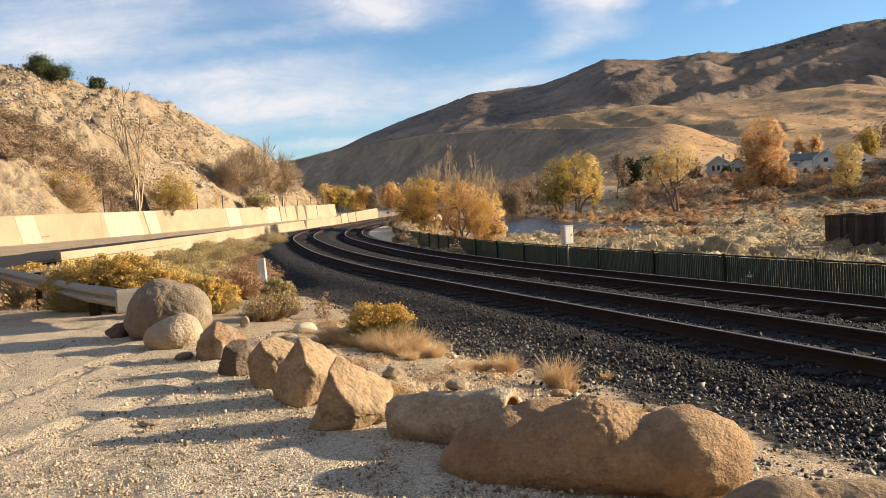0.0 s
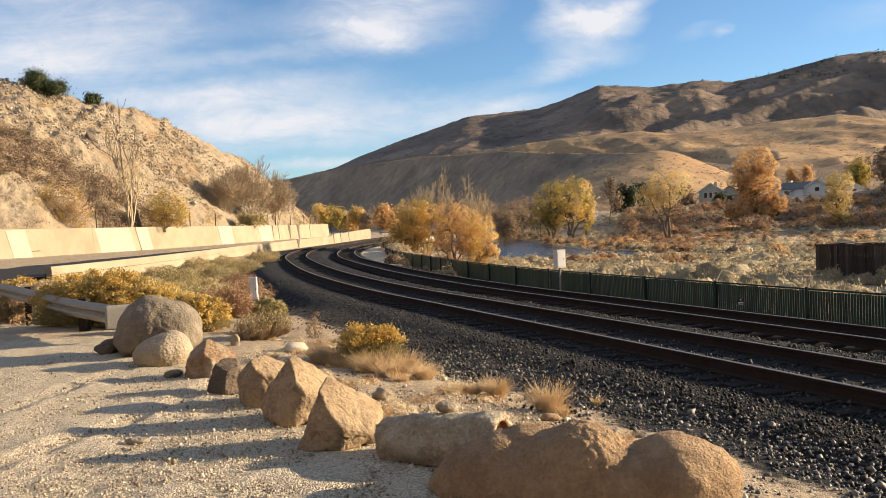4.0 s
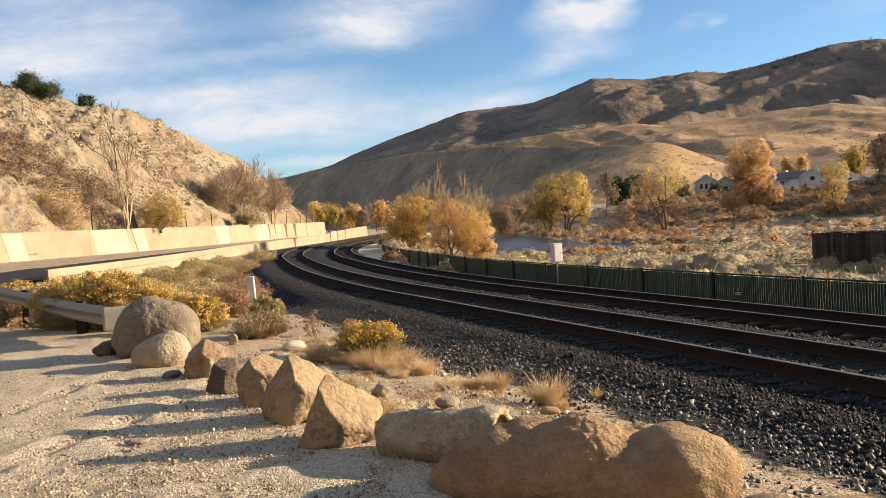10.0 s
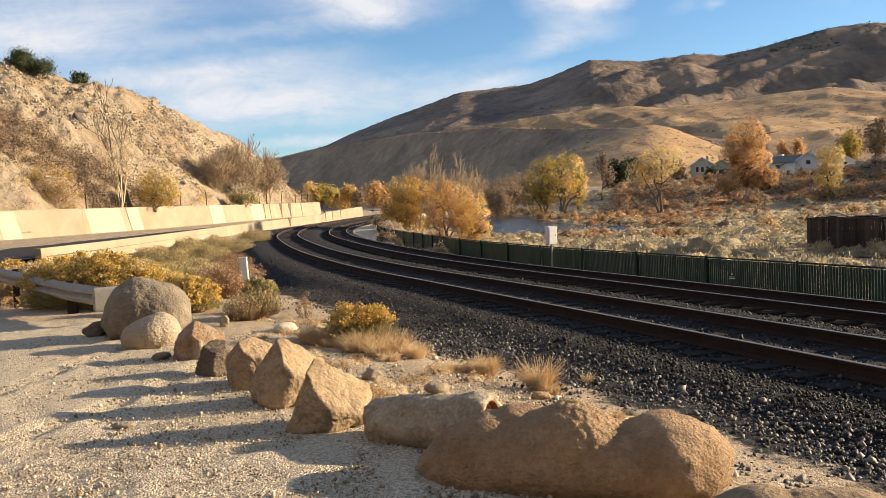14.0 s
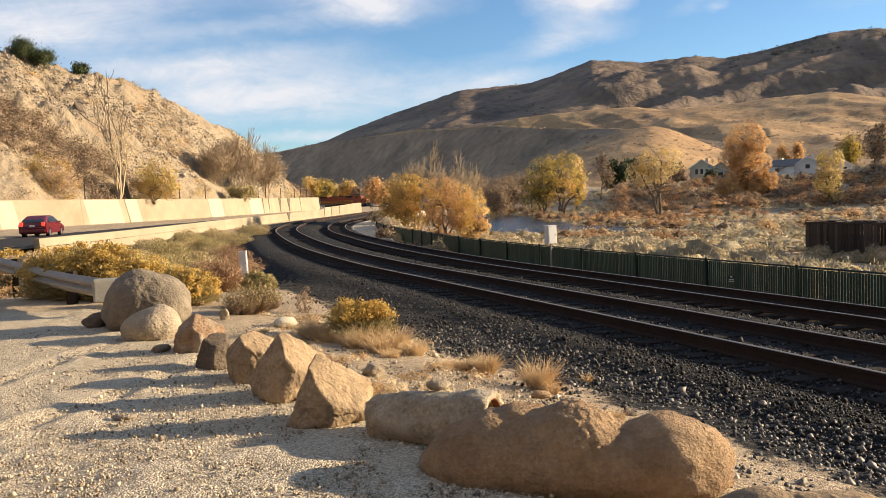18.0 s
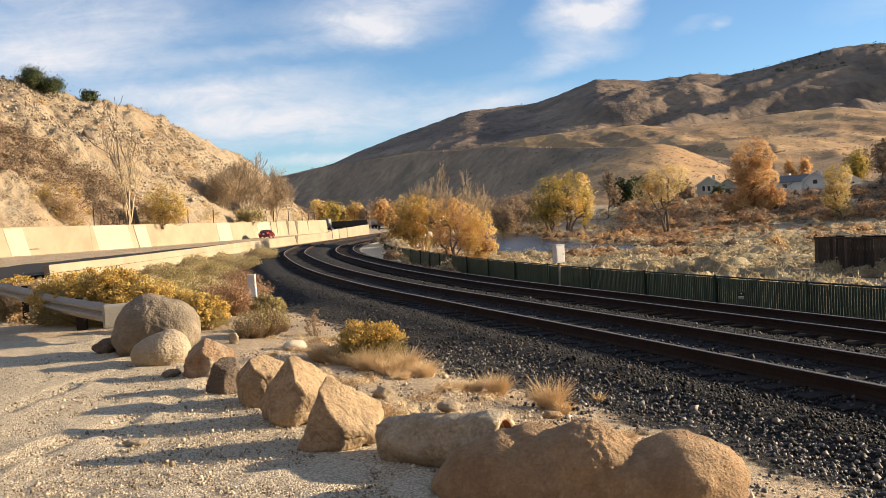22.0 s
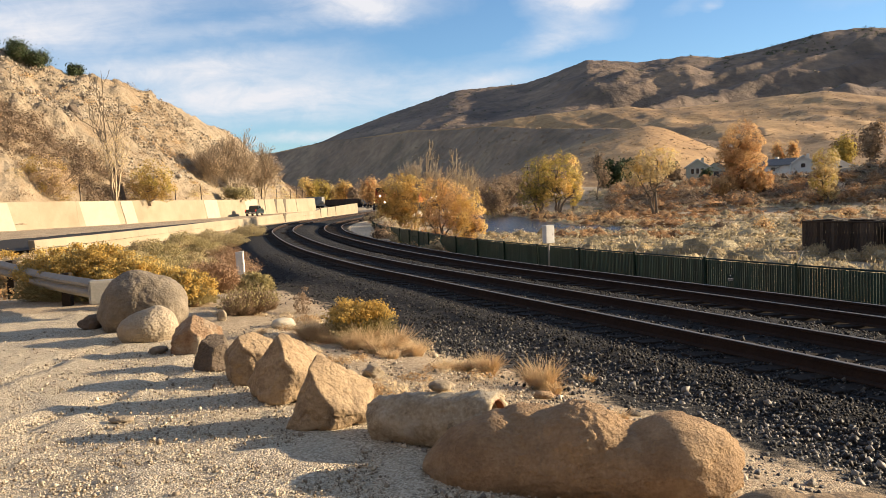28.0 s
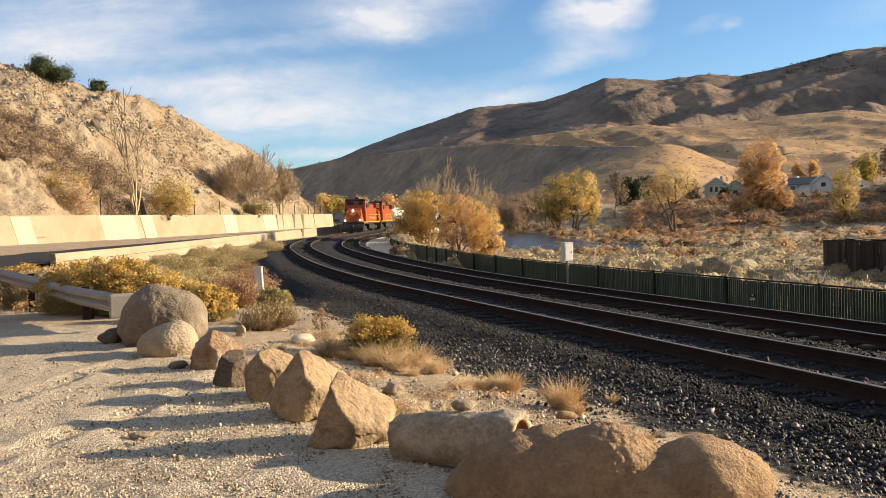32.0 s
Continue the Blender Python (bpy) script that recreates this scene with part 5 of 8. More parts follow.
def concrete_pipe(x, y, length, r, turn, label):
    root = thing("concrete_pipe", pose(x, y, ground_at(x, y) + r * 0.92, 0, -4, turn), label, "pipe")
    bm = bmesh.new()
    n, k = 40, 22
    rng = random.Random(9)
    rings = []
    for j in range(k + 1):
        px = -length / 2 + length * j / k
        ring = []
        for i in range(n):
            a = 2 * math.pi * i / n
            rr = r * (1 + 0.13 * fbm(px * 3, math.cos(a) * 1.4, math.sin(a) * 1.4) + 0.09 * fbm(px * 13, math.cos(a) * 4, math.sin(a) * 4)) * (1 - 0.14 * max(0, 3 - j) / 3)
            e = px + (0.035 * fbm(math.cos(a) * 2, math.sin(a) * 2, j) if j in (0, k) else 0)
            ring.append(bm.verts.new((e, math.cos(a) * rr, math.sin(a) * rr)))
        rings.append(ring)
    inner = []
    for j in range(k, -1, -4):
        px = -length / 2 + length * j / k
        inner.append([bm.verts.new((px, math.cos(2 * math.pi * i / n) * r * 0.78, math.sin(2 * math.pi * i / n) * r * 0.78)) for i in range(n)])
    allr = rings + inner
    for a, b in zip(allr[:-1], allr[1:]):
        for i in range(n):
            bm.faces.new((a[i], a[(i + 1) % n], b[(i + 1) % n], b[i]))
    bm.faces.new(allr[0][::-1])
    bm.faces.new(inner[-1])
    bmesh.ops.recalc_face_normals(bm, faces=bm.faces)
    m = mat("weathered_concrete", [(0.24, 0.18, 0.11), (0.42, 0.335, 0.222), (0.62, 0.53, 0.38)], scale=7, fine=40, mix=0.5, bump=1.0, bump_scale=40, bump2=0.05,
            stain=(0.62, 0.56, 0.44), stain_scale=4, stain_amount=0.55)
    part("pipe_shell", bm, m, root, "crumbling concrete shell", True)
    part("rust_lining", piped_ring(length * 0.5 - 0.004, r * 0.785, r * 0.74, 0.05), mat("rust", [(0.16, 0.06, 0.03), (0.27, 0.11, 0.05)], scale=8, fine=40), root, "rusty inner lining")
    return root


def piped_ring(px, ro, ri, depth):
    bm = bmesh.new()
    n = 36
    rings = [[bm.verts.new((px - s, math.cos(2 * math.pi * i / n) * rr, math.sin(2 * math.pi * i / n) * rr)) for i in range(n)]
             for s, rr in ((0, ro), (0, ri), (depth, ri), (depth, ro))]
    for a, b in zip(rings, rings[1:] + rings[:1]):
        for i in range(n):
            bm.faces.new((a[i], a[(i + 1) % n], b[(i + 1) % n], b[i]))
    bmesh.ops.recalc_face_normals(bm, faces=bm.faces)
    return bm


concrete_pipe(0.0, 5.70, 0.92, 0.185, -27, "broken length of weathered concrete pipe lying on gravel")
boulder(0.04, 5.70, (0.18, 0.12, 0.08), 67, M_rock_pale, "lump of crumbled concrete on the pipe", 0, -0.36, name="stone", sub=3, cuts=5)

# ---- bushes and grass by the lot ----
flower_bush(-0.85, 10.06, 0.56, 0.52, 3, "rabbitbrush with golden flower heads and pale stems", M_rstem, M_rabbit, 1300, 5200, 0.0198, top_share=0.66, fullness=0.5, group="rabbitbrush")
flower_bush(-7.24, 16.48, 0.85, 1.0, 5, "rabbitbrush covered in golden yellow flower heads", M_rstem, M_rabbit, 910, 10080, 0.0279, top_share=0.5, group="rabbitbrush")
flower_bush(-6.41, 15.96, 0.95, 1.1, 6, "rabbitbrush covered in golden yellow flower heads", M_rstem, M_rabbit, 1040, 12480, 0.0279, top_share=0.5, group="rabbitbrush")
flower_bush(-5.66, 15.60, 0.85, 0.9, 7, "rabbitbrush covered in golden yellow flower heads", M_rstem, M_rabbit, 910, 10080, 0.0279, top_share=0.5, group="rabbitbrush")
flower_bush(-5.03, 15.50, 0.75, 0.7, 8, "rabbitbrush covered in golden yellow flower heads", M_rstem, M_rabbit, 910, 10080, 0.0260, group="rabbitbrush")
flower_bush(-4.05, 14.23, 0.45, 0.6, 9, "rounded rabbitbrush with yellow flowers", M_rstem, M_rabbit, 780, 7200, 0.0248, group="rabbitbrush")
flower_bush(-10.06, 20.13, 1.0, 1.05, 10, "rabbitbrush half faded to straw behind the guardrail", M_sage, M_rabbit, 910, 5280, 0.0372, top_share=0.7, group="rabbitbrush")
flower_bush(-9.19, 19.44, 0.8, 0.9, 11, "rabbitbrush half faded to straw behind the guardrail", M_sage, M_straw, 910, 5280, 0.0372, top_share=0.5, group="rabbitbrush")
for i, (q, r, h) in enumerate(((( -7.92, 25.81 ), 0.9, 0.8), (( -9.18, 27.51 ), 0.9, 0.8), (( -7.70, 27.96 ), 0.8, 0.7), (( -10.73, 34.36 ), 1.1, 0.9), (( -6.62, 22.55 ), 0.8, 0.65),
                               (( -8.69, 24.50 ), 0.8, 0.7), (( -10.22, 38.67 ), 1.1, 0.8), (( -11.03, 46.72 ), 1.3, 0.8), (( -11.41, 54.82 ), 1.2, 0.8), (( -3.80, 18.51 ), 0.42, 0.42), (( -12.92, 50.37 ), 1.2, 0.9),
                               (( -12.63, 37.95 ), 1.0, 0.9), (( -13.82, 48.05 ), 1.1, 0.9))):
    flower_bush(q[0], q[1], r, h, 20 + i, "grey-green sagebrush on dry ground", M_rstem if i == 9 else M_verge, M_rstem if i == 9 or i % 3 == 0 else M_verge, 420, 4200, 0.028, group="sagebrush")
for i, (q, r, h) in enumerate(((( -4.49, 17.95 ), 0.55, 0.75), (( -5.19, 22.41 ), 0.8, 0.9), (( -5.41, 20.29 ), 0.6, 0.7), (( -7.62, 32.11 ), 0.9, 0.8))):
    flower_bush(q[0], q[1], r, h, 40 + i, "bare reddish-brown brush of fine twigs", M_russet, M_russet, 1170, 2160, 0.0217, group="brush")
for i, (q, r, h) in enumerate(((( -2.75, 13.01 ), 0.36, 0.52), (( -2.93, 12.87 ), 0.34, 0.45), (( -2.63, 13.55 ), 0.26, 0.4))):
    flower_bush(q[0], q[1], r, h, 50 + i, "olive brown twiggy bush with sparse leaves", M_brushy, M_rstem, 520, 500, 0.02, fullness=0.3, group="olive bushes")
flower_bush(-1.92, 12.76, 0.16, 0.42, 57, "tall dry weed with dark seed heads", M_brushy, M_brushy, 31, 288, 0.0186, group="weeds")
for i, (q, r, h) in enumerate(((( -1.36, 10.11 ), 0.22, 0.24), (( -1.52, 10.29 ), 0.16, 0.3), (( -1.18, 9.93 ), 0.16, 0.18), (( -0.76, 9.57 ), 0.28, 0.30), (( -0.57, 9.18 ), 0.26, 0.26), (( -0.89, 9.56 ), 0.2, 0.22), (( -0.39, 9.39 ), 0.2, 0.3),
                               (( -0.19, 9.00 ), 0.26, 0.22), (( -0.44, 8.89 ), 0.2, 0.12), (( 0.55, 8.08 ), 0.2, 0.24), (( 0.30, 8.19 ), 0.26, 0.12), (( 0.13, 8.20 ), 0.2, 0.10), (( 1.01, 7.63 ), 0.26, 0.32),
                               (( 1.42, 6.34 ), 0.1, 0.12), (( 1.67, 8.74 ), 0.08, 0.12), (( -1.76, 10.25 ), 0.1, 0.1), (( -2.91, 13.59 ), 0.2, 0.2), (( -2.18, 10.78 ), 0.1, 0.1), (( 1.09, 7.42 ), 0.14, 0.16))):
    grass_tuft(q[0], q[1], r, h, 60 + i, "dry straw-coloured grass tuft", M_straw, 420 if r > 0.15 else 120)


# ---- marker posts and boxes ----
M_white = mat("white_paint", [(0.62, 0.60, 0.56), (0.76, 0.74, 0.69)], scale=6, fine=50, bump=0.1, rough=0.6)
M_red = mat("red_paint", [(0.50, 0.035, 0.02), (0.60, 0.06, 0.035)], scale=6, fine=40, bump=0.1, rough=0.5)
M_black = mat("black_rubber", [(0.012, 0.012, 0.012), (0.03, 0.03, 0.03)], scale=6, fine=40, bump=0.1, rough=0.7)
M_galv = mat("galvanised_steel", [(0.24, 0.225, 0.195), (0.36, 0.335, 0.29)], scale=3, fine=30, bump=0.2, rough=0.75, metal=0.1)


def instrument_box(x, y, w, h, stand, tilt, label):
    root = thing("signal_box", pose(x, y, ground_at(x, y), 0, tilt, 4 if tilt else 24), label, "box", "signal boxes")
    part("cabinet", boxed(0, 0, stand + h / 2, w, w * 0.7, h, 0.015), M_white, root)
    part("lid", boxed(0, 0, stand + h + 0.012, w * 1.06, w * 0.76, 0.024, 0.006), M_white, root)
    part("door_plate", boxed(0, -w * 0.352, stand + h / 2, w * 0.8, 0.008, h * 0.85, 0.003), M_white, root)
    part("post", piped((0, 0, -0.2), (0, 0, stand), 0.035), M_galv, root)
    part("latch", boxed(w * 0.3, -w * 0.365, stand + h * 0.5, 0.02, 0.02, 0.06, 0.004), M_galv, root)
    return root


instrument_box(-4.53, 20.51, 0.19, 0.54, 0.35, -2, "white instrument box leaning on a thin post")
instrument_box(4.30, 28.27, 0.34, 0.60, 1.55, 0, "white instrument box on a post beside the green fence")


def marker_post(x, y, z0, h, r, cap, label):
    root = thing("marker_post", pose(x, y, z0, 0, 1.0, 0), label, "post", "marker posts")
    part("shaft", piped((0, 0, 0), (0, 0, h * (0.78 if cap else 0.90)), r), M_white, root)
    if cap:
        part("red_top", piped((0, 0, h * 0.78), (0, 0, h - r), r * 1.08), M_red, root, "red sleeve on the top")
        bm = bmesh.new()
        bmesh.ops.create_uvsphere(bm, u_segments=12, v_segments=8, radius=r * 1.08, matrix=Matrix.Translation((0, 0, h - r)))
        part("dome", bm, M_red, root, "red domed cap", True)
    else:
        part("sleeve", piped((0, 0, h * 0.64), (0, 0, h - r), r * 1.1), M_white, root)
        for a, b in ((0.63, 0.655), (0.90, 0.925)):
            part("band", piped((0, 0, h * a), (0, 0, h * b), r * 1.16), M_black, root, "black band")
        for k in range(3):
            part("letter_bar", boxed(0, -r * 1.12, h * (0.70 + 0.055 * k), r * 1.0, 0.008, 0.05), M_black, root, "unreadable dark lettering")
        bm = bmesh.new()
        bmesh.ops.create_uvsphere(bm, u_segments=12, v_segments=8, radius=r * 1.1, matrix=Matrix.Translation((0, 0, h - r)))
        part("dome", bm, M_white, root, "", True)
    return root


marker_post(8.83, 15.38, -1.3, 1.82, 0.045, True, "white marker post with a red top by the fence")
marker_post(9.13, 14.98, -1.3, 1.79, 0.05, False, "white marker post with black bands by the fence")


# ---- guardrail at the end of the lot ----
def guardrail():
    root = thing("guardrail", Matrix(), "galvanised steel guardrail with flared end curving to the road", "guardrail")
    ln = spline([(-5.10, 13.0, 0.55), (-6.9, 15.2, 0.56), (-9.4, 18.3, 0.66), (-12.4, 21.8, 0.76), (-15.4, 25.6, 0.84), (-17.6, 30.0, 0.86)], 60)
    wave = [(0.0, 0.0), (0.035, -0.03), (0.08, -0.07), (0.08, -0.11), (0.02, -0.145), (0.02, -0.165), (0.08, -0.20), (0.08, -0.24), (0.035, -0.28), (0.0, -0.31),
            (-0.006, -0.31), (0.029, -0.275), (0.074, -0.235), (0.074, -0.205), (0.014, -0.17), (0.014, -0.14), (0.074, -0.105), (0.074, -0.075), (0.029, -0.035), (-0.006, 0.0)]
    wave = [(-a, b) for a, b in wave]
    part("beam", sweep("beam", ln, wave, M_galv), M_galv, root)
    # end plate
    bm = bmesh.new()
    box(bm, 0, 0, 0, 0.40, 0.22, 0.36, 0.035, Matrix.Rotation(radians(20), 4, "Z"))
    bmesh.ops.translate(bm, vec=(-4.98, 12.86, 0.38), verts=bm.verts)
    part("end_cap", bm, M_galv, root, "boxy pale steel end cap")
    for k in (6, 17, 28):
        p = ln[k]
        part("post", boxed(p[0] + 0.13, p[1] + 0.1, p[2] / 2 - 0.3, 0.15, 0.15, p[2] + 0.6, 0.01), M_tie, root, "dark timber post")
    return root


guardrail()


# ---- green slatted fence along the railway ----
M_slat = mat("green_fence_slats", [(0.004, 0.015, 0.011), (0.008, 0.028, 0.020), (0.016, 0.046, 0.033)], scale=1.5, fine=20, rough=0.5, bump=0.1, per_object=0.25)
FENCE = CENTRE + NRM * (6.75 + 0.5 * smooth01(36, 50, CENTRE[:, 1]) + 0.9 * smooth01(55, 100, CENTRE[:, 1]))[:, None]
FENCE = FENCE[(FENCE[:, 1] > 0) & (FENCE[:, 1] < 78) & (np.arange(len(FENCE)) < 500)]
FENCE_TOP = -0.2


def green_fence():
    root = thing("fence", Matrix(), "green chain-link fence filled with vertical slats, barbed-wire arms on top", "fence")
    s = np.concatenate([[0], np.cumsum(np.linalg.norm(np.diff(FENCE, axis=0), axis=1))])

    def at(u):
        return np.array([np.interp(u, s, FENCE[:, 0]), np.interp(u, s, FENCE[:, 1])])

    gz = height(FENCE[:, 0], FENCE[:, 1])
    low = min(float(gz.mean()), -1.9)
    slat = bpy.data.meshes.new("slat")
    bm = boxed(0, 0, (FENCE_TOP + low) / 2, 0.064, 0.010, FENCE_TOP - low - 0.06)
    bm.to_mesh(slat)
    bm.free()
    slat.materials.append(M_slat)
    base = [tuple(v.co) for v in slat.vertices]
    bf = [tuple(p.vertices) for p in slat.polygons]
    vs, fs = [], []
    u, k = 0.1, 0
    rng = random.Random(5)
    while u < s[-1] - 0.2:
        p, q = at(u), at(u + 0.1)
        m = Matrix.Translation((p[0], p[1], rng.uniform(-0.012, 0.008))) @ Matrix.Rotation(math.atan2(q[1] - p[1], q[0] - p[0]) + rng.uniform(-0.07, 0.07), 4, "Z")
        if 8 < u and k < 290:
            ob = new("slat", slat)
            ob.parent, ob.matrix_basis = root, m
            k += 1
        else:
            o = len(vs)
            vs += [tuple(m @ Vector(v)) for v in base]
            fs += [tuple(o + j for j in f) for f in bf]
        u += 0.074
    ob = part("slat_rest", mesh_of("slat_rest", vs, fs, M_slat), M_slat, root)
    ob["kind"] = "stuff"
    ln = np.column_stack([FENCE, np.full(len(FENCE), FENCE_TOP)])
    prof = [(math.cos(a) * 0.021, math.sin(a) * 0.021) for a in np.linspace(0, 2 * math.pi, 8, endpoint=False)]
    part("top_rail", sweep("top_rail", ln, prof, M_slat), M_slat, root)
    # chain-link wires: two leaning sets
    segs = []
    for w in np.arange(0.05, min(46, s[-1] - 2.2), 0.12):
        for sgn in (1, -1):
            a, b = at(w + (0 if sgn > 0 else 1.5)), at(w + (1.5 if sgn > 0 else 0))
            segs.append(((a[0], a[1], low), (b[0], b[1], FENCE_TOP), 0.0022, 0.0022))
    part("mesh_wire", sticks("mesh_wire", segs, M_slat, 3), M_slat, root)
    u = 1.2
    while u < s[-1]:
        p, q = at(u), at(u + 0.3)
        t = (q - p) / np.linalg.norm(q - p)
        nn = np.array([t[1], -t[0]])
        pt = part("post", piped((p[0] - nn[0] * 0.04, p[1] - nn[1] * 0.04, low - 0.4), (p[0] - nn[0] * 0.04, p[1] - nn[1] * 0.04, FENCE_TOP + 0.05), 0.036), M_slat, root)
        part("barb_arm", piped((p[0], p[1], FENCE_TOP + 0.04), (p[0] + nn[0] * 0.28 + t[0] * 0.1, p[1] + nn[1] * 0.28 + t[1] * 0.1, FENCE_TOP + 0.30), 0.010), M_galv, pt, "pale angled barbed-wire arm")
        u += 3.05
    for k in range(3):
        off = 0.09 * (k + 1)
        l2 = np.column_stack([FENCE + normals_of(FENCE) * off, np.full(len(FENCE), FENCE_TOP + 0.04 + off)])
        part("barbed_wire", sweep("barbed_wire", l2[::3], [(0.003, 0), (0, 0.003), (-0.003, 0), (0, -0.003)], M_galv), M_galv, root)
    return root


green_fence()
sign = thing("fence_sign", pose(6.93, 18.55, -0.42, 0, 0, -38), "small dark sign with white lines on the fence", "sign")
part("plate", boxed(0, -0.05, 0, 0.16, 0.006, 0.15, 0.003), mat("dark_sign_paint", [(0.02, 0.04, 0.03), (0.04, 0.06, 0.05)], scale=5), sign)
for k in range(2):
    part("text_bar", boxed(0, -0.056, -0.02 - 0.035 * k, 0.12, 0.004, 0.018), M_white, sign, "white unreadable lettering")
part("emblem", boxed(0, -0.056, 0.045, 0.03, 0.004, 0.03), M_white, sign, "small white mark")


# ---- trees ----
crown_tree(-2.12, 86.0, ground_at(-2.1, 86), "cottonwood thick with golden autumn leaves", M_gold, ((-0.3, 0, 4.4, 2.2, 2.0, 2.4), (1.2, 0.5, 5.3, 1.3, 1.3, 1.4), (-1.2, -0.3, 2.6, 1.5, 1.5, 1.8), (0.5, -0.5, 2.2, 1.4, 1.4, 1.7)),
           17000, 0.105, 101, 0.14, gaps=0.06, other=M_ochre, share=0.45)
crown_tree(1.94, 84.0, ground_at(1.9, 84), "willow with tan and orange autumn leaves", M_orange, ((0.5, 0, 3.9, 2.5, 2.0, 2.3), (-0.3, 0.6, 5.3, 1.7, 1.4, 1.3), (-1.2, -0.4, 2.4, 1.0, 1.0, 1.3), (1.8, -0.3, 2.6, 1.4, 1.4, 1.8)),
           15000, 0.10, 104, 0.13, gaps=0.02, other=M_gold, share=0.3)
crown_tree(4.77, 83.0, ground_at(4.8, 83), "willow with yellow-tan autumn leaves beside the river", M_gold, ((-0.15, 0, 3.1, 1.8, 1.7, 2.4), (0.7, 0.2, 1.7, 1.1, 1.1, 1.5), (-0.6, -0.2, 1.5, 1.2, 1.2, 1.2)),
           9000, 0.105, 103, 0.12, gaps=0.04, other=M_orange, share=0.3)
tree(-0.9, 90.0, 10.6, 105, "tall half-bare tree with pale dry branches", M_pale, 700, 4, 0.5, 3, 0.07, 0.26, crown=0.62, scatter=0.12, bark=M_twig, first=0.4, kids=3)
tree(4.5, 90.0, 10.2, 106, "tall half-bare tree with pale dry branches", M_pale, 1400, 3, 0.55, 3, 0.07, 0.26, crown=0.62, scatter=0.12, bark=M_twig, first=0.42, kids=3)
crown_tree(29.3, 176.0, ground_at(29.3, 176), "large cottonwood turning yellow", M_olive, ((0.4, 0, 9.4, 4.4, 3.8, 3.9), (-1.0, -0.5, 5.6, 3.4, 3.0, 2.6), (3.6, 0, 5.0, 1.9, 1.8, 3.0)), 8500, 0.25, 107, 0.34, gaps=-0.06, other=M_gold, share=0.4)
crown_tree(25.6, 178.0, ground_at(25.6, 178), "olive and yellow cottonwood by the river", M_olive, ((0.2, 0, 8.6, 3.6, 3.2, 4.0), (-2.2, 0, 5.0, 2.4, 2.2, 3.3), (0.8, 0, 4.6, 2.2, 2.2, 2.4)), 6000, 0.25, 108, 0.3, gaps=-0.06, other=M_mossy, share=0.4)
tree(33.81, 181.88, 9.0, 109, "thin tan tree beside the cottonwood", M_pale, 3000, 2, 0.5, 3, 0.38, 0.2, crown=0.5, scatter=0.6)
tree(42.06, 195.53, 12.5, 110, "bare grey tree with fine branches", M_brushy, 900, 1, 0.5, 3, 0.3, 0.2, crown=0.45, scatter=0.5)
crown_tree(40.9, 142.0, ground_at(40.9, 142), "leaning cottonwood with two trunks and yellow leaves", M_pale, ((0.4, 0, 9.9, 3.7, 3.0, 2.5), (-3.3, 0, 8.0, 2.5, 2.3, 2.3), (-0.9, 0, 7.6, 2.9, 2.5, 1.7)), 7000, 0.21, 111, 0.3, gaps=-0.05, other=M_gold, share=0.35)
crown_tree(65.4, 167.0, ground_at(65.4, 167), "tall broad orange-brown autumn cottonwood", M_orange, ((0.5, 0, 11.6, 4.0, 3.6, 3.6), (-1.4, 0, 8.4, 3.4, 3.0, 3.2), (1.4, 0, 7.4, 4.0, 3.4, 3.8), (-0.6, 0, 4.2, 3.0, 2.8, 2.8)), 15000, 0.25, 112, 0.4, gaps=0.04, other=M_copper, share=0.2)
crown_tree(69.2, 165.5, ground_at(69.2, 165.5), "low orange shrub tree under the cottonwood", M_orange, ((0, 0, 3.4, 2.5, 2.2, 2.4), (-1.8, 0, 2.0, 1.6, 1.6, 1.6)), 4500, 0.25, 114, 0.15, other=M_copper, share=0.3)
crown_tree(61.6, 165.5, ground_at(61.6, 165.5), "low orange shrub tree under the cottonwood", M_orange, ((0, 0, 2.6, 2.4, 2.2, 2.0), (1.6, 0, 1.8, 1.6, 1.6, 1.5)), 4000, 0.25, 113, 0.15, other=M_copper, share=0.3)
crown_tree(71.1, 143.0, ground_at(71.1, 143), "slim tree with pale straw leaves", M_pale, ((0.1, 0, 7.6, 2.3, 2.1, 2.5), (-0.4, 0, 4.6, 2.4, 2.1, 2.2), (0.8, 0, 2.6, 1.6, 1.5, 1.4)), 8000, 0.19, 115, 0.2, gaps=0.02, other=M_olive, share=0.25)
for i, (q, h, w, lm) in enumerate(((( 132.64, 302.17 ), 13, 0.25, M_orange), (( 137.82, 299.84 ), 13, 0.25, M_orange), (( 120.70, 230.29 ), 12, 0.6, M_brushy), (( 111.50, 201.21 ), 11, 0.6, M_brushy), (( 125.76, 198.56 ), 9, 0.7, M_brushy),
                                   (( 115.85, 221.58 ), 10, 0.5, M_olive), (( 19.87, 229.14 ), 8, 0.6, M_olive), (( 24.00, 238.80 ), 9, 0.5, M_brushy), (( 69.0, 223.77 ), 4, 0.6, M_brushy))):
    tree(q[0], q[1], h, 130 + i, "autumn tree among the houses", lm, 2200, 2, 0.5, 2, 0.5, 0.2, crown=w, scatter=0.8, group="trees by the houses")
for i, (q, h) in enumerate(((( 49.82, 219.42 ), 6.5), (( 52.67, 218.75 ), 7.0), (( 55.95, 221.03 ), 6.5), (( 69.98, 227.48 ), 5.5), (( 78.30, 222.98 ), 2.4), (( 125.48, 204.63 ), 6), (( 132.01, 224.03 ), 7))):
    tree(q[0], q[1], h, 150 + i, "dark evergreen tree beside a house", M_green, 2600, 1, 0.6, 2, 0.5, 0.2, crown=0.75, scatter=0.6, group="evergreens")
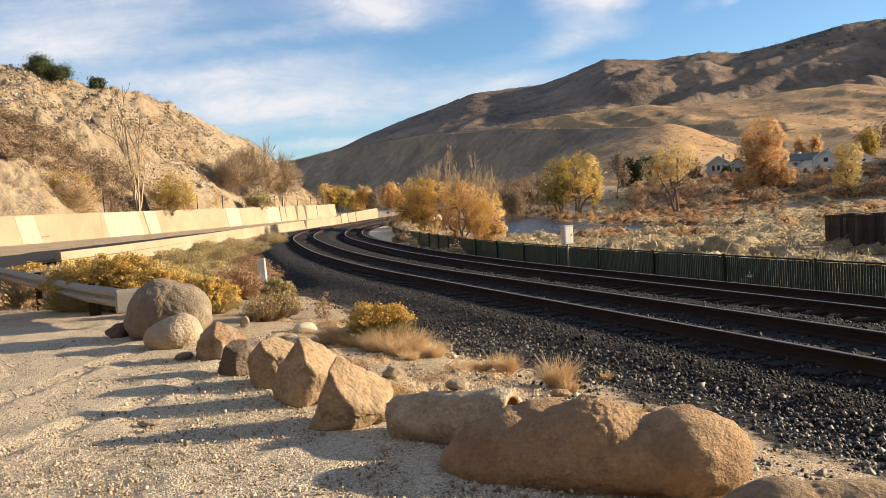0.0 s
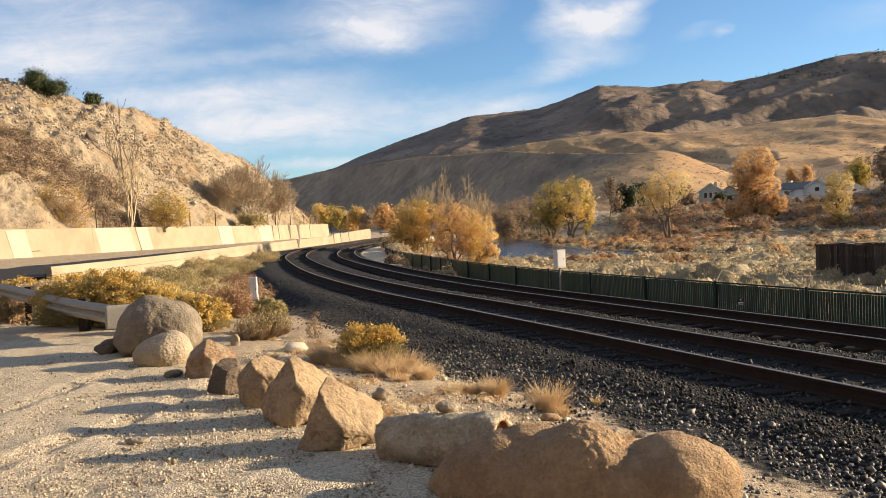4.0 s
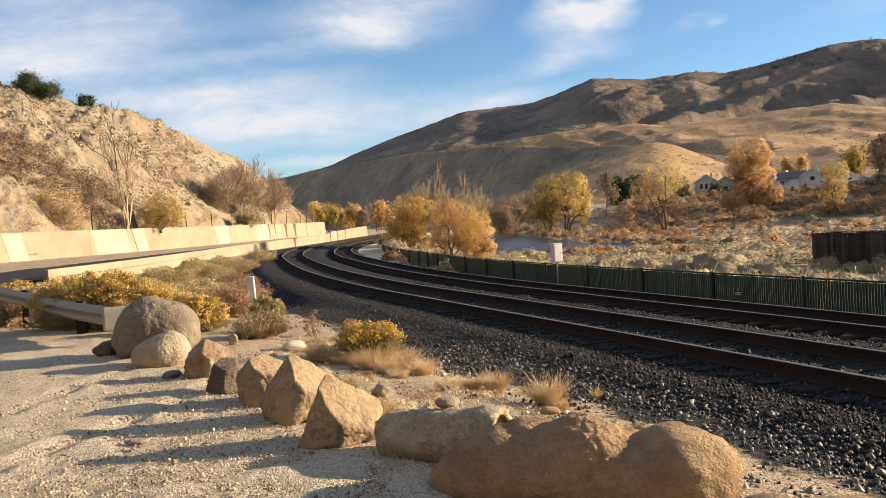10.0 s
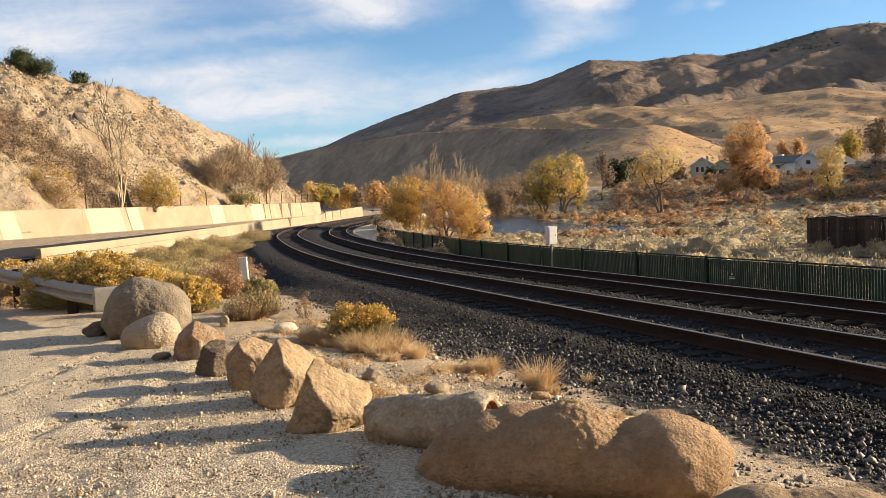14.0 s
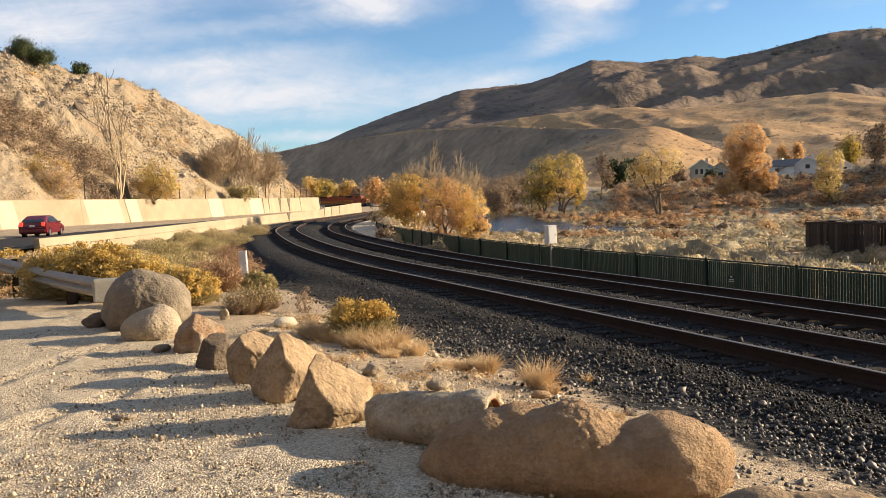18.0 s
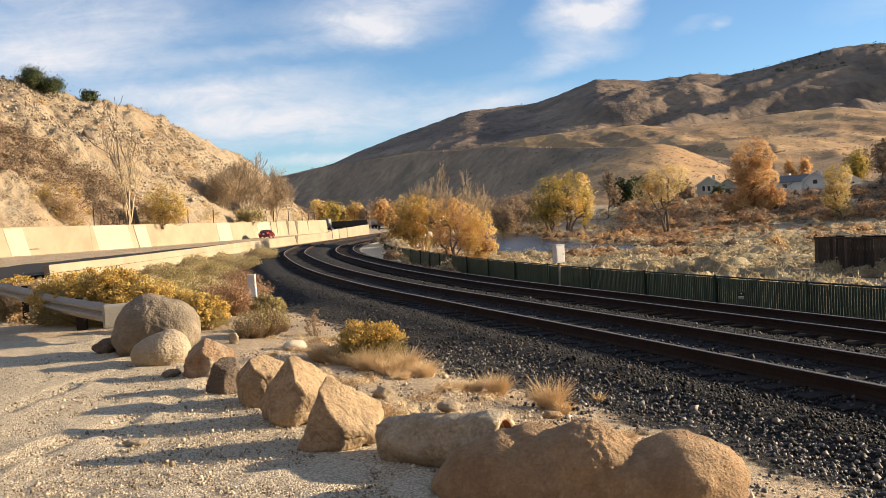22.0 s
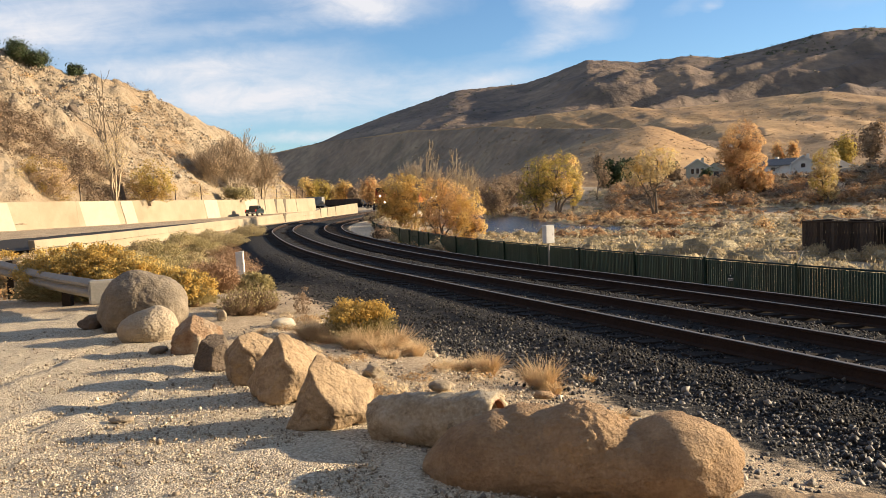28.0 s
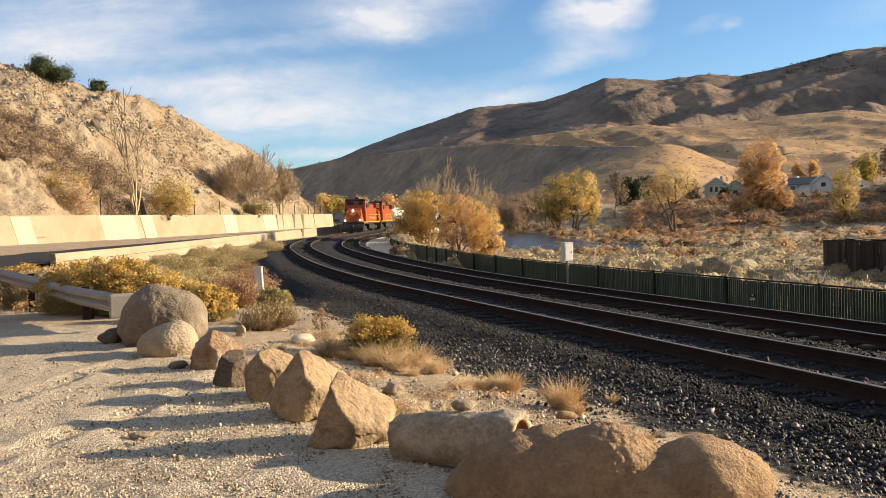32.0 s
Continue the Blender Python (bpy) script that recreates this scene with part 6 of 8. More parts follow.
# Mostly hidden bank trees, added so that their shade falls on the far track.
for i, (q, h) in enumerate((((17, 196), 9), ((22, 214), 10), ((28, 232), 10), ((27, 250), 11), ((24, 268), 11), ((19, 284), 12), ((10, 298), 11), ((-2, 309), 10), ((33, 240), 10), ((30, 205), 8))):
    tree(q[0], q[1], h, 220 + i, "brown leafless tree on the river bank", M_brushy, 4200, 4, 0.55, 2, 0.3, 0.2, crown=0.8, scatter=0.8, group="river bank trees")
# trees on and below the cut slope
tree(-38.82, 109.31, 17.5, 160, "tall bare tree with a leaning slender trunk", None, 0, 1, 0.42, 3, 0.2, 0.34, crown=0.6, z=2.74, bark=M_bark, group="slope trees", kids=2, first=0.55, dirs=((-0.16, 0, 1),))
tree(-39.25, 107.03, 10.0, 161, "bare multi-stemmed tree above the wall", M_pale, 500, 5, 0.35, 2, 0.14, 0.34, crown=0.5, z=2.79, bark=M_twig, group="slope trees", kids=2, first=0.5)
crown_tree(-36.0, 110.2, 2.3, "olive and gold leaved shrub tree above the wall", M_ochre, ((0.5, 0, 3.4, 2.6, 2.2, 2.5), (-0.9, 0, 2.2, 1.9, 1.8, 1.9), (1.9, 0, 2.0, 1.6, 1.6, 1.7)), 9000, 0.13, 162, 0.1, gaps=0.0, group="slope trees", other=M_olive, share=0.45)
crown_tree(-44.3, 98.4, 2.6, "wide pale golden shrub at the foot of the slope", M_fawn, ((-0.1, 0, 3.3, 3.0, 2.6, 2.7), (-1.7, 0, 2.4, 2.0, 2.0, 2.0), (1.8, 0, 2.4, 2.0, 1.9, 2.0)), 14000, 0.12, 163, 0.1, gaps=0.02, group="slope trees", other=M_ochre, share=0.5)
tree(-34.34, 154.22, 13.5, 164, "dense leafless grey-tan tree cluster above the wall", M_fawn, 9000, 6, 0.6, 3, 0.11, 0.2, crown=0.8, z=2.49, bark=M_tanbark, group="slope trees")
tree(-37.40, 150.64, 12.0, 165, "dense leafless grey-tan tree cluster above the wall", M_fawn, 8000, 5, 0.6, 3, 0.11, 0.18, crown=0.85, z=2.65, bark=M_tanbark, group="slope trees")
tree(-31.0, 163.03, 12.0, 166, "dense leafless grey-tan tree cluster above the wall", M_fawn, 8000, 5, 0.6, 3, 0.11, 0.18, crown=0.75, z=2.23, bark=M_tanbark, group="slope trees")
tree(-32.11, 146.52, 2.6, 167, "low green bush above the wall", M_rstem, 2200, 4, 0.7, 2, 0.22, 0.08, crown=1.6, z=2.61, group="slope trees")
tree(-63.98, 135.67, 4.0, 168, "dark green pine on the crest of the slope", M_green, 6500, 2, 0.7, 3, 0.16, 0.15, crown=0.9, z=25.69, scatter=0.5, group="pines")
tree(-62.00, 136.59, 3.2, 169, "dark green pine on the crest of the slope", M_green, 5000, 2, 0.7, 3, 0.16, 0.15, crown=0.9, z=25.15, scatter=0.5, group="pines")
tree(-59.80, 148.41, 2.2, 170, "small green juniper on the crest of the slope", M_green, 1500, 2, 0.7, 2, 0.22, 0.1, crown=0.8, z=25.53, group="pines")
# trees far up the valley
for i, (q, h, lm) in enumerate(((( -47.04, 296.29 ), 9, M_brushy), (( -44.30, 327.01 ), 13, M_gold), (( -40.32, 327.53 ), 12, M_olive), (( -36.52, 338.03 ), 10, M_pale), (( -30.78, 333.58 ), 11, M_gold), (( -26.49, 328.94 ), 9, M_brushy),
                                (( -16.18, 249.48 ), 9.5, M_orange), (( -13.28, 249.65 ), 8, M_orange), (( -45.12, 306.70 ), 8, M_brushy), (( -34.03, 343.32 ), 9, M_brushy))):
    tree(q[0], q[1], h, 180 + i, "distant autumn tree up the valley", lm, 2200, 3, 0.5, 2, 0.5, 0.2, crown=0.7, scatter=0.7, z=-0.8, group="valley trees")


# ---- scrub on the river flats ----
SHOULDER = [(-6.34, 100.92, 1.21), (-5.12, 91.21, 1.12), (-3.4, 73.69, 0.95), (-1.75, 52.9, 0.75), (-1.06, 49.07, 0.72), (-0.43, 45.72, 0.68), (0.03, 42.89, 0.66), (0.45, 41.37, 0.64), (0.84, 39.49, 0.63), (-2.64, 67.03, 0.89)]
def flats():
    rng = np.random.default_rng(7)
    n = 9000
    r = np.where(rng.random(n) < 0.55, np.exp(rng.uniform(np.log(17), np.log(120), n)), rng.uniform(55, 235, n))
    a = np.radians(rng.uniform(-3, 47, n))
    x, y = r * np.sin(a), r * np.cos(a)
    d, rd = side_of_track(x, y), river_distance(x, y)
    rd = rd + 7.5 * smooth01(22, 36, x)
    ok = (d > 8.2) & (rd > 9.8) & ~((x > 23) & (x < 38) & (y > 42) & (y < 58)) & ~((x > 21) & (x < 31) & (y > 38) & (y < 50) & (rng.random(n) < 0.6))
    ok &= ~((x < 22) & (y > 96) & (y < 120))
    x, y, r = x[ok], y[ok], r[ok]
    f = np.array([fbm(p * 0.035 + 3, q * 0.05, 4.0) for p, q in zip(x, y)])
    g = np.array([fbm(p * 0.02 - 8, q * 0.02, 9.0) for p, q in zip(x, y)])
    size = 0.34 + rng.gamma(2.0, 0.16, len(x)) + 0.0012 * r
    rows = np.column_stack([x, y, size, size * rng.uniform(0.6, 1.0, len(x))])
    rust = (f + 0.22 * np.exp(-((r - 80) / 9) ** 2) + 0.34 * np.exp(-((r - 148) / 22) ** 2) > 0.27) & (r > 58)
    pale = ~rust & (g > 0.05)
    straw = ~rust & ~pale & (rng.random(len(x)) < 0.26)
    rest = ~(rust | pale | straw)
    rr = rows[rust].copy()
    rr[:, 2:] *= np.array([1.35, 1.3])
    near = r < 62
    nr = near[rust]
    for nm, rw, nw, mm, lf, lb, sd in (("willow_thicket", rr, nr, M_mnd_rust, M_rust, "rust-orange leafless willow thickets on the flats", 11),
                                       ("sage_scrub", rows[rest], near[rest], M_mnd_sage, M_sage, "grey-green sagebrush scattered over the flats", 12),
                                       ("pale_scrub", rows[pale], near[pale], M_mnd_pale, M_scrub, "pale grey rabbitbrush on the flats", 13),
                                       ("dry_grass", rows[straw], near[straw], M_mnd_straw, M_straw, "dry golden grass clumps on the flats", 14)):
        close = nw & (np.hypot(rw[:, 0], rw[:, 1]) < 38)
        if close.any():
            mounds(nm, rw[close], mm, lf, lb, sd + 50, True, cards=230, size=0.038)
        if (nw & ~close).any():
            mounds(nm, rw[nw & ~close], mm, lf, lb, sd, True, cards=80, size=0.058)
        if (~nw).any():
            mounds(nm, rw[~nw], mm, lf, lb, sd + 100, cards=36, size=0.10)
    # taller brush along both banks and below the houses
    k = rng.integers(20, 125, 420)
    nn = normals_of(RIVER)
    side = np.where(rng.random(420) < 0.5, -1, 1) * rng.uniform(9.5, 15, 420)
    bx, by = RIVER[k, 0] + nn[k, 0] * side, RIVER[k, 1] + nn[k, 1] * side
    keep = side_of_track(bx, by) > 12
    b = np.column_stack([bx, by, rng.uniform(0.6, 1.3, 420), rng.uniform(0.8, 1.9, 420)])[keep]
    b = b[~((b[:, 1] < 150) & (b[:, 0] < 16) | (b[:, 1] < 116) & (b[:, 0] < 30))]
    mounds("bank_brush", b[::2], M_mnd_brown, M_brushy, "brown brush along the river bank", 15, cards=190, size=0.085)
    mounds("bank_willow", b[1::2], M_mnd_rust, M_orange, "orange willow brush along the river bank", 16, cards=190, size=0.085)
    n = 700
    r = rng.uniform(160, 214, n)
    a = np.radians(rng.uniform(13, 46, n))
    s2 = rng.uniform(0.9, 2.2, n)
    h = np.column_stack([r * np.sin(a), r * np.cos(a), s2, s2 * rng.uniform(0.8, 1.3, n)])
    mounds("dark_brush", h[:430], M_mnd_brown, M_brushy, "dark brown brush below the houses", 17, cards=170, size=0.11)
    mounds("rust_brush", h[430:], M_mnd_rust, M_rust, "rust-coloured brush below the houses", 18, cards=170, size=0.11)
    # bushes crowding the shed and the back of the fence
    q = [(25.2 + 5.4 * u - 0.8 + rng.normal() * 0.4, 53.6 - 8.9 * u - 0.9 + rng.normal() * 0.5, rng.uniform(0.4, 0.8), rng.uniform(0.5, 1.0)) for u in rng.random(26)]
    q += [(31.2 + 2.4 * u, 44.9 + 0.9 * u - rng.uniform(0, 0.7), rng.uniform(0.4, 0.7), rng.uniform(0.5, 0.9)) for u in rng.random(9)]
    mounds("shed_brush", q, M_mnd_sage, M_sage, "sagebrush crowding the walls of the shed", 26, True, cards=420, size=0.045)
    # scrub on the pale shoulder inside the curve of the railway
    q = []
    for x, y, w in SHOULDER:
        for _ in range(3):
            q.append((x + rng.normal() * w * 0.5, y + rng.normal() * w * 1.6, w * rng.uniform(0.6, 1.0), w * rng.uniform(0.7, 1.1)))
    mounds("trackside_scrub", q[::2], M_mnd_sage, M_sage, "tan scrub beside the curve of the railway", 19, True, cards=420, size=0.07)
    mounds("trackside_brush", q[1::2], M_mnd_brown, M_brushy, "brown scrub beside the curve of the railway", 23, True, cards=420, size=0.07)
    k = [(q[0] + 0.3, q[1], 0.9, 0.8) for q in SHOULDER[2:4]]
    clumps("trackside_flowers", k, M_rabbit, "faded yellow rabbitbrush beside the curve of the railway", 24, cards=700, size=0.05)
    # rough ground between road and track
    n = 260
    x, y = rng.uniform(-17, -1, n), rng.uniform(14, 75, n)
    d = side_of_track(x, y)
    ok = (d < -4.6) & (x > -16.6) & (y > 10 - x * 0.75)
    s3 = rng.uniform(0.2, 0.55, n)
    q = np.column_stack([x, y, s3, s3 * 0.8])[ok]
    clumps("verge_scrub", q[::2], M_rstem, "low grey-green scrub between road and railway", 20, cards=120, size=0.075)
    clumps("verge_grass", q[1::2], M_tawny, "low dry grass between road and railway", 21, cards=120, size=0.07)
    n = 260
    x, y = rng.uniform(-2.6, 1.6, n), rng.uniform(7.0, 13, n)
    d = side_of_track(x, y)
    ok = (d < -4.1) & (x > -1.3 - (y - 7) * 0.25) & (np.array([fbm(p * 0.9, q * 0.9, 6.0) for p, q in zip(x, y)]) > -0.1)
    q = np.column_stack([x, y, rng.uniform(0.06, 0.2, n), rng.uniform(0.02, 0.09, n)])[ok]
    clumps("ground_litter", q[::2], M_straw, "low dry grass and litter among the stones", 22, cards=110, size=0.035, aspect=3.0)
    clumps("ground_litter", q[1::2], M_tawny, "low tawny dead grass among the stones", 25, cards=110, size=0.035, aspect=3.0)


flats()


# ---- loose stones ----
def scatter_stones(name, pts, sizes, material, label, seed, coarse=False):
    """Many small angular stones as one mesh."""
    rng = np.random.default_rng(seed)
    if coarse:
        base = np.array([(1, 0, 0), (-1, 0, 0), (0, 1, 0), (0, -1, 0), (0, 0, 1), (0, 0, -1)], float)
        tri = np.array([(0, 2, 4), (2, 1, 4), (1, 3, 4), (3, 0, 4), (2, 0, 5), (1, 2, 5), (3, 1, 5), (0, 3, 5)])
    else:
        base = np.array([(a, b, c) for a in (-0.62, 0.62) for b in (-0.62, 0.62) for c in (-0.62, 0.62)], float)
        quad = ((0, 1, 3, 2), (4, 6, 7, 5), (0, 4, 5, 1), (2, 3, 7, 6), (0, 2, 6, 4), (1, 5, 7, 3))
        tri = np.array([t for q in quad for t in ((q[0], q[1], q[2]), (q[0], q[2], q[3]))])
    n, k = len(pts), len(base)
    rot = rng.normal(size=(n, 4))
    rot /= np.linalg.norm(rot, axis=1)[:, None]
    w, x, y, z = rot.T
    R = np.stack([1 - 2 * (y * y + z * z), 2 * (x * y - z * w), 2 * (x * z + y * w), 2 * (x * y + z * w), 1 - 2 * (x * x + z * z), 2 * (y * z - x * w),
                  2 * (x * z - y * w), 2 * (y * z + x * w), 1 - 2 * (x * x + y * y)], axis=1).reshape(n, 3, 3)
    shp = base[None] * (1 + rng.uniform(-0.32, 0.32, (n, k, 1))) * rng.uniform(0.38, 1.1, (n, 1, 3))
    v = np.einsum("nij,nkj->nki", R, shp) * (np.asarray(sizes)[:, None, None] * 0.5) + np.asarray(pts)[:, None, :]
    me = bpy.data.meshes.new(name)
    me.vertices.add(n * k)
    me.vertices.foreach_set("co", v.astype(np.float32).ravel())
    idx = (tri[None] + (np.arange(n) * k)[:, None, None]).astype(np.int32).ravel()
    m = n * len(tri)
    me.loops.add(3 * m)
    me.loops.foreach_set("vertex_index", idx)
    me.polygons.add(m)
    me.polygons.foreach_set("loop_start", np.arange(0, 3 * m, 3, dtype=np.int32))
    me.polygons.foreach_set("loop_total", np.full(m, 3, dtype=np.int32))
    me.materials.append(material)
    me.update()
    me.validate()
    return tagged(new(name, me), label, "stones", kind="stuff")


M_pebble = mat("lot_pebbles", [(0.22, 0.17, 0.115), (0.42, 0.34, 0.235), (0.64, 0.545, 0.40)], scale=5, fine=50, mix=0.4, bump=0.2, per_island=0.6, rough=0.9)
M_rubble = mat("mixed_rubble", [(0.14, 0.12, 0.10), (0.34, 0.28, 0.21), (0.62, 0.54, 0.42)], scale=5, fine=50, mix=0.4, bump=0.2, per_island=0.7, rough=0.85)
M_tstone = mat("dark_track_stones", [(0.008, 0.007, 0.006), (0.013, 0.0115, 0.010), (0.026, 0.023, 0.02), (0.10, 0.09, 0.075)], scale=5, fine=50, mix=0.4, bump=0.2, per_island=0.5, rough=0.7, spec=0.25)
M_bstone = mat("basalt_stones", [(0.017, 0.015, 0.013), (0.032, 0.028, 0.0245), (0.07, 0.062, 0.053), (0.24, 0.215, 0.18)], scale=5, fine=50, mix=0.4, bump=0.2, per_island=0.5, rough=0.62, spec=0.35)


def loose_stones():
    rng = np.random.default_rng(3)
    n = 60000
    a = np.radians(rng.uniform(-34, 31, n))
    r = np.exp(rng.uniform(np.log(3.2), np.log(12.5), n))
    x, y = r * np.sin(a), r * np.cos(a)
    d = side_of_track(x, y)
    lot = d < -4.2
    s = rng.gamma(2.0, 0.0052, n) + 0.006
    z = height(x, y)
    p = np.column_stack([x, y, z + s * 0.12])
    scatter_stones("gravel", p[lot], s[lot], M_pebble, "pale gravel strewn over the lot", 1, True)
    n = 15000
    x, y = rng.uniform(-2.6, 3.0, n), rng.uniform(4.0, 13, n)
    d = side_of_track(x, y)
    ok = (d < -3.7) & (x > -0.6 - (y - 6) * 0.42)
    s = rng.gamma(2.0, 0.0075, n) + 0.008
    p = np.column_stack([x, y, height(x, y) + s * 0.2])
    scatter_stones("rubble", p[ok][::2], s[ok][::2], M_pebble, "pale stones strewn between boulders and ballast", 6, True)
    scatter_stones("rubble", p[ok][1::2], s[ok][1::2], M_rubble, "grey and tan stones strewn between boulders and ballast", 7, True)
    n = 64000
    a = np.radians(rng.uniform(-14, 34, n))
    r = np.exp(rng.uniform(np.log(4.0), np.log(34), n))
    x, y = r * np.sin(a), r * np.cos(a)
    d = side_of_track(x, y)
    edge = -3.1 - 0.75 * smooth01(8, 11, y) + np.array([fbm(p * 0.9, q * 0.9, 3.3) for p, q in zip(x, y)]) * 0.5
    ok = ((d > edge) | (rng.random(n) < 0.62 * smooth01(-1.5, 0.2, d - edge)) & (d > edge - 1.6)) & (d < 5.9)
    for c in (-0.7525, 0.7525, 3.2475, 4.7525):
        ok &= np.abs(d - c) > 0.1
    s = rng.gamma(2.6, 0.0085, n) + 0.016
    z = height(x, y)
    p = np.column_stack([x, y, z + s * 0.2])
    # From the bank's top inward, and past 13 m, stones take the darker colours.
    darker = (d[ok] > -2.3) | (r[ok] > 13)
    scatter_stones("ballast", p[ok][~darker], s[ok][~darker], M_bstone, "grey crushed basalt ballast on the near bank", 2)
    scatter_stones("ballast", p[ok][darker], s[ok][darker], M_tstone, "dark ballast round the ties and farther off", 4, True)


loose_stones()


def mesh_points(ob, n, rng, lo=0.0, hi=1e9, test=None):
    """Random places on a mesh between two heights."""
    me = ob.data
    co = np.empty(len(me.vertices) * 3, np.float32)
    me.vertices.foreach_get("co", co)
    co = co.reshape(-1, 3)
    ok = (co[:, 2] > lo) & (co[:, 2] < hi)
    if test is not None:
        ok &= test(co)
    pick = co[ok]
    j = rng.integers(0, len(pick), n)
    return pick[j] + rng.normal(size=(n, 3)) * np.array([0.35, 0.35, 0.05])


def slope_cover():
    rng = np.random.default_rng(12)
    cut = bpy.data.objects["cut_slope"]
    front = lambda c: (np.degrees(np.arctan2(c[:, 0], c[:, 1])) > -31) & (np.hypot(c[:, 0], c[:, 1]) < 225)

    def sandy(c):
        """How far a place lies below the line where rubble gives way to brush and sand."""
        az = np.degrees(np.arctan2(c[:, 0], c[:, 1]))
        el = np.degrees(np.arctan2(c[:, 2] - 1.6, np.hypot(c[:, 0], c[:, 1])))
        line = np.interp(az, [-28.5, -25, -22.5, -19, -16], [7.4, 5.9, 4.1, 1.4, -0.6])
        return line + 0.9 * np.array([fbm(q[0] * 0.06, q[1] * 0.06, q[2] * 0.1) for q in c]) - el

    p = mesh_points(cut, 56000, rng, 5.5, 60, front)
    keep = np.array([fbm(q[0] * 0.05, q[1] * 0.05, q[2] * 0.08) > -0.12 for q in p])
    sand = sandy(p)
    p = p[keep & (sand[:len(p)] < 0)]
    m = mat("slope_rubble", [(0.20, 0.16, 0.115), (0.32, 0.265, 0.195), (0.46, 0.395, 0.305)], scale=0.3, fine=4, mix=0.4, bump=0.4, bump_scale=5, per_island=0.45)
    scatter_stones("rubble", p, rng.gamma(1.6, 0.11, len(p)) + 0.07, m, "pale broken rock strewn over the cut slope", 5, True)
    def brush(n, lo, hi, size, material, label, seed, th, z3):
        q = mesh_points(cut, n * 3, rng, lo, hi, front)
        k = np.array([fbm(v[0] * 0.04 + z3, v[1] * 0.04, v[2] * 0.06) > th for v in q])
        q = q[k][:n]
        rows = np.column_stack([q[:, :2], rng.uniform(0.5, 1.0, len(q)) * size, rng.uniform(0.4, 0.9, len(q)) * size])
        zz = q[:, 2] - 0.15
        clumps("slope_brush", rows, material, label, seed, cards=90, size=0.09, z_of=lambda sp: zz)
    q = mesh_points(cut, 9000, rng, 1.5, 26, front)
    v = sandy(q)
    q = q[(v > -0.6) & (v < 2.4)][:900]
    rows = np.column_stack([q[:, :2], rng.uniform(0.5, 1.0, len(q)) * 1.8, rng.uniform(0.4, 0.9, len(q)) * 1.5])
    zq = q[:, 2] - 0.15
    clumps("slope_brush", rows[::2], M_brushy, "dense brown brush across the cut slope", 41, cards=110, size=0.09, z_of=lambda sp: zq[::2])
    clumps("slope_brush", rows[1::2], M_umber, "dense dark brown brush across the cut slope", 42, cards=110, size=0.09, z_of=lambda sp: zq[1::2])
    brush(300, 2.0, 26, 1.3, M_brushy, "dark brown brush on the cut slope", 31, 0.10, 3.0)
    brush(120, 1.5, 24, 1.2, M_orange, "tan dry brush on the cut slope", 32, 0.08, 11.0)
    brush(90, 1.2, 7, 1.2, M_pale, "golden brush at the foot of the slope", 33, 0.05, 19.0)
    # dotted shrubs on the far hills
    for nm, cnt, size, mt in (("knoll", 1500, 1.0, M_brushy), ("golden_slope", 1300, 1.9, M_brushy), ("hill", 900, 2.2, M_brushy), ("mountain", 900, 5.5, M_green)):
        ob = bpy.data.objects[nm]
        q = mesh_points(ob, cnt, rng, 4 if nm != "mountain" else 120, 1e9)
        rows = np.column_stack([q[:, :2], rng.uniform(0.5, 1.1, len(q)) * size, rng.uniform(0.4, 0.8, len(q)) * size])
        zz = q[:, 2] - 0.2
        clumps("hill_shrubs", rows, mt, "scattered dark shrubs on the hills", 34, cards=12, size=0.36, z_of=lambda sp: zz)


def crest_trees():
    """Dark junipers thick along the far crest."""
    rng = np.random.default_rng(44)
    high = lambda c: (np.degrees(np.arctan2(c[:, 0], c[:, 1])) > 13) & (np.hypot(c[:, 0], c[:, 1]) > 2120) & (np.hypot(c[:, 0], c[:, 1]) < 2340)
    q = mesh_points(bpy.data.objects["mountain"], 900, rng, 200, 1e9, high)
    az = np.degrees(np.arctan2(q[:, 0], q[:, 1]))
    q = q[np.array([fbm(a * 0.35, 0.0, 2.0) for a in az]) + 0.06 * (az - 24) > -0.15]
    q[:, :2] += rng.normal(size=(len(q), 2)) * 9
    rows = np.column_stack([q[:, :2], rng.uniform(3, 6.5, len(q)), rng.uniform(4, 9, len(q))])
    zz = q[:, 2] - 2.0
    clumps("crest_junipers", rows, M_green, "dark junipers along the far crest", 45, cards=16, size=0.42, z_of=lambda sp: zz)


slope_cover()
crest_trees()
outcrop = put_stone(crag_mesh("outcrop", (2.6, 2.2, 2.3), [(0.5, -0.5, 0.7, 0.7), (-0.6, -0.7, 0.3, 0.7), (0.1, -0.98, 0.1, 0.75), (0.9, 0.1, 0.3, 0.8), (-0.9, 0.2, 0.3, 0.8), (0, 0, -1, 0.8)], 53, M_rock_dark, sub=4), -52.3, 127.6, 15.9, 20, "dark rock outcrop in the pale rubble of the slope")
outcrop.name, outcrop["category"], outcrop["group"] = "outcrop", "rock", "slope rocks"


# ---- details of the wall ----
M_patch = mat("pale_repaint", [(0.38, 0.33, 0.24), (0.46, 0.40, 0.30)], scale=0.8, fine=9, mix=0.4, bump=0.15)
M_streak = mat("dark_streak", [(0.05, 0.04, 0.03), (0.11, 0.09, 0.065), (0.2, 0.165, 0.12)], scale=2, fine=12, mix=0.5, bump=0.1)
M_ironpost = mat("dark_iron", [(0.03, 0.022, 0.018), (0.06, 0.045, 0.035)], scale=5, fine=30, rough=0.8)


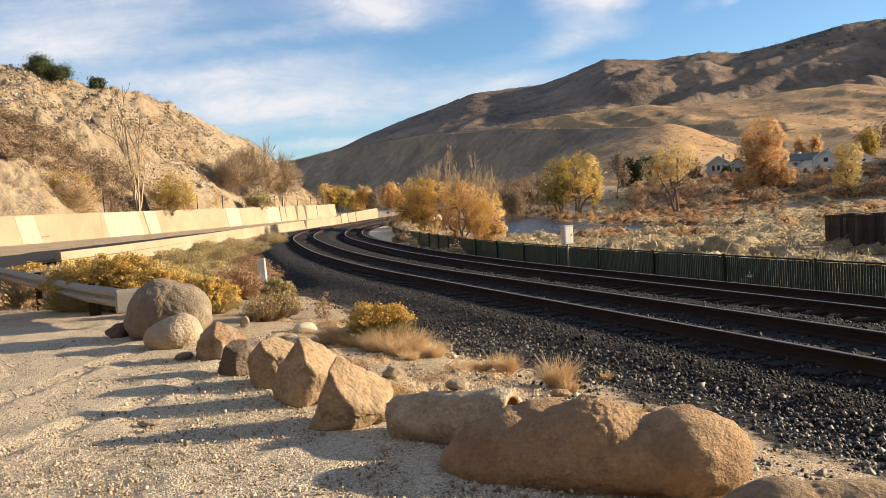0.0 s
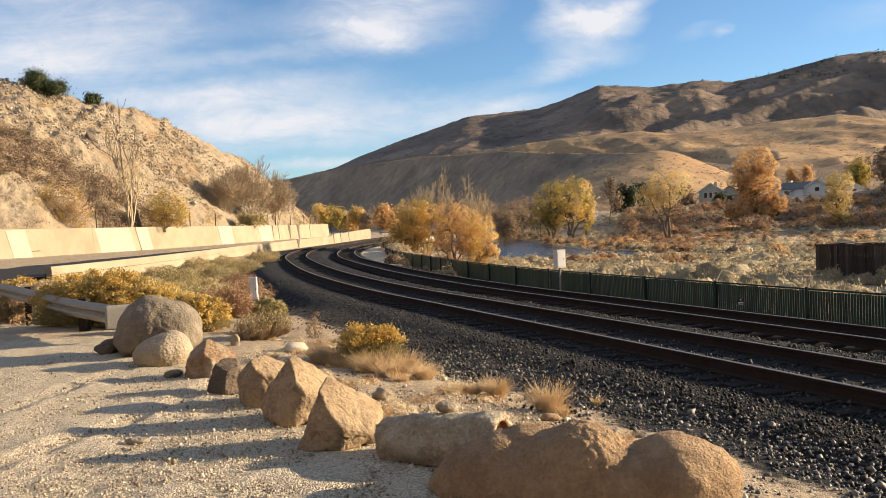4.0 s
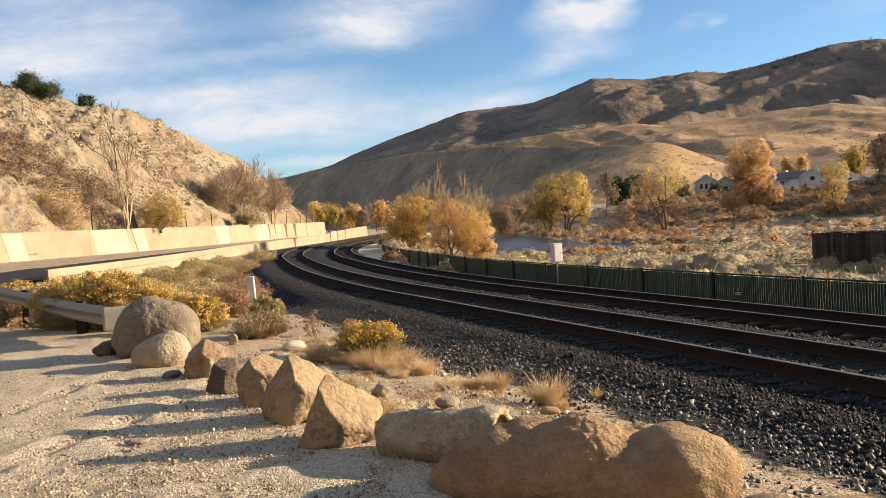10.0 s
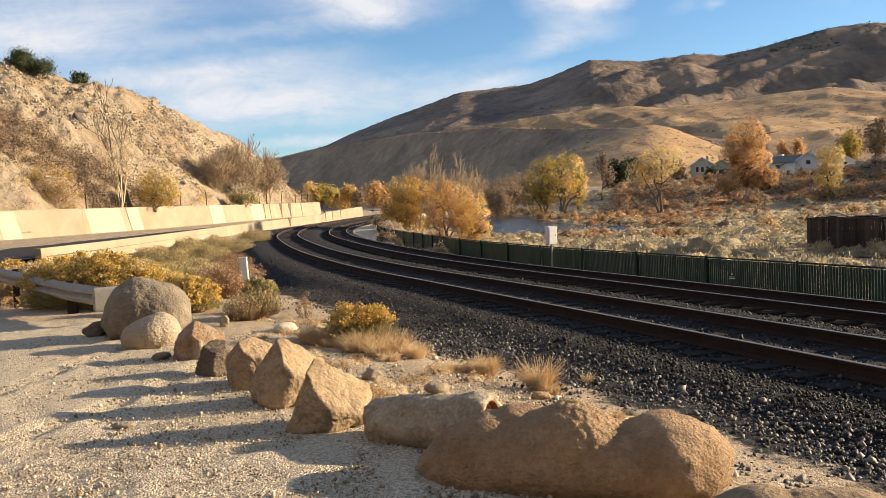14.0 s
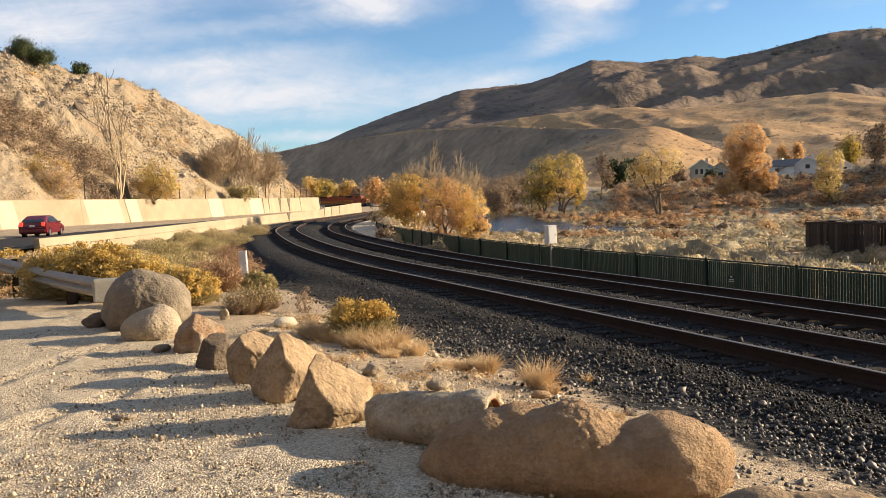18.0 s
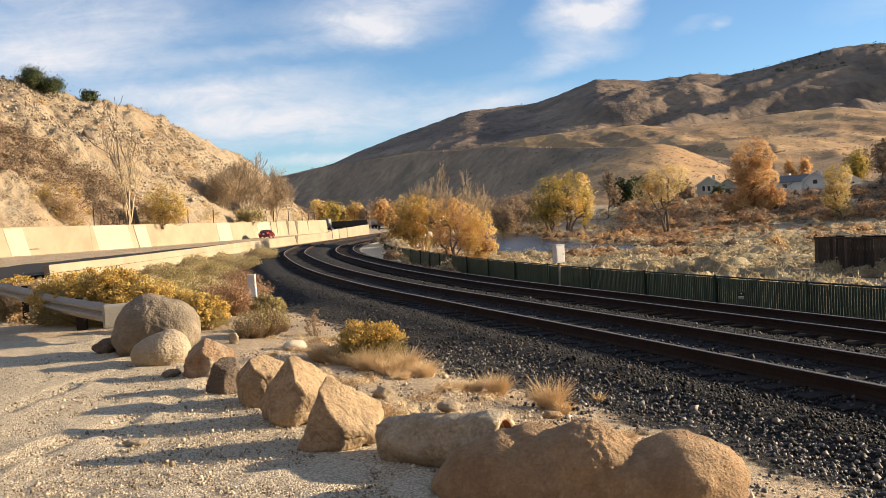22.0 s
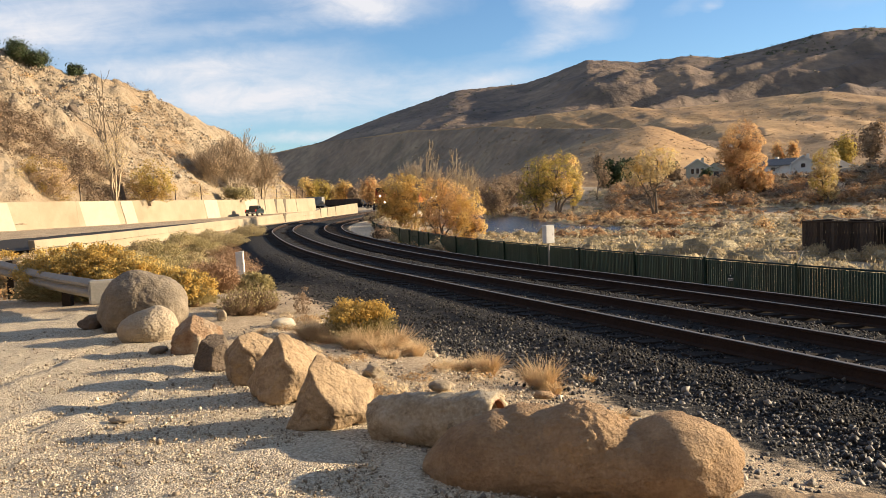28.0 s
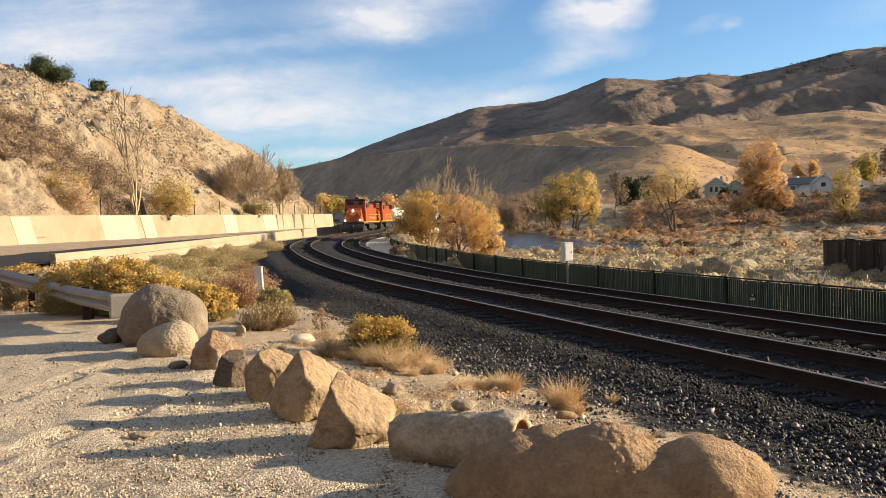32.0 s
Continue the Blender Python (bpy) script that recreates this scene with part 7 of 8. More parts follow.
def wall_at(az):
    """The place and direction on the retaining wall in the direction az (degrees) from the lot."""
    a = np.degrees(np.arctan2(WALL[:, 0], WALL[:, 1]))
    k = int(np.argmin(np.abs(a - az)))
    t = WALL[min(k + 1, len(WALL) - 1)] - WALL[max(k - 1, 0)]
    return WALL[k], t / np.linalg.norm(t)


def wall_details():
    wall = bpy.data.objects["retaining_wall"]
    for a0, a1 in ((-27.19, -26.19), (-22.29, -20.07), (-19.87, -18.82), (-14.43, -13.69), (-11.82, -11.06)):
        p, t = wall_at(a0)
        q, _ = wall_at(a1)
        nn = np.array([t[1], -t[0]])
        lean = lambda z: 0.35 * (z + 0.4) / 3.35 - 0.012
        sl = 0.7
        vs = []
        for e, z, sh in ((p, -0.1, sl), (q, -0.1, sl), (q, 2.9, 0), (p, 2.9, 0)):
            b = e + t * sh - nn * lean(z)
            vs.append((b[0], b[1], z))
        vs += [(v[0] - nn[0] * 0.05, v[1] - nn[1] * 0.05, v[2]) for v in vs]
        me = mesh_of("repaint", vs, [(0, 1, 2, 3), (7, 6, 5, 4), (0, 4, 5, 1), (1, 5, 6, 2), (2, 6, 7, 3), (3, 7, 4, 0)], M_patch)
        part("repaint", me, M_patch, wall, "paler repainted patch")
    # Thin dark streaks with ragged sides, wider towards the top.
    def streak(root, line, az, w, z0, z1, lean_at, k):
        a = np.degrees(np.arctan2(line[:, 0], line[:, 1]))
        i = int(np.argmin(np.abs(a - az)))
        t = line[min(i + 1, len(line) - 1)] - line[max(i - 1, 0)]
        t = t / np.linalg.norm(t)
        nn = np.array([t[1], -t[0]])
        rng = random.Random(k)
        n = 9
        left = [(-w * (0.25 + 0.75 * ((j / n) ** 1.5)) * rng.uniform(0.7, 1.1), z0 + (z1 - z0) * j / n) for j in range(n + 1)]
        right = [(w * (0.25 + 0.75 * ((j / n) ** 1.5)) * rng.uniform(0.7, 1.1), z0 + (z1 - z0) * j / n) for j in range(n + 1)]
        vs = []
        for q0, q1 in zip(left, right):
            for off in (0.05, -0.06):
                for e in (q0, q1):
                    b = line[i] + t * e[0] - nn * (lean_at(e[1]) - off)
                    vs.append((b[0], b[1], e[1]))
        fs = []
        for j in range(n):
            o = 4 * j
            fs += [(o, o + 1, o + 5, o + 4), (o + 3, o + 2, o + 6, o + 7), (o + 1, o + 3, o + 7, o + 5), (o + 2, o, o + 4, o + 6)]
        part("stain", mesh_of("stain", vs, fs, M_streak), M_streak, root, "dark streak on the concrete")

    bar = bpy.data.objects["barrier_wall"]
    for k, (az, w) in enumerate(((-9.85, 0.9), (-9.25, 1.2), (-10.6, 0.25), (-11.0, 0.2), (-8.5, 0.2))):
        streak(wall, WALL, az, w, 0.1, 2.93, lambda z: 0.35 * (z + 0.4) / 3.35, k)
    for k, (az, w, top) in enumerate(((-9.35, 0.95, 0.55), (-6.9, 0.35, 1.1), (-6.45, 0.25, 1.15), (-5.9, 0.4, 1.2))):
        streak(bar, BARRIER, az, w, -0.5, top, lambda z: 0.08 * (z + 0.9) / 1.6, 20 + k)
    fence = thing("wall_fence", Matrix(), "line of dark iron posts above the wall", "fence")
    for az in (-21.85, -17.69, -15.97, -14.36, -12.13, -11.0, -10.43, -9.48, -8.63, -8.14, -7.75):
        p, t = wall_at(az)
        nn = np.array([t[1], -t[0]])
        b = p - nn * 1.1
        part("post", piped((b[0], b[1], 1.8), (b[0], b[1], 5.0), 0.07, 0.07, 8), M_ironpost, fence)


wall_details()


# ---- houses ----
M_siding = [mat("pale_green_siding", [(0.36, 0.36, 0.29), (0.44, 0.44, 0.36)], scale=0.6, fine=8, bump=0.2, bump_scale=6),
            mat("white_siding", [(0.56, 0.54, 0.48), (0.66, 0.64, 0.58)], scale=0.6, fine=8, bump=0.2, bump_scale=6),
            mat("cream_siding", [(0.50, 0.42, 0.27), (0.58, 0.50, 0.34)], scale=0.6, fine=8, bump=0.2, bump_scale=6),
            mat("grey_siding", [(0.30, 0.30, 0.29), (0.40, 0.40, 0.38)], scale=0.6, fine=8, bump=0.2, bump_scale=6)]
M_shingle = mat("grey_shingles", [(0.12, 0.115, 0.11), (0.20, 0.19, 0.18)], scale=1.5, fine=14, bump=0.5, bump_scale=7)
M_glass = mat("dark_window_glass", [(0.015, 0.02, 0.028), (0.03, 0.038, 0.05)], scale=0.5, fine=3, rough=0.08, bump=0, spec=0.6)
M_trim = mat("white_trim", [(0.60, 0.58, 0.53), (0.70, 0.68, 0.63)], scale=2, fine=20, bump=0.1)


def gable(bm, w, d, h0, rise, over=0.4, t=0.18):
    """A pitched roof: ridge along y, over a body w by d with eaves at h0."""
    pts = [(-w / 2 - over, h0 - over * rise / (w / 2)), (0, h0 + rise), (w / 2 + over, h0 - over * rise / (w / 2))]
    up = [(p[0], p[1] + t) for p in pts]
    ring = pts + up[::-1]
    a = [bm.verts.new((x, -d / 2 - over, z)) for x, z in ring]
    b = [bm.verts.new((x, d / 2 + over, z)) for x, z in ring]
    n = len(ring)
    for i in range(n):
        bm.faces.new((a[i], a[(i + 1) % n], b[(i + 1) % n], b[i]))
    bm.faces.new((a[0], a[5], a[4], a[1]))
    bm.faces.new((a[1], a[4], a[3], a[2]))
    bm.faces.new((b[1], b[4], b[5], b[0]))
    bm.faces.new((b[2], b[3], b[4], b[1]))
    bmesh.ops.recalc_face_normals(bm, faces=bm.faces)


def gable_walls(bm, w, d, h0, rise):
    r = [(-w / 2, -0.8), (w / 2, -0.8), (w / 2, h0), (0, h0 + rise - 0.02), (-w / 2, h0)]
    a = [bm.verts.new((x, -d / 2, z)) for x, z in r]
    b = [bm.verts.new((x, d / 2, z)) for x, z in r]
    for i in range(5):
        bm.faces.new((a[i], a[(i + 1) % 5], b[(i + 1) % 5], b[i]))
    bm.faces.new(a[::-1])
    bm.faces.new(b)
    bmesh.ops.recalc_face_normals(bm, faces=bm.faces)


def house(x, y, z, turn, w, d, h, rise, siding, label, windows, wing=None):
    """A gabled house facing -y before it is turned; windows: (x, z, w, h) on the front."""
    root = thing("house", pose(x, y, z, 0, 0, turn), label, "house", "houses on the bench")
    bm = bmesh.new()
    gable_walls(bm, w, d, h, rise)
    part("wall", bm, siding, root)
    bm = bmesh.new()
    gable(bm, w, d, h, rise)
    roof = part("roof", bm, M_shingle, root)
    part("chimney", boxed(w * 0.2, d * 0.15, h + rise * 0.9, 0.7, 0.7, 1.6, 0.02), siding, roof)
    for s in (-1, 1):
        L = math.hypot(w / 2 + 0.4, rise * (w / 2 + 0.4) / (w / 2))
        ang = math.atan2(rise, w / 2)
        part("bargeboard", boxed(s * (w / 4 + 0.2), -d / 2 - 0.42, h + rise / 2 - 0.1, L, 0.06, 0.28, 0.0, Matrix.Rotation(s * ang, 4, "Y")), M_trim, roof)
    for wx, wz, ww, wh in windows:
        win = part("window", boxed(wx, -d / 2 - 0.01, wz, ww + 0.2, 0.08, wh + 0.2, 0.01), M_trim, root)
        part("pane", boxed(wx, -d / 2 - 0.04, wz, ww, 0.05, wh), M_glass, win)
    for k in (-1, 1):
        win = part("window", boxed(k * w / 2, 0, h * 0.7, 0.08, 1.4, 1.2, 0.01), M_trim, root)
        part("pane", boxed(k * (w / 2 + 0.03), 0, h * 0.7, 0.06, 1.2, 1.0), M_glass, win)
    if wing:
        ox, oy, ww, wd, wh, wr = wing
        bm = bmesh.new()
        gable_walls(bm, ww, wd, wh, wr)
        bmesh.ops.translate(bm, vec=(ox, oy, 0), verts=bm.verts)
        part("wing_wall", bm, siding, root)
        bm = bmesh.new()
        gable(bm, ww, wd, wh, wr)
        bmesh.ops.translate(bm, vec=(ox, oy, 0), verts=bm.verts)
        part("wing_roof", bm, M_shingle, root)
        win = part("window", boxed(ox, oy - wd / 2 - 0.01, wh * 0.6, 1.6, 0.08, 1.4, 0.01), M_trim, root)
        part("pane", boxed(ox, oy - wd / 2 - 0.04, wh * 0.6, 1.4, 0.05, 1.2), M_glass, win)
    return root


house(79.6, 233.8, 3.0, -20, 6.4, 8, 5.0, 2.1, M_siding[0], "pale green two-storey house with grey roof", [(-1.4, 3.8, 0.8, 1.5), (0.0, 3.8, 0.8, 1.5), (1.4, 3.8, 0.8, 1.5), (-1.2, 0.9, 1.0, 1.2), (1.2, 0.9, 1.0, 1.2)],
      wing=(5.0, 1.0, 5.0, 6.0, 4.6, 1.5))
house(91.2, 206.6, ground_at(90, 206), 35, 6.0, 9, 3.4, 1.5, M_siding[1], "white-gabled house with grey roof among trees", [(-1.2, 2.3, 1.1, 1.2), (1.3, 2.3, 1.1, 1.2)], wing=(4.6, -1.5, 4.2, 5, 2.6, 1.2))
house(96.0, 204.0, ground_at(96, 204), -25, 5.6, 8, 3.6, 1.8, M_siding[1], "white house with a broad pale gable", [(0, 3.0, 1.0, 1.0)], wing=(-4.2, -0.6, 4.4, 5, 2.4, 1.1))
house(114.5, 222.5, ground_at(114, 222), -20, 4.4, 6, 2.2, 1.3, M_siding[1], "small white gabled house behind a tree", [(0, 1.4, 1.0, 1.0)])
house(110.0, 185.0, ground_at(110, 185), -30, 4.8, 8, 3.0, 1.6, M_siding[2], "cream gabled house lit by the sun", [(-0.9, 1.4, 0.4, 1.0), (0, 1.4, 0.4, 1.0), (0.9, 1.4, 0.4, 1.0)])
house(107.6, 168.8, ground_at(107, 168), -35, 5.0, 8, 4.0, 1.2, M_siding[1], "white two-storey house with grey roof", [(-1.4, 3.2, 0.9, 1.2), (0.2, 3.2, 0.9, 1.2), (-1.2, 1.0, 1.0, 1.3)], wing=(3.6, 0.5, 3.4, 7, 4.4, 1.2))
house(107.0, 151.5, ground_at(107, 151), -38, 6.0, 9, 4.3, 1.6, M_siding[3], "grey two-storey house with tall windows", [(-1.9, 3.2, 0.7, 1.2), (-1.0, 3.2, 0.7, 1.2), (-1.9, 1.5, 0.7, 1.5), (-1.0, 1.5, 0.7, 1.5), (1.4, 3.4, 1.0, 1.2)],
      wing=(4.8, 0.6, 4.5, 8, 4.6, 1.3))


# ---- derelict shed ----
# Board colours carry light: front wall darkened for its shade, sunlit end wall pale.
M_oldwood = mat("weathered_boards_shade_dark", [(0.018, 0.013, 0.010), (0.042, 0.031, 0.024), (0.08, 0.062, 0.048)], scale=1.5, fine=22, mix=0.5, bump=0.7, bump_scale=20, per_object=0.35, stretch=(1, 1, 0.15))
M_palewood = mat("sunlit_pale_boards", [(0.30, 0.24, 0.17), (0.44, 0.37, 0.28)], scale=1.5, fine=22, mix=0.5, bump=0.5, bump_scale=20, per_object=0.2)


def shed():
    A, B, C = np.array([25.4, 54.4]), np.array([31.0, 45.5]), np.array([33.75, 46.5])
    z0, h = ground_at(28.5, 50) - 0.1, 2.35
    root = thing("shed", Matrix(), "derelict long wooden shed with collapsed plank roof", "shed")
    rng = random.Random(2)

    def boards(p, q, gaps, material):
        L = float(np.linalg.norm(q - p))
        t = (q - p) / L
        ang = math.atan2(t[1], t[0])
        u = 0.0
        while u < L - 0.02:
            w = min(rng.uniform(0.17, 0.24), L - u)
            mid = u + w / 2
            spans = [(0.0, h - rng.uniform(0, 0.05))]
            for g0, g1, lo, hi in gaps:
                if g0 < mid < g1:
                    spans = [(0.0, lo), (hi, h)] if lo > 0.05 else [(hi, h)]
            for lo, hi in spans:
                if hi - lo < 0.03:
                    continue
                c = p + t * mid
                part("board", boxed(0, 0, 0, w - 0.012, 0.03, hi - lo), material, root).matrix_basis = Matrix.Translation((c[0], c[1], z0 + (lo + hi) / 2)) @ Matrix.Rotation(ang, 4, "Z") @ Matrix.Rotation(rng.uniform(-0.008, 0.008), 4, "Y")
            u += w

    L = float(np.linalg.norm(B - A))
    boards(A, B, [(L * 0.47, L * 0.56, 0.0, 2.05), (L * 0.60, L * 0.64, 1.0, 1.35), (L * 0.73, L * 0.87, 0.9, 1.6)], M_oldwood)
    boards(B, C, [(0.55, 1.25, 0.85, 1.85), (1.6, 2.1, 0.0, 1.9)], M_palewood)
    D = A + (C - B)
    boards(D, C, [], M_oldwood)
    boards(A, D, [], M_oldwood)
    for p, q in ((A, B), (D, C), ((A + D) / 2, (B + C) / 2)):
        part("roof_beam", piped((p[0], p[1], z0 + h), (q[0], q[1], z0 + h - 0.02), 0.06, 0.06, 6), M_oldwood, root)
    for i in range(46):
        u = i / 45
        p = A + (B - A) * u
        q = D + (C - D) * u
        if rng.random() < 0.25:
            continue
        e = rng.uniform(0.15, 0.4)
        d = (q - p) / np.linalg.norm(q - p)
        a, b = p - d * e, q + d * e
        zz = z0 + h + 0.07
        ob = part("roof_plank", boxed(0, 0, 0, float(np.linalg.norm(b - a)) * rng.uniform(0.5, 1.0), 0.2, 0.03), M_palewood if rng.random() < 0.3 else M_oldwood, root)
        m = (a + b) / 2
        ob.matrix_basis = Matrix.Translation((m[0], m[1], zz + rng.uniform(0, 0.05))) @ Matrix.Rotation(math.atan2(d[1], d[0]) + rng.uniform(-0.15, 0.15), 4, "Z") @ Matrix.Rotation(rng.uniform(-0.05, 0.05), 4, "Y")
    for i in range(10):
        u = rng.uniform(0.1, 0.95)
        p = A + (D - A) * rng.uniform(0.2, 0.8) + (B - A) * u
        a = rng.uniform(0, 3.1)
        part("loose_plank", piped((p[0], p[1], z0 + h + 0.1), (p[0] + math.cos(a) * 1.0, p[1] + math.sin(a) * 1.0, z0 + h + rng.uniform(0.15, 0.55)), 0.035, 0.03, 5), M_palewood, root, "splintered loose plank")
    # window frames of the sunlit end
    t = (C - B) / np.linalg.norm(C - B)
    for u0, u1, lo, hi in ((0.55, 1.25, 0.85, 1.85), (1.6, 2.1, 0.05, 1.9)):
        for a, b in (((u0, lo), (u1, lo)), ((u0, hi), (u1, hi)), ((u0, lo), (u0, hi)), ((u1, lo), (u1, hi))):
            p, q = B + t * a[0], B + t * b[0]
            part("frame", piped((p[0] + 0.02, p[1] - 0.03, z0 + a[1]), (q[0] + 0.02, q[1] - 0.03, z0 + b[1]), 0.04, 0.04, 4), M_trim, root, "flaking white frame")


shed()


def pole(x, y, h, r, label, arm=True):
    root = thing("utility_pole", pose(x, y, ground_at(x, y) - 0.2, 0.6, 0.8, 0), label, "pole", "utility poles")
    part("shaft", piped((0, 0, 0), (0, 0, h), r, r * 0.7, 10), M_tie, root)
    if arm:
        part("crossarm", boxed(0, 0.1, h - 0.5, 1.8, 0.1, 0.12, 0.01), M_tie, root)
        for k in (-0.8, -0.3, 0.3, 0.8):
            part("insulator", piped((k, 0.1, h - 0.44), (k, 0.1, h - 0.26), 0.045, 0.03, 8), M_white, root)
    else:
        part("bracket", piped((0, 0, h * 0.62), (0.7, 0, h * 0.66), 0.04, 0.03, 6), M_galv, root)
        part("lamp_head", boxed(0.75, 0, h * 0.66, 0.25, 0.14, 0.1, 0.02), M_white, root, "small pale lamp head")


pole(86.6, 122.4, 13.4, 0.16, "tall dark wooden utility pole beyond the shed", False)
pole(32.3, 48.2, 4.6, 0.07, "short dark pole standing by the shed", False)
pole(29.0, 222.0, 12.0, 0.13, "distant wooden utility pole by the river", True)


# ---- vehicles ----
M_carred = mat("dark_red_car_paint", [(0.10, 0.010, 0.016), (0.13, 0.014, 0.020)], scale=1, fine=8, rough=0.25, bump=0, spec=0.6)
M_cargreen = mat("dark_green_truck_paint", [(0.016, 0.030, 0.031), (0.026, 0.044, 0.044)], scale=1, fine=8, rough=0.3, bump=0, spec=0.6)
M_tyre = mat("tyre_rubber", [(0.012, 0.012, 0.012), (0.022, 0.021, 0.02)], scale=6, fine=30, rough=0.85, bump=0.2)
M_rim = mat("wheel_alloy", [(0.28, 0.28, 0.28), (0.4, 0.4, 0.4)], scale=6, fine=30, rough=0.35, metal=0.8, bump=0)
M_tail = glow("tail_light_red", (0.75, 0.04, 0.02), 0.8)
M_chrome = mat("dull_chrome", [(0.4, 0.4, 0.4), (0.55, 0.55, 0.55)], scale=4, fine=30, rough=0.25, metal=0.9, bump=0)
M_loco = mat("orange_locomotive_paint", [(0.24, 0.046, 0.012), (0.32, 0.068, 0.018)], scale=0.8, fine=9, rough=0.45, bump=0.05, stain=(0.20, 0.06, 0.025), stain_scale=0.9, stain_amount=0.35)
M_locoblk = mat("grimy_black_steel", [(0.012, 0.011, 0.010), (0.03, 0.027, 0.024)], scale=1.5, fine=15, rough=0.7, bump=0.2)
M_locoyel = mat("yellow_stripe_paint", [(0.55, 0.33, 0.03), (0.65, 0.42, 0.05)], scale=2, fine=15, rough=0.5, bump=0)
M_lamp = glow("locomotive_headlight", (1.0, 0.90, 0.70), 12.0)
M_tank = mat("white_tank_paint", [(0.50, 0.48, 0.44), (0.64, 0.62, 0.57)], scale=0.6, fine=7, rough=0.5, bump=0.05, stain=(0.26, 0.22, 0.17), stain_scale=0.7, stain_amount=0.4)
M_hopper = mat("grey_hopper_paint", [(0.22, 0.22, 0.21), (0.33, 0.33, 0.31)], scale=0.6, fine=7, rough=0.6, bump=0.05, stain=(0.12, 0.09, 0.07), stain_scale=0.7, stain_amount=0.5)
M_gond = mat("dark_brown_wagon_paint", [(0.035, 0.024, 0.020), (0.07, 0.048, 0.038)], scale=0.6, fine=7, rough=0.7, bump=0.1)


def profile_body(outline, width, bevel=0.05, taper=0.0):
    """A body from a side outline (y forward, z up), drawn in at the top by taper."""
    bm = bmesh.new()
    top = max(z for _, z in outline)
    low = min(z for _, z in outline)
    a, b = [], []
    for y, z in outline:
        w = width / 2 - taper * (z - low) / (top - low)
        a.append(bm.verts.new((-w, y, z)))
        b.append(bm.verts.new((w, y, z)))
    n = len(outline)
    for i in range(n):
        bm.faces.new((a[i], a[(i + 1) % n], b[(i + 1) % n], b[i]))
    bm.faces.new(a[::-1])
    bm.faces.new(b)
    bmesh.ops.recalc_face_normals(bm, faces=bm.faces)
    if bevel:
        bmesh.ops.bevel(bm, geom=list(bm.edges), offset=bevel, segments=2, affect="EDGES")
    return bm


def add_wheel(root, x, y, r, w):
    t = part("wheel", piped((x - w / 2, y, r), (x + w / 2, y, r), r, r, 24), M_tyre, root)
    part("rim", piped((x - w / 2 - 0.006, y, r), (x + w / 2 + 0.006, y, r), r * 0.62, r * 0.62, 18), M_rim, t)


def hatchback():
    root = thing("car", Matrix(), "dark red hatchback driving away along the highway", "car")
    part("body", profile_body([(-2.15, 0.35), (-2.2, 0.7), (-2.12, 0.98), (-1.4, 1.02), (1.0, 0.98), (1.9, 0.80), (2.15, 0.62), (2.12, 0.28), (-2.0, 0.24)], 1.76, 0.06), M_carred, root)
    part("cabin", profile_body([(-2.02, 0.96), (-1.75, 1.22), (-1.15, 1.44), (-0.3, 1.49), (0.4, 1.42), (1.25, 0.98)], 1.60, 0.05, 0.16), M_carred, root)
    part("rear_window", profile_body([(-2.03, 1.02), (-1.80, 1.20), (-1.22, 1.405), (-1.20, 1.38), (-1.7, 1.10), (-1.9, 1.0)], 1.36, 0.0, 0.08), M_glass, root)
    for s in (-1, 1):
        bm = bmesh.new()
        vs = [bm.verts.new((s * (0.80 - 0.16 * (z - 0.96) / 0.53 + 0.012), y, z)) for y, z in ((-1.45, 1.02), (-1.0, 1.34), (-0.2, 1.40), (0.35, 1.33), (0.95, 1.02))]
        bm.faces.new(vs)
        bmesh.ops.solidify(bm, geom=bm.faces[:], thickness=0.01)
        part("side_window", bm, M_glass, root)
        part("tail_light", boxed(s * 0.70, -2.13, 0.90, 0.22, 0.14, 0.28, 0.03), M_tail, root)
        part("mirror", boxed(s * 0.95, 0.75, 1.0, 0.16, 0.1, 0.12, 0.03), M_carred, root)
    part("number_plate", boxed(0, -2.2, 0.78, 0.32, 0.02, 0.15, 0.004), M_white, root)
    part("bumper", boxed(0, -2.17, 0.45, 1.6, 0.12, 0.2, 0.04), M_carred, root)
    for x in (-0.78, 0.78):
        for y in (-1.3, 1.35):
            add_wheel(root, x, y, 0.32, 0.2)
    return root


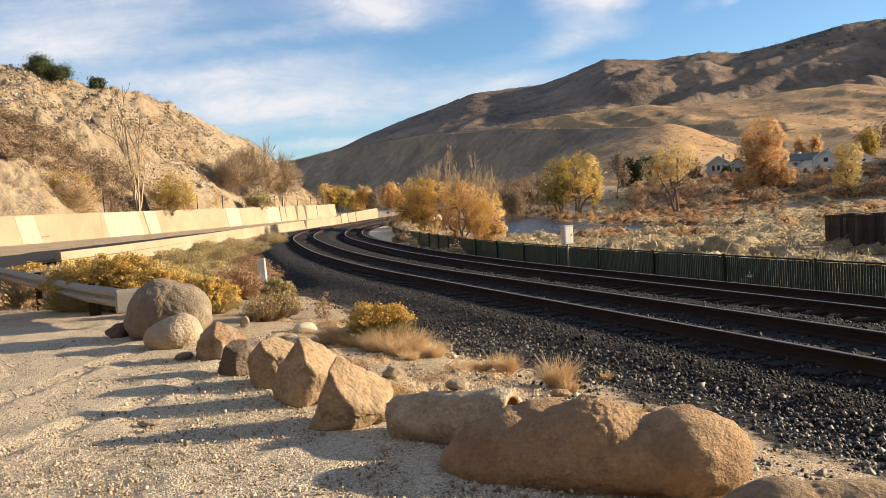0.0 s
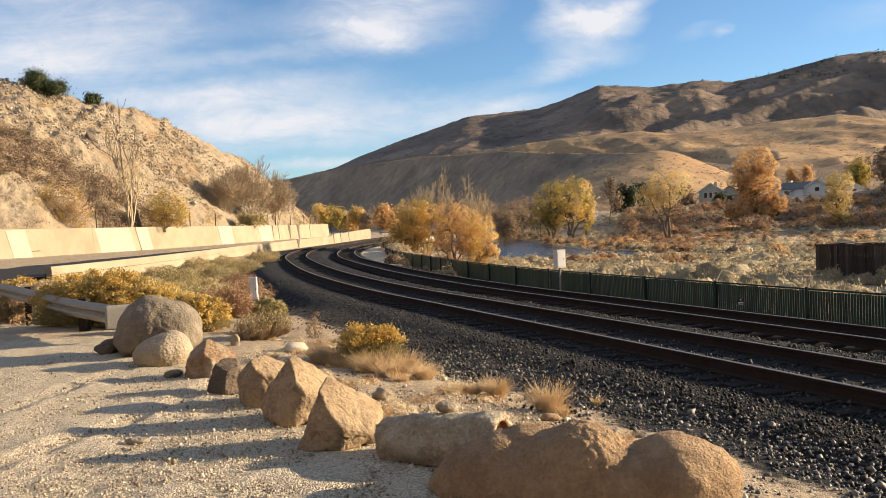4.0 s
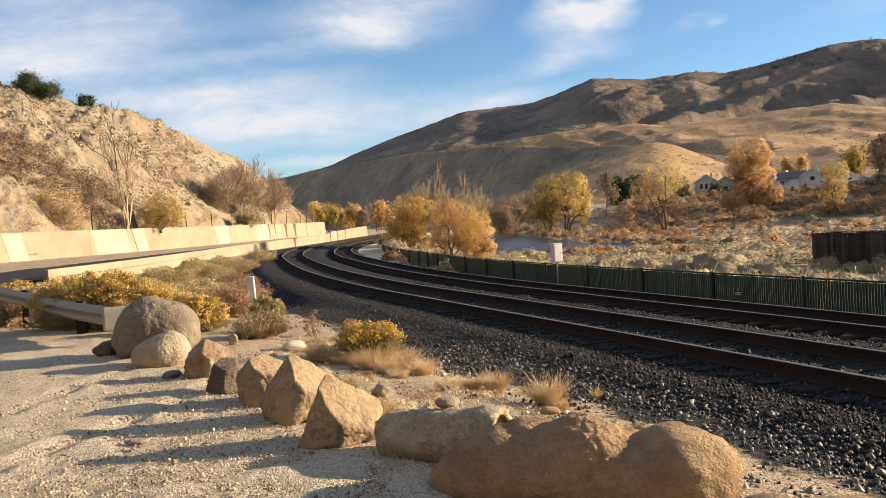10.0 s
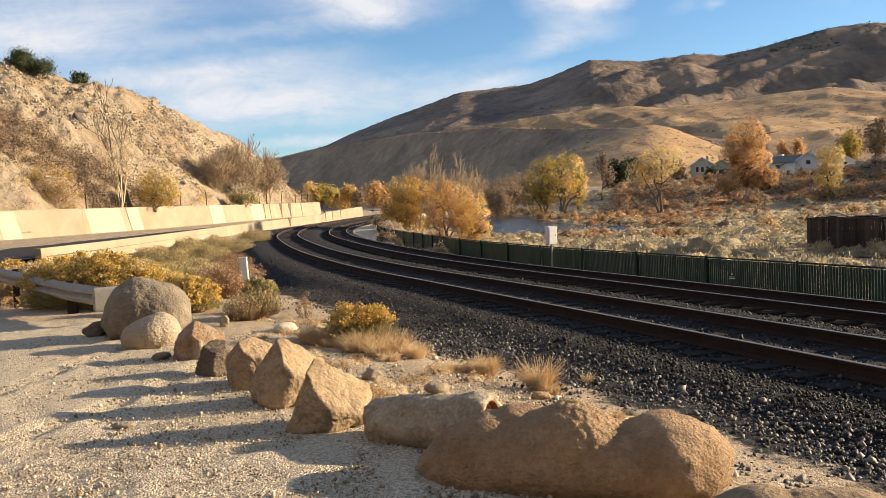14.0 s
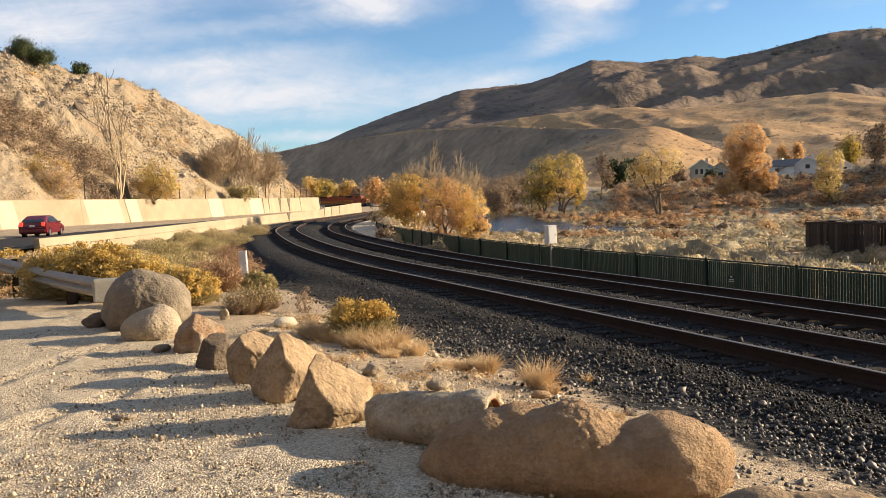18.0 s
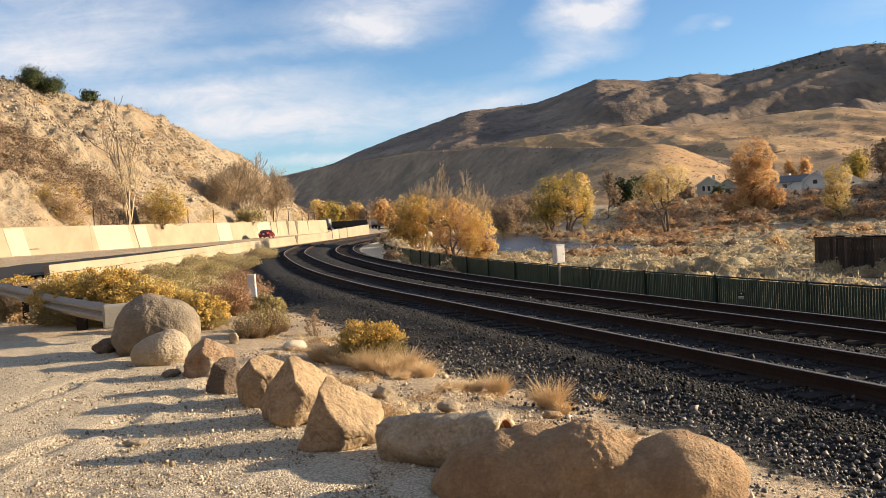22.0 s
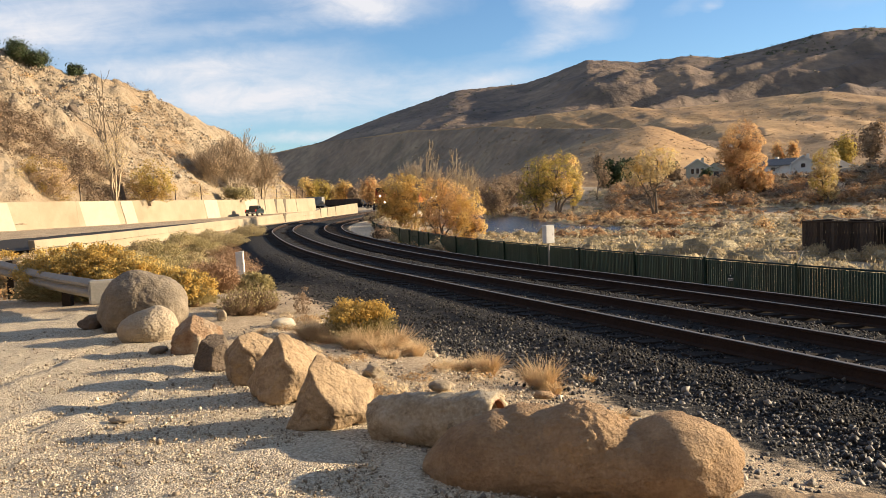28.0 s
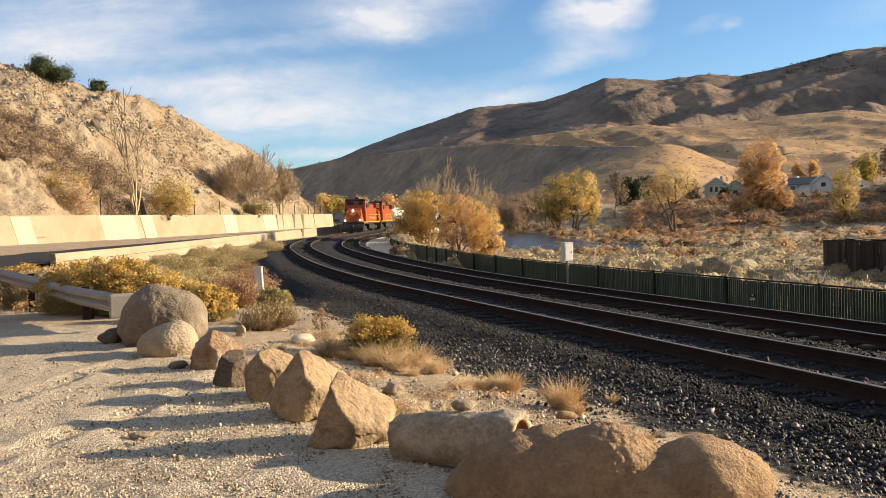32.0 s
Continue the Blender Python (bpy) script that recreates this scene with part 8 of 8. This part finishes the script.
def pickup():
    root = thing("pickup_truck", Matrix(), "dark green pickup truck driving away along the highway", "truck")
    part("body", profile_body([(-2.75, 0.55), (-2.78, 1.10), (-0.55, 1.14), (1.35, 1.14), (2.5, 1.08), (2.72, 0.9), (2.7, 0.45), (-2.6, 0.42)], 1.96, 0.04), M_cargreen, root)
    part("cab", profile_body([(-0.65, 1.10), (-0.62, 1.62), (-0.45, 1.80), (0.6, 1.80), (0.85, 1.68), (1.35, 1.12)], 1.78, 0.05, 0.14), M_cargreen, root)
    part("rear_window", boxed(0, -0.66, 1.46, 1.36, 0.03, 0.36, 0.01), M_glass, root)
    part("bed_well", boxed(0, -1.72, 1.12, 1.6, 1.9, 0.06), M_black, root, "dark open cargo bed")
    part("tailgate", boxed(0, -2.79, 0.90, 1.5, 0.05, 0.42, 0.015), M_cargreen, root)
    part("bumper", boxed(0, -2.86, 0.56, 1.9, 0.16, 0.18, 0.03), M_chrome, root)
    part("number_plate", boxed(0, -2.95, 0.60, 0.32, 0.02, 0.15, 0.004), M_white, root)
    for s in (-1, 1):
        part("tail_light", boxed(s * 0.90, -2.775, 0.97, 0.12, 0.05, 0.26, 0.02), M_tail, root)
        part("side_window", boxed(s * 0.86, 0.15, 1.46, 0.03, 1.1, 0.36, 0.01), M_glass, root)
        part("mirror", boxed(s * 1.06, 0.95, 1.3, 0.18, 0.08, 0.22, 0.02), M_black, root)
        part("sill", boxed(s * 0.985, 0.0, 0.52, 0.03, 4.6, 0.08, 0.01), M_chrome, root, "bright lower trim")
    for x in (-0.84, 0.84):
        for y in (-1.7, 1.75):
            add_wheel(root, x, y, 0.38, 0.24)
    return root


def rail_truck(root, y, axles, material):
    """A railway truck: two side frames, a bolster and its wheels."""
    t = part("truck", boxed(0, y, 0.62, 2.3, 0.5, 0.3, 0.03), material, root)
    gap = 1.75 if axles == 3 else 1.8
    ys = [y + (k - (axles - 1) / 2) * gap for k in range(axles)]
    for s in (-1, 1):
        part("side_frame", boxed(s * 1.05, y, 0.62, 0.16, gap * (axles - 1) + 0.9, 0.42, 0.05), material, t)
        for yy in ys:
            part("wheel", piped((s * 0.69, yy, 0.5), (s * 0.83, yy, 0.5), 0.5, 0.5, 20), material, t)


def locomotive(label):
    root = thing("locomotive", Matrix(), label, "locomotive", "train")
    part("frame", boxed(0, 0, 1.32, 2.95, 20.6, 0.34, 0.03), M_locoblk, root)
    part("long_hood", boxed(0, -2.9, 2.75, 1.9, 14.4, 2.55, 0.08), M_loco, root)
    part("hood_roof", boxed(0, -2.9, 4.10, 1.7, 14.2, 0.22, 0.06), M_locoblk, root)
    part("radiator", boxed(0, -8.2, 3.95, 2.95, 3.6, 0.75, 0.12), M_loco, root)
    part("radiator_grille", boxed(0, -8.2, 3.95, 3.0, 3.0, 0.5, 0.02), M_locoblk, root)
    part("exhaust_stack", boxed(0, -1.5, 4.32, 0.6, 1.2, 0.3, 0.03), M_locoblk, root)
    part("brake_blister", boxed(0, 2.6, 3.9, 2.5, 2.4, 0.7, 0.1), M_locoblk, root)
    cab = part("cab", profile_body([(4.6, 1.5), (4.6, 4.35), (4.9, 4.62), (7.4, 4.62), (7.75, 4.45), (8.15, 3.45), (8.15, 1.5)], 3.05, 0.06, 0.12), M_loco, root)
    part("cab_roof", profile_body([(4.5, 4.52), (4.85, 4.72), (7.5, 4.72), (7.9, 4.5), (7.85, 4.42), (4.6, 4.42)], 2.9, 0.03, 0.1), M_locoblk, cab)
    nose = part("nose", profile_body([(8.0, 1.5), (8.0, 3.45), (8.5, 3.42), (9.9, 2.95), (10.15, 2.2), (10.15, 1.5)], 2.5, 0.08, 0.35), M_loco, root)
    part("nose_door", boxed(-0.5, 10.16, 2.0, 0.6, 0.04, 0.9, 0.01), M_loco, nose)
    part("emblem", boxed(0, 10.17, 2.55, 0.8, 0.03, 0.16, 0.02), M_locoyel, nose, "plain yellow and black nose emblem")
    for s in (-1, 1):
        part("windscreen", boxed(s * 0.62, 8.02, 3.98, 0.95, 0.06, 0.62, 0.02, Matrix.Rotation(radians(-18), 4, "X")), M_glass, cab)
        part("side_window", boxed(s * 1.47, 6.3, 3.75, 0.06, 1.5, 0.6, 0.02), M_glass, cab)
        part("sill_stripe", boxed(s * 1.49, 0.0, 1.42, 0.02, 20.4, 0.1), M_locoyel, root, "yellow stripe along the sill")
        part("hood_stripe", boxed(s * 0.962, -2.9, 2.05, 0.02, 14.2, 0.10), M_locoyel, root, "yellow band along the hood")
        part("handrail", piped((s * 1.42, -10.1, 2.5), (s * 1.42, 4.4, 2.5), 0.03, 0.03, 6), M_locoyel, root)
        for k in range(9):
            part("stanchion", piped((s * 1.42, -10 + k * 1.78, 1.45), (s * 1.42, -10 + k * 1.78, 2.5), 0.025, 0.025, 6), M_locoyel, root)
        part("front_handrail", piped((s * 1.35, 10.2, 1.5), (s * 0.7, 10.4, 2.9), 0.035, 0.035, 6), M_locoyel, root)
        part("step_well", boxed(s * 1.25, 9.6, 0.95, 0.4, 0.9, 0.8, 0.03), M_locoblk, root)
        part("ditch_light", piped((s * 1.05, 10.45, 1.72), (s * 1.05, 10.62, 1.72), 0.085, 0.085, 14), M_lamp, root, "bright ditch light")
        part("number_board", boxed(s * 0.95, 8.02, 4.48, 0.5, 0.12, 0.2, 0.02), M_black, cab)
        part("air_tank", piped((s * 1.15, -2.6, 1.0), (s * 1.15, 1.4, 1.0), 0.2, 0.2, 12), M_locoblk, root)
    part("headlight", piped((0, 10.0, 3.06), (0, 10.16, 3.06), 0.12, 0.12, 16), M_lamp, root, "bright twin headlight in the nose")
    part("plow", profile_body([(10.2, 0.2), (11.0, 0.16), (10.75, 0.7), (10.35, 1.15), (10.2, 1.2)], 2.9, 0.03), M_locoblk, root)
    part("coupler", boxed(0, 11.1, 0.9, 0.3, 0.7, 0.28, 0.05), M_locoblk, root)
    part("fuel_tank", boxed(0, -0.4, 0.78, 2.6, 5.6, 0.8, 0.15), M_locoblk, root)
    part("horn", boxed(0, 5.6, 4.85, 0.5, 0.4, 0.2, 0.04), M_locoblk, cab)
    rail_truck(root, 6.6, 3, M_locoblk)
    rail_truck(root, -6.6, 3, M_locoblk)
    return root


def tank_car():
    root = thing("tank_car", Matrix(), "white tank car with a grimy belly", "rail car", "train")
    bm = bmesh.new()
    r = bmesh.ops.create_uvsphere(bm, u_segments=28, v_segments=16, radius=1.45)
    for v in bm.verts:
        x, y, z = v.co
        v.co = Vector((x, (z * 0.45) + (6.6 if z > 0 else -6.6 if z < 0 else 0), y))
    bmesh.ops.translate(bm, vec=(0, 0, 2.62), verts=bm.verts)
    part("tank", bm, M_tank, root, "", True)
    part("sill", boxed(0, 0, 1.05, 0.6, 15.0, 0.35, 0.03), M_locoblk, root)
    part("dome", piped((0, 0, 3.9), (0, 0, 4.4), 0.5, 0.5, 16), M_tank, root)
    part("platform", boxed(0, 0, 4.05, 1.9, 1.8, 0.06), M_locoblk, root)
    for s in (-1, 1):
        part("ladder", boxed(s * 1.35, 0, 2.5, 0.05, 0.45, 3.0), M_locoblk, root)
        part("saddle", boxed(0, s * 5.2, 1.5, 2.3, 0.7, 0.9, 0.1), M_locoblk, root)
        rail_truck(root, s * 5.4, 2, M_locoblk)
    return root


def hopper_car():
    root = thing("hopper_car", Matrix(), "grey covered hopper car with ribbed sides", "rail car", "train")
    part("body", profile_body([(-7.6, 2.2), (-7.6, 4.3), (-7.4, 4.5), (7.4, 4.5), (7.6, 4.3), (7.6, 2.2), (5.2, 1.25), (-5.2, 1.25)], 3.0, 0.08, 0.1), M_hopper, root)
    for k in range(13):
        for s in (-1, 1):
            part("rib", boxed(s * 1.5, -6.9 + k * 1.15, 3.1, 0.1, 0.12, 2.2, 0.01), M_hopper, root)
    part("roof_walk", boxed(0, 0, 4.58, 0.7, 14.6, 0.08), M_locoblk, root)
    for k in range(4):
        part("hatch", boxed(0, -5.4 + k * 3.6, 4.56, 1.3, 1.6, 0.16, 0.04), M_hopper, root)
    part("sill", boxed(0, 0, 1.0, 0.6, 16.0, 0.3, 0.03), M_locoblk, root)
    for s in (-1, 1):
        part("chute", boxed(0, s * 2.4, 0.85, 1.6, 1.6, 0.7, 0.1), M_hopper, root)
        rail_truck(root, s * 6.2, 2, M_locoblk)
    return root


def gondola_car():
    root = thing("gondola_car", Matrix(), "dark brown open wagon", "rail car", "train")
    for s in (-1, 1):
        part("side", boxed(s * 1.46, 0, 2.3, 0.1, 15.4, 2.1, 0.02), M_gond, root)
        part("end", boxed(0, s * 7.7, 2.3, 2.9, 0.1, 2.1, 0.02), M_gond, root)
        for k in range(12):
            part("rib", boxed(s * 1.54, -7.0 + k * 1.27, 2.3, 0.1, 0.12, 2.0, 0.01), M_gond, root)
        rail_truck(root, s * 6.0, 2, M_locoblk)
    part("floor", boxed(0, 0, 1.25, 2.9, 15.4, 0.15), M_gond, root)
    part("load", boxed(0, 0, 2.6, 2.7, 15.0, 1.0, 0.2), M_locoblk, root)
    part("sill", boxed(0, 0, 1.05, 0.6, 16.2, 0.3, 0.03), M_locoblk, root)
    return root


car_red, truck_green = hatchback(), pickup()
loco = locomotive("orange diesel locomotive with dark roof and lit headlights")
TRAIN = [(loco, 22.4)]
second = copy_thing(loco, Matrix())
second["label"] = "second orange diesel locomotive coupled behind"
for c in list(second.children):
    if c.name.startswith(("ditch_light", "headlight")):
        bpy.data.objects.remove(c)
TRAIN.append((second, 22.4))
tank, hop, gon = tank_car(), hopper_car(), gondola_car()
TRAIN += [(tank, 16.4), (gon, 17.0), (hop, 17.0)]
for src, length in ((gon, 17.0), (gon, 17.0), (hop, 17.0), (gon, 17.0), (hop, 17.0), (gon, 17.0), (gon, 17.0), (hop, 17.0), (hop, 17.0)):
    TRAIN.append((copy_thing(src, Matrix()), length))


def motions():
    """The train comes up the near track; two vehicles drive away along the road."""
    s = np.concatenate([[0], np.cumsum(np.linalg.norm(np.diff(CENTRE, axis=0), axis=1))])
    zt = (TRACK_Z[0] + TRACK_Z[1]) / 2

    def on_track(u):
        return np.array([np.interp(u, s, CENTRE[:, 0]), np.interp(u, s, CENTRE[:, 1])])

    j = int(np.argmin(np.abs(CENTRE[:700, 1] - FRONT_Y)))
    front32 = s[j]
    for k, (ob, length) in enumerate(TRAIN):
        back = sum(L for _, L in TRAIN[:k]) + length / 2
        rows = []
        for i in range(0, 65):
            t = i / 2
            u = front32 + SPEED * (32 - t) + back
            a, b = on_track(u - length * 0.32), on_track(u + length * 0.32)
            m = (a + b) / 2
            d = a - b
            rows.append((t, pose(m[0], m[1], zt, 0, 0, math.degrees(math.atan2(d[1], d[0])) - 90)))
        walk(ob, rows)
    lane = spline([(-16, -420), (-18, -300), (-20, -160), (-22, -60), (-24, 0), (-25.4, 35), (-26.4, 54), (-27.6, 64), (-28.6, 78), (-29.6, 99), (-29.4, 120), (-28.5, 142), (-27.4, 160), (-25.5, 180), (-24, 198),
                   (-28, 225), (-42, 250), (-68, 268), (-105, 280), (-150, 288), (-215, 292)], 800)
    ls = np.concatenate([[0], np.cumsum(np.linalg.norm(np.diff(lane, axis=0), axis=1))])
    s_at = lambda y: float(np.interp(y, lane[:, 1], ls))

    def drive(ob, marks, v_before, v_after):
        rows = []
        mt = np.array([m[0] for m in marks])
        ms = np.array([s_at(m[1]) for m in marks])
        for i in range(0, 65):
            t = i / 2
            u = ms[0] - v_before * (mt[0] - t) if t < mt[0] else ms[-1] + v_after * (t - mt[-1]) if t > mt[-1] else float(np.interp(t, mt, ms))
            u = min(max(u, 1.0), ls[-1] - 3)
            p = np.array([np.interp(u, ls, lane[:, 0]), np.interp(u, ls, lane[:, 1])])
            q = np.array([np.interp(u + 2, ls, lane[:, 0]), np.interp(u + 2, ls, lane[:, 1])])
            d = q - p
            rows.append((t, pose(p[0], p[1], ROAD_Z - 0.06, 0, 0, math.degrees(math.atan2(d[1], d[0])) - 90)))
        walk(ob, rows)

    drive(car_red, [(17.8, 54), (18.5, 69), (19.0, 78), (20.0, 98), (21.0, 119), (22.0, 142), (23.0, 163), (24.0, 184)], 20, 20)
    drive(truck_green, [(23.8, 52), (24.2, 60), (26.5, 109), (28.0, 142), (29.0, 163), (30.0, 182)], 21, 21)


SPEED, FRONT_Y = 14.5, 112.5
motions()
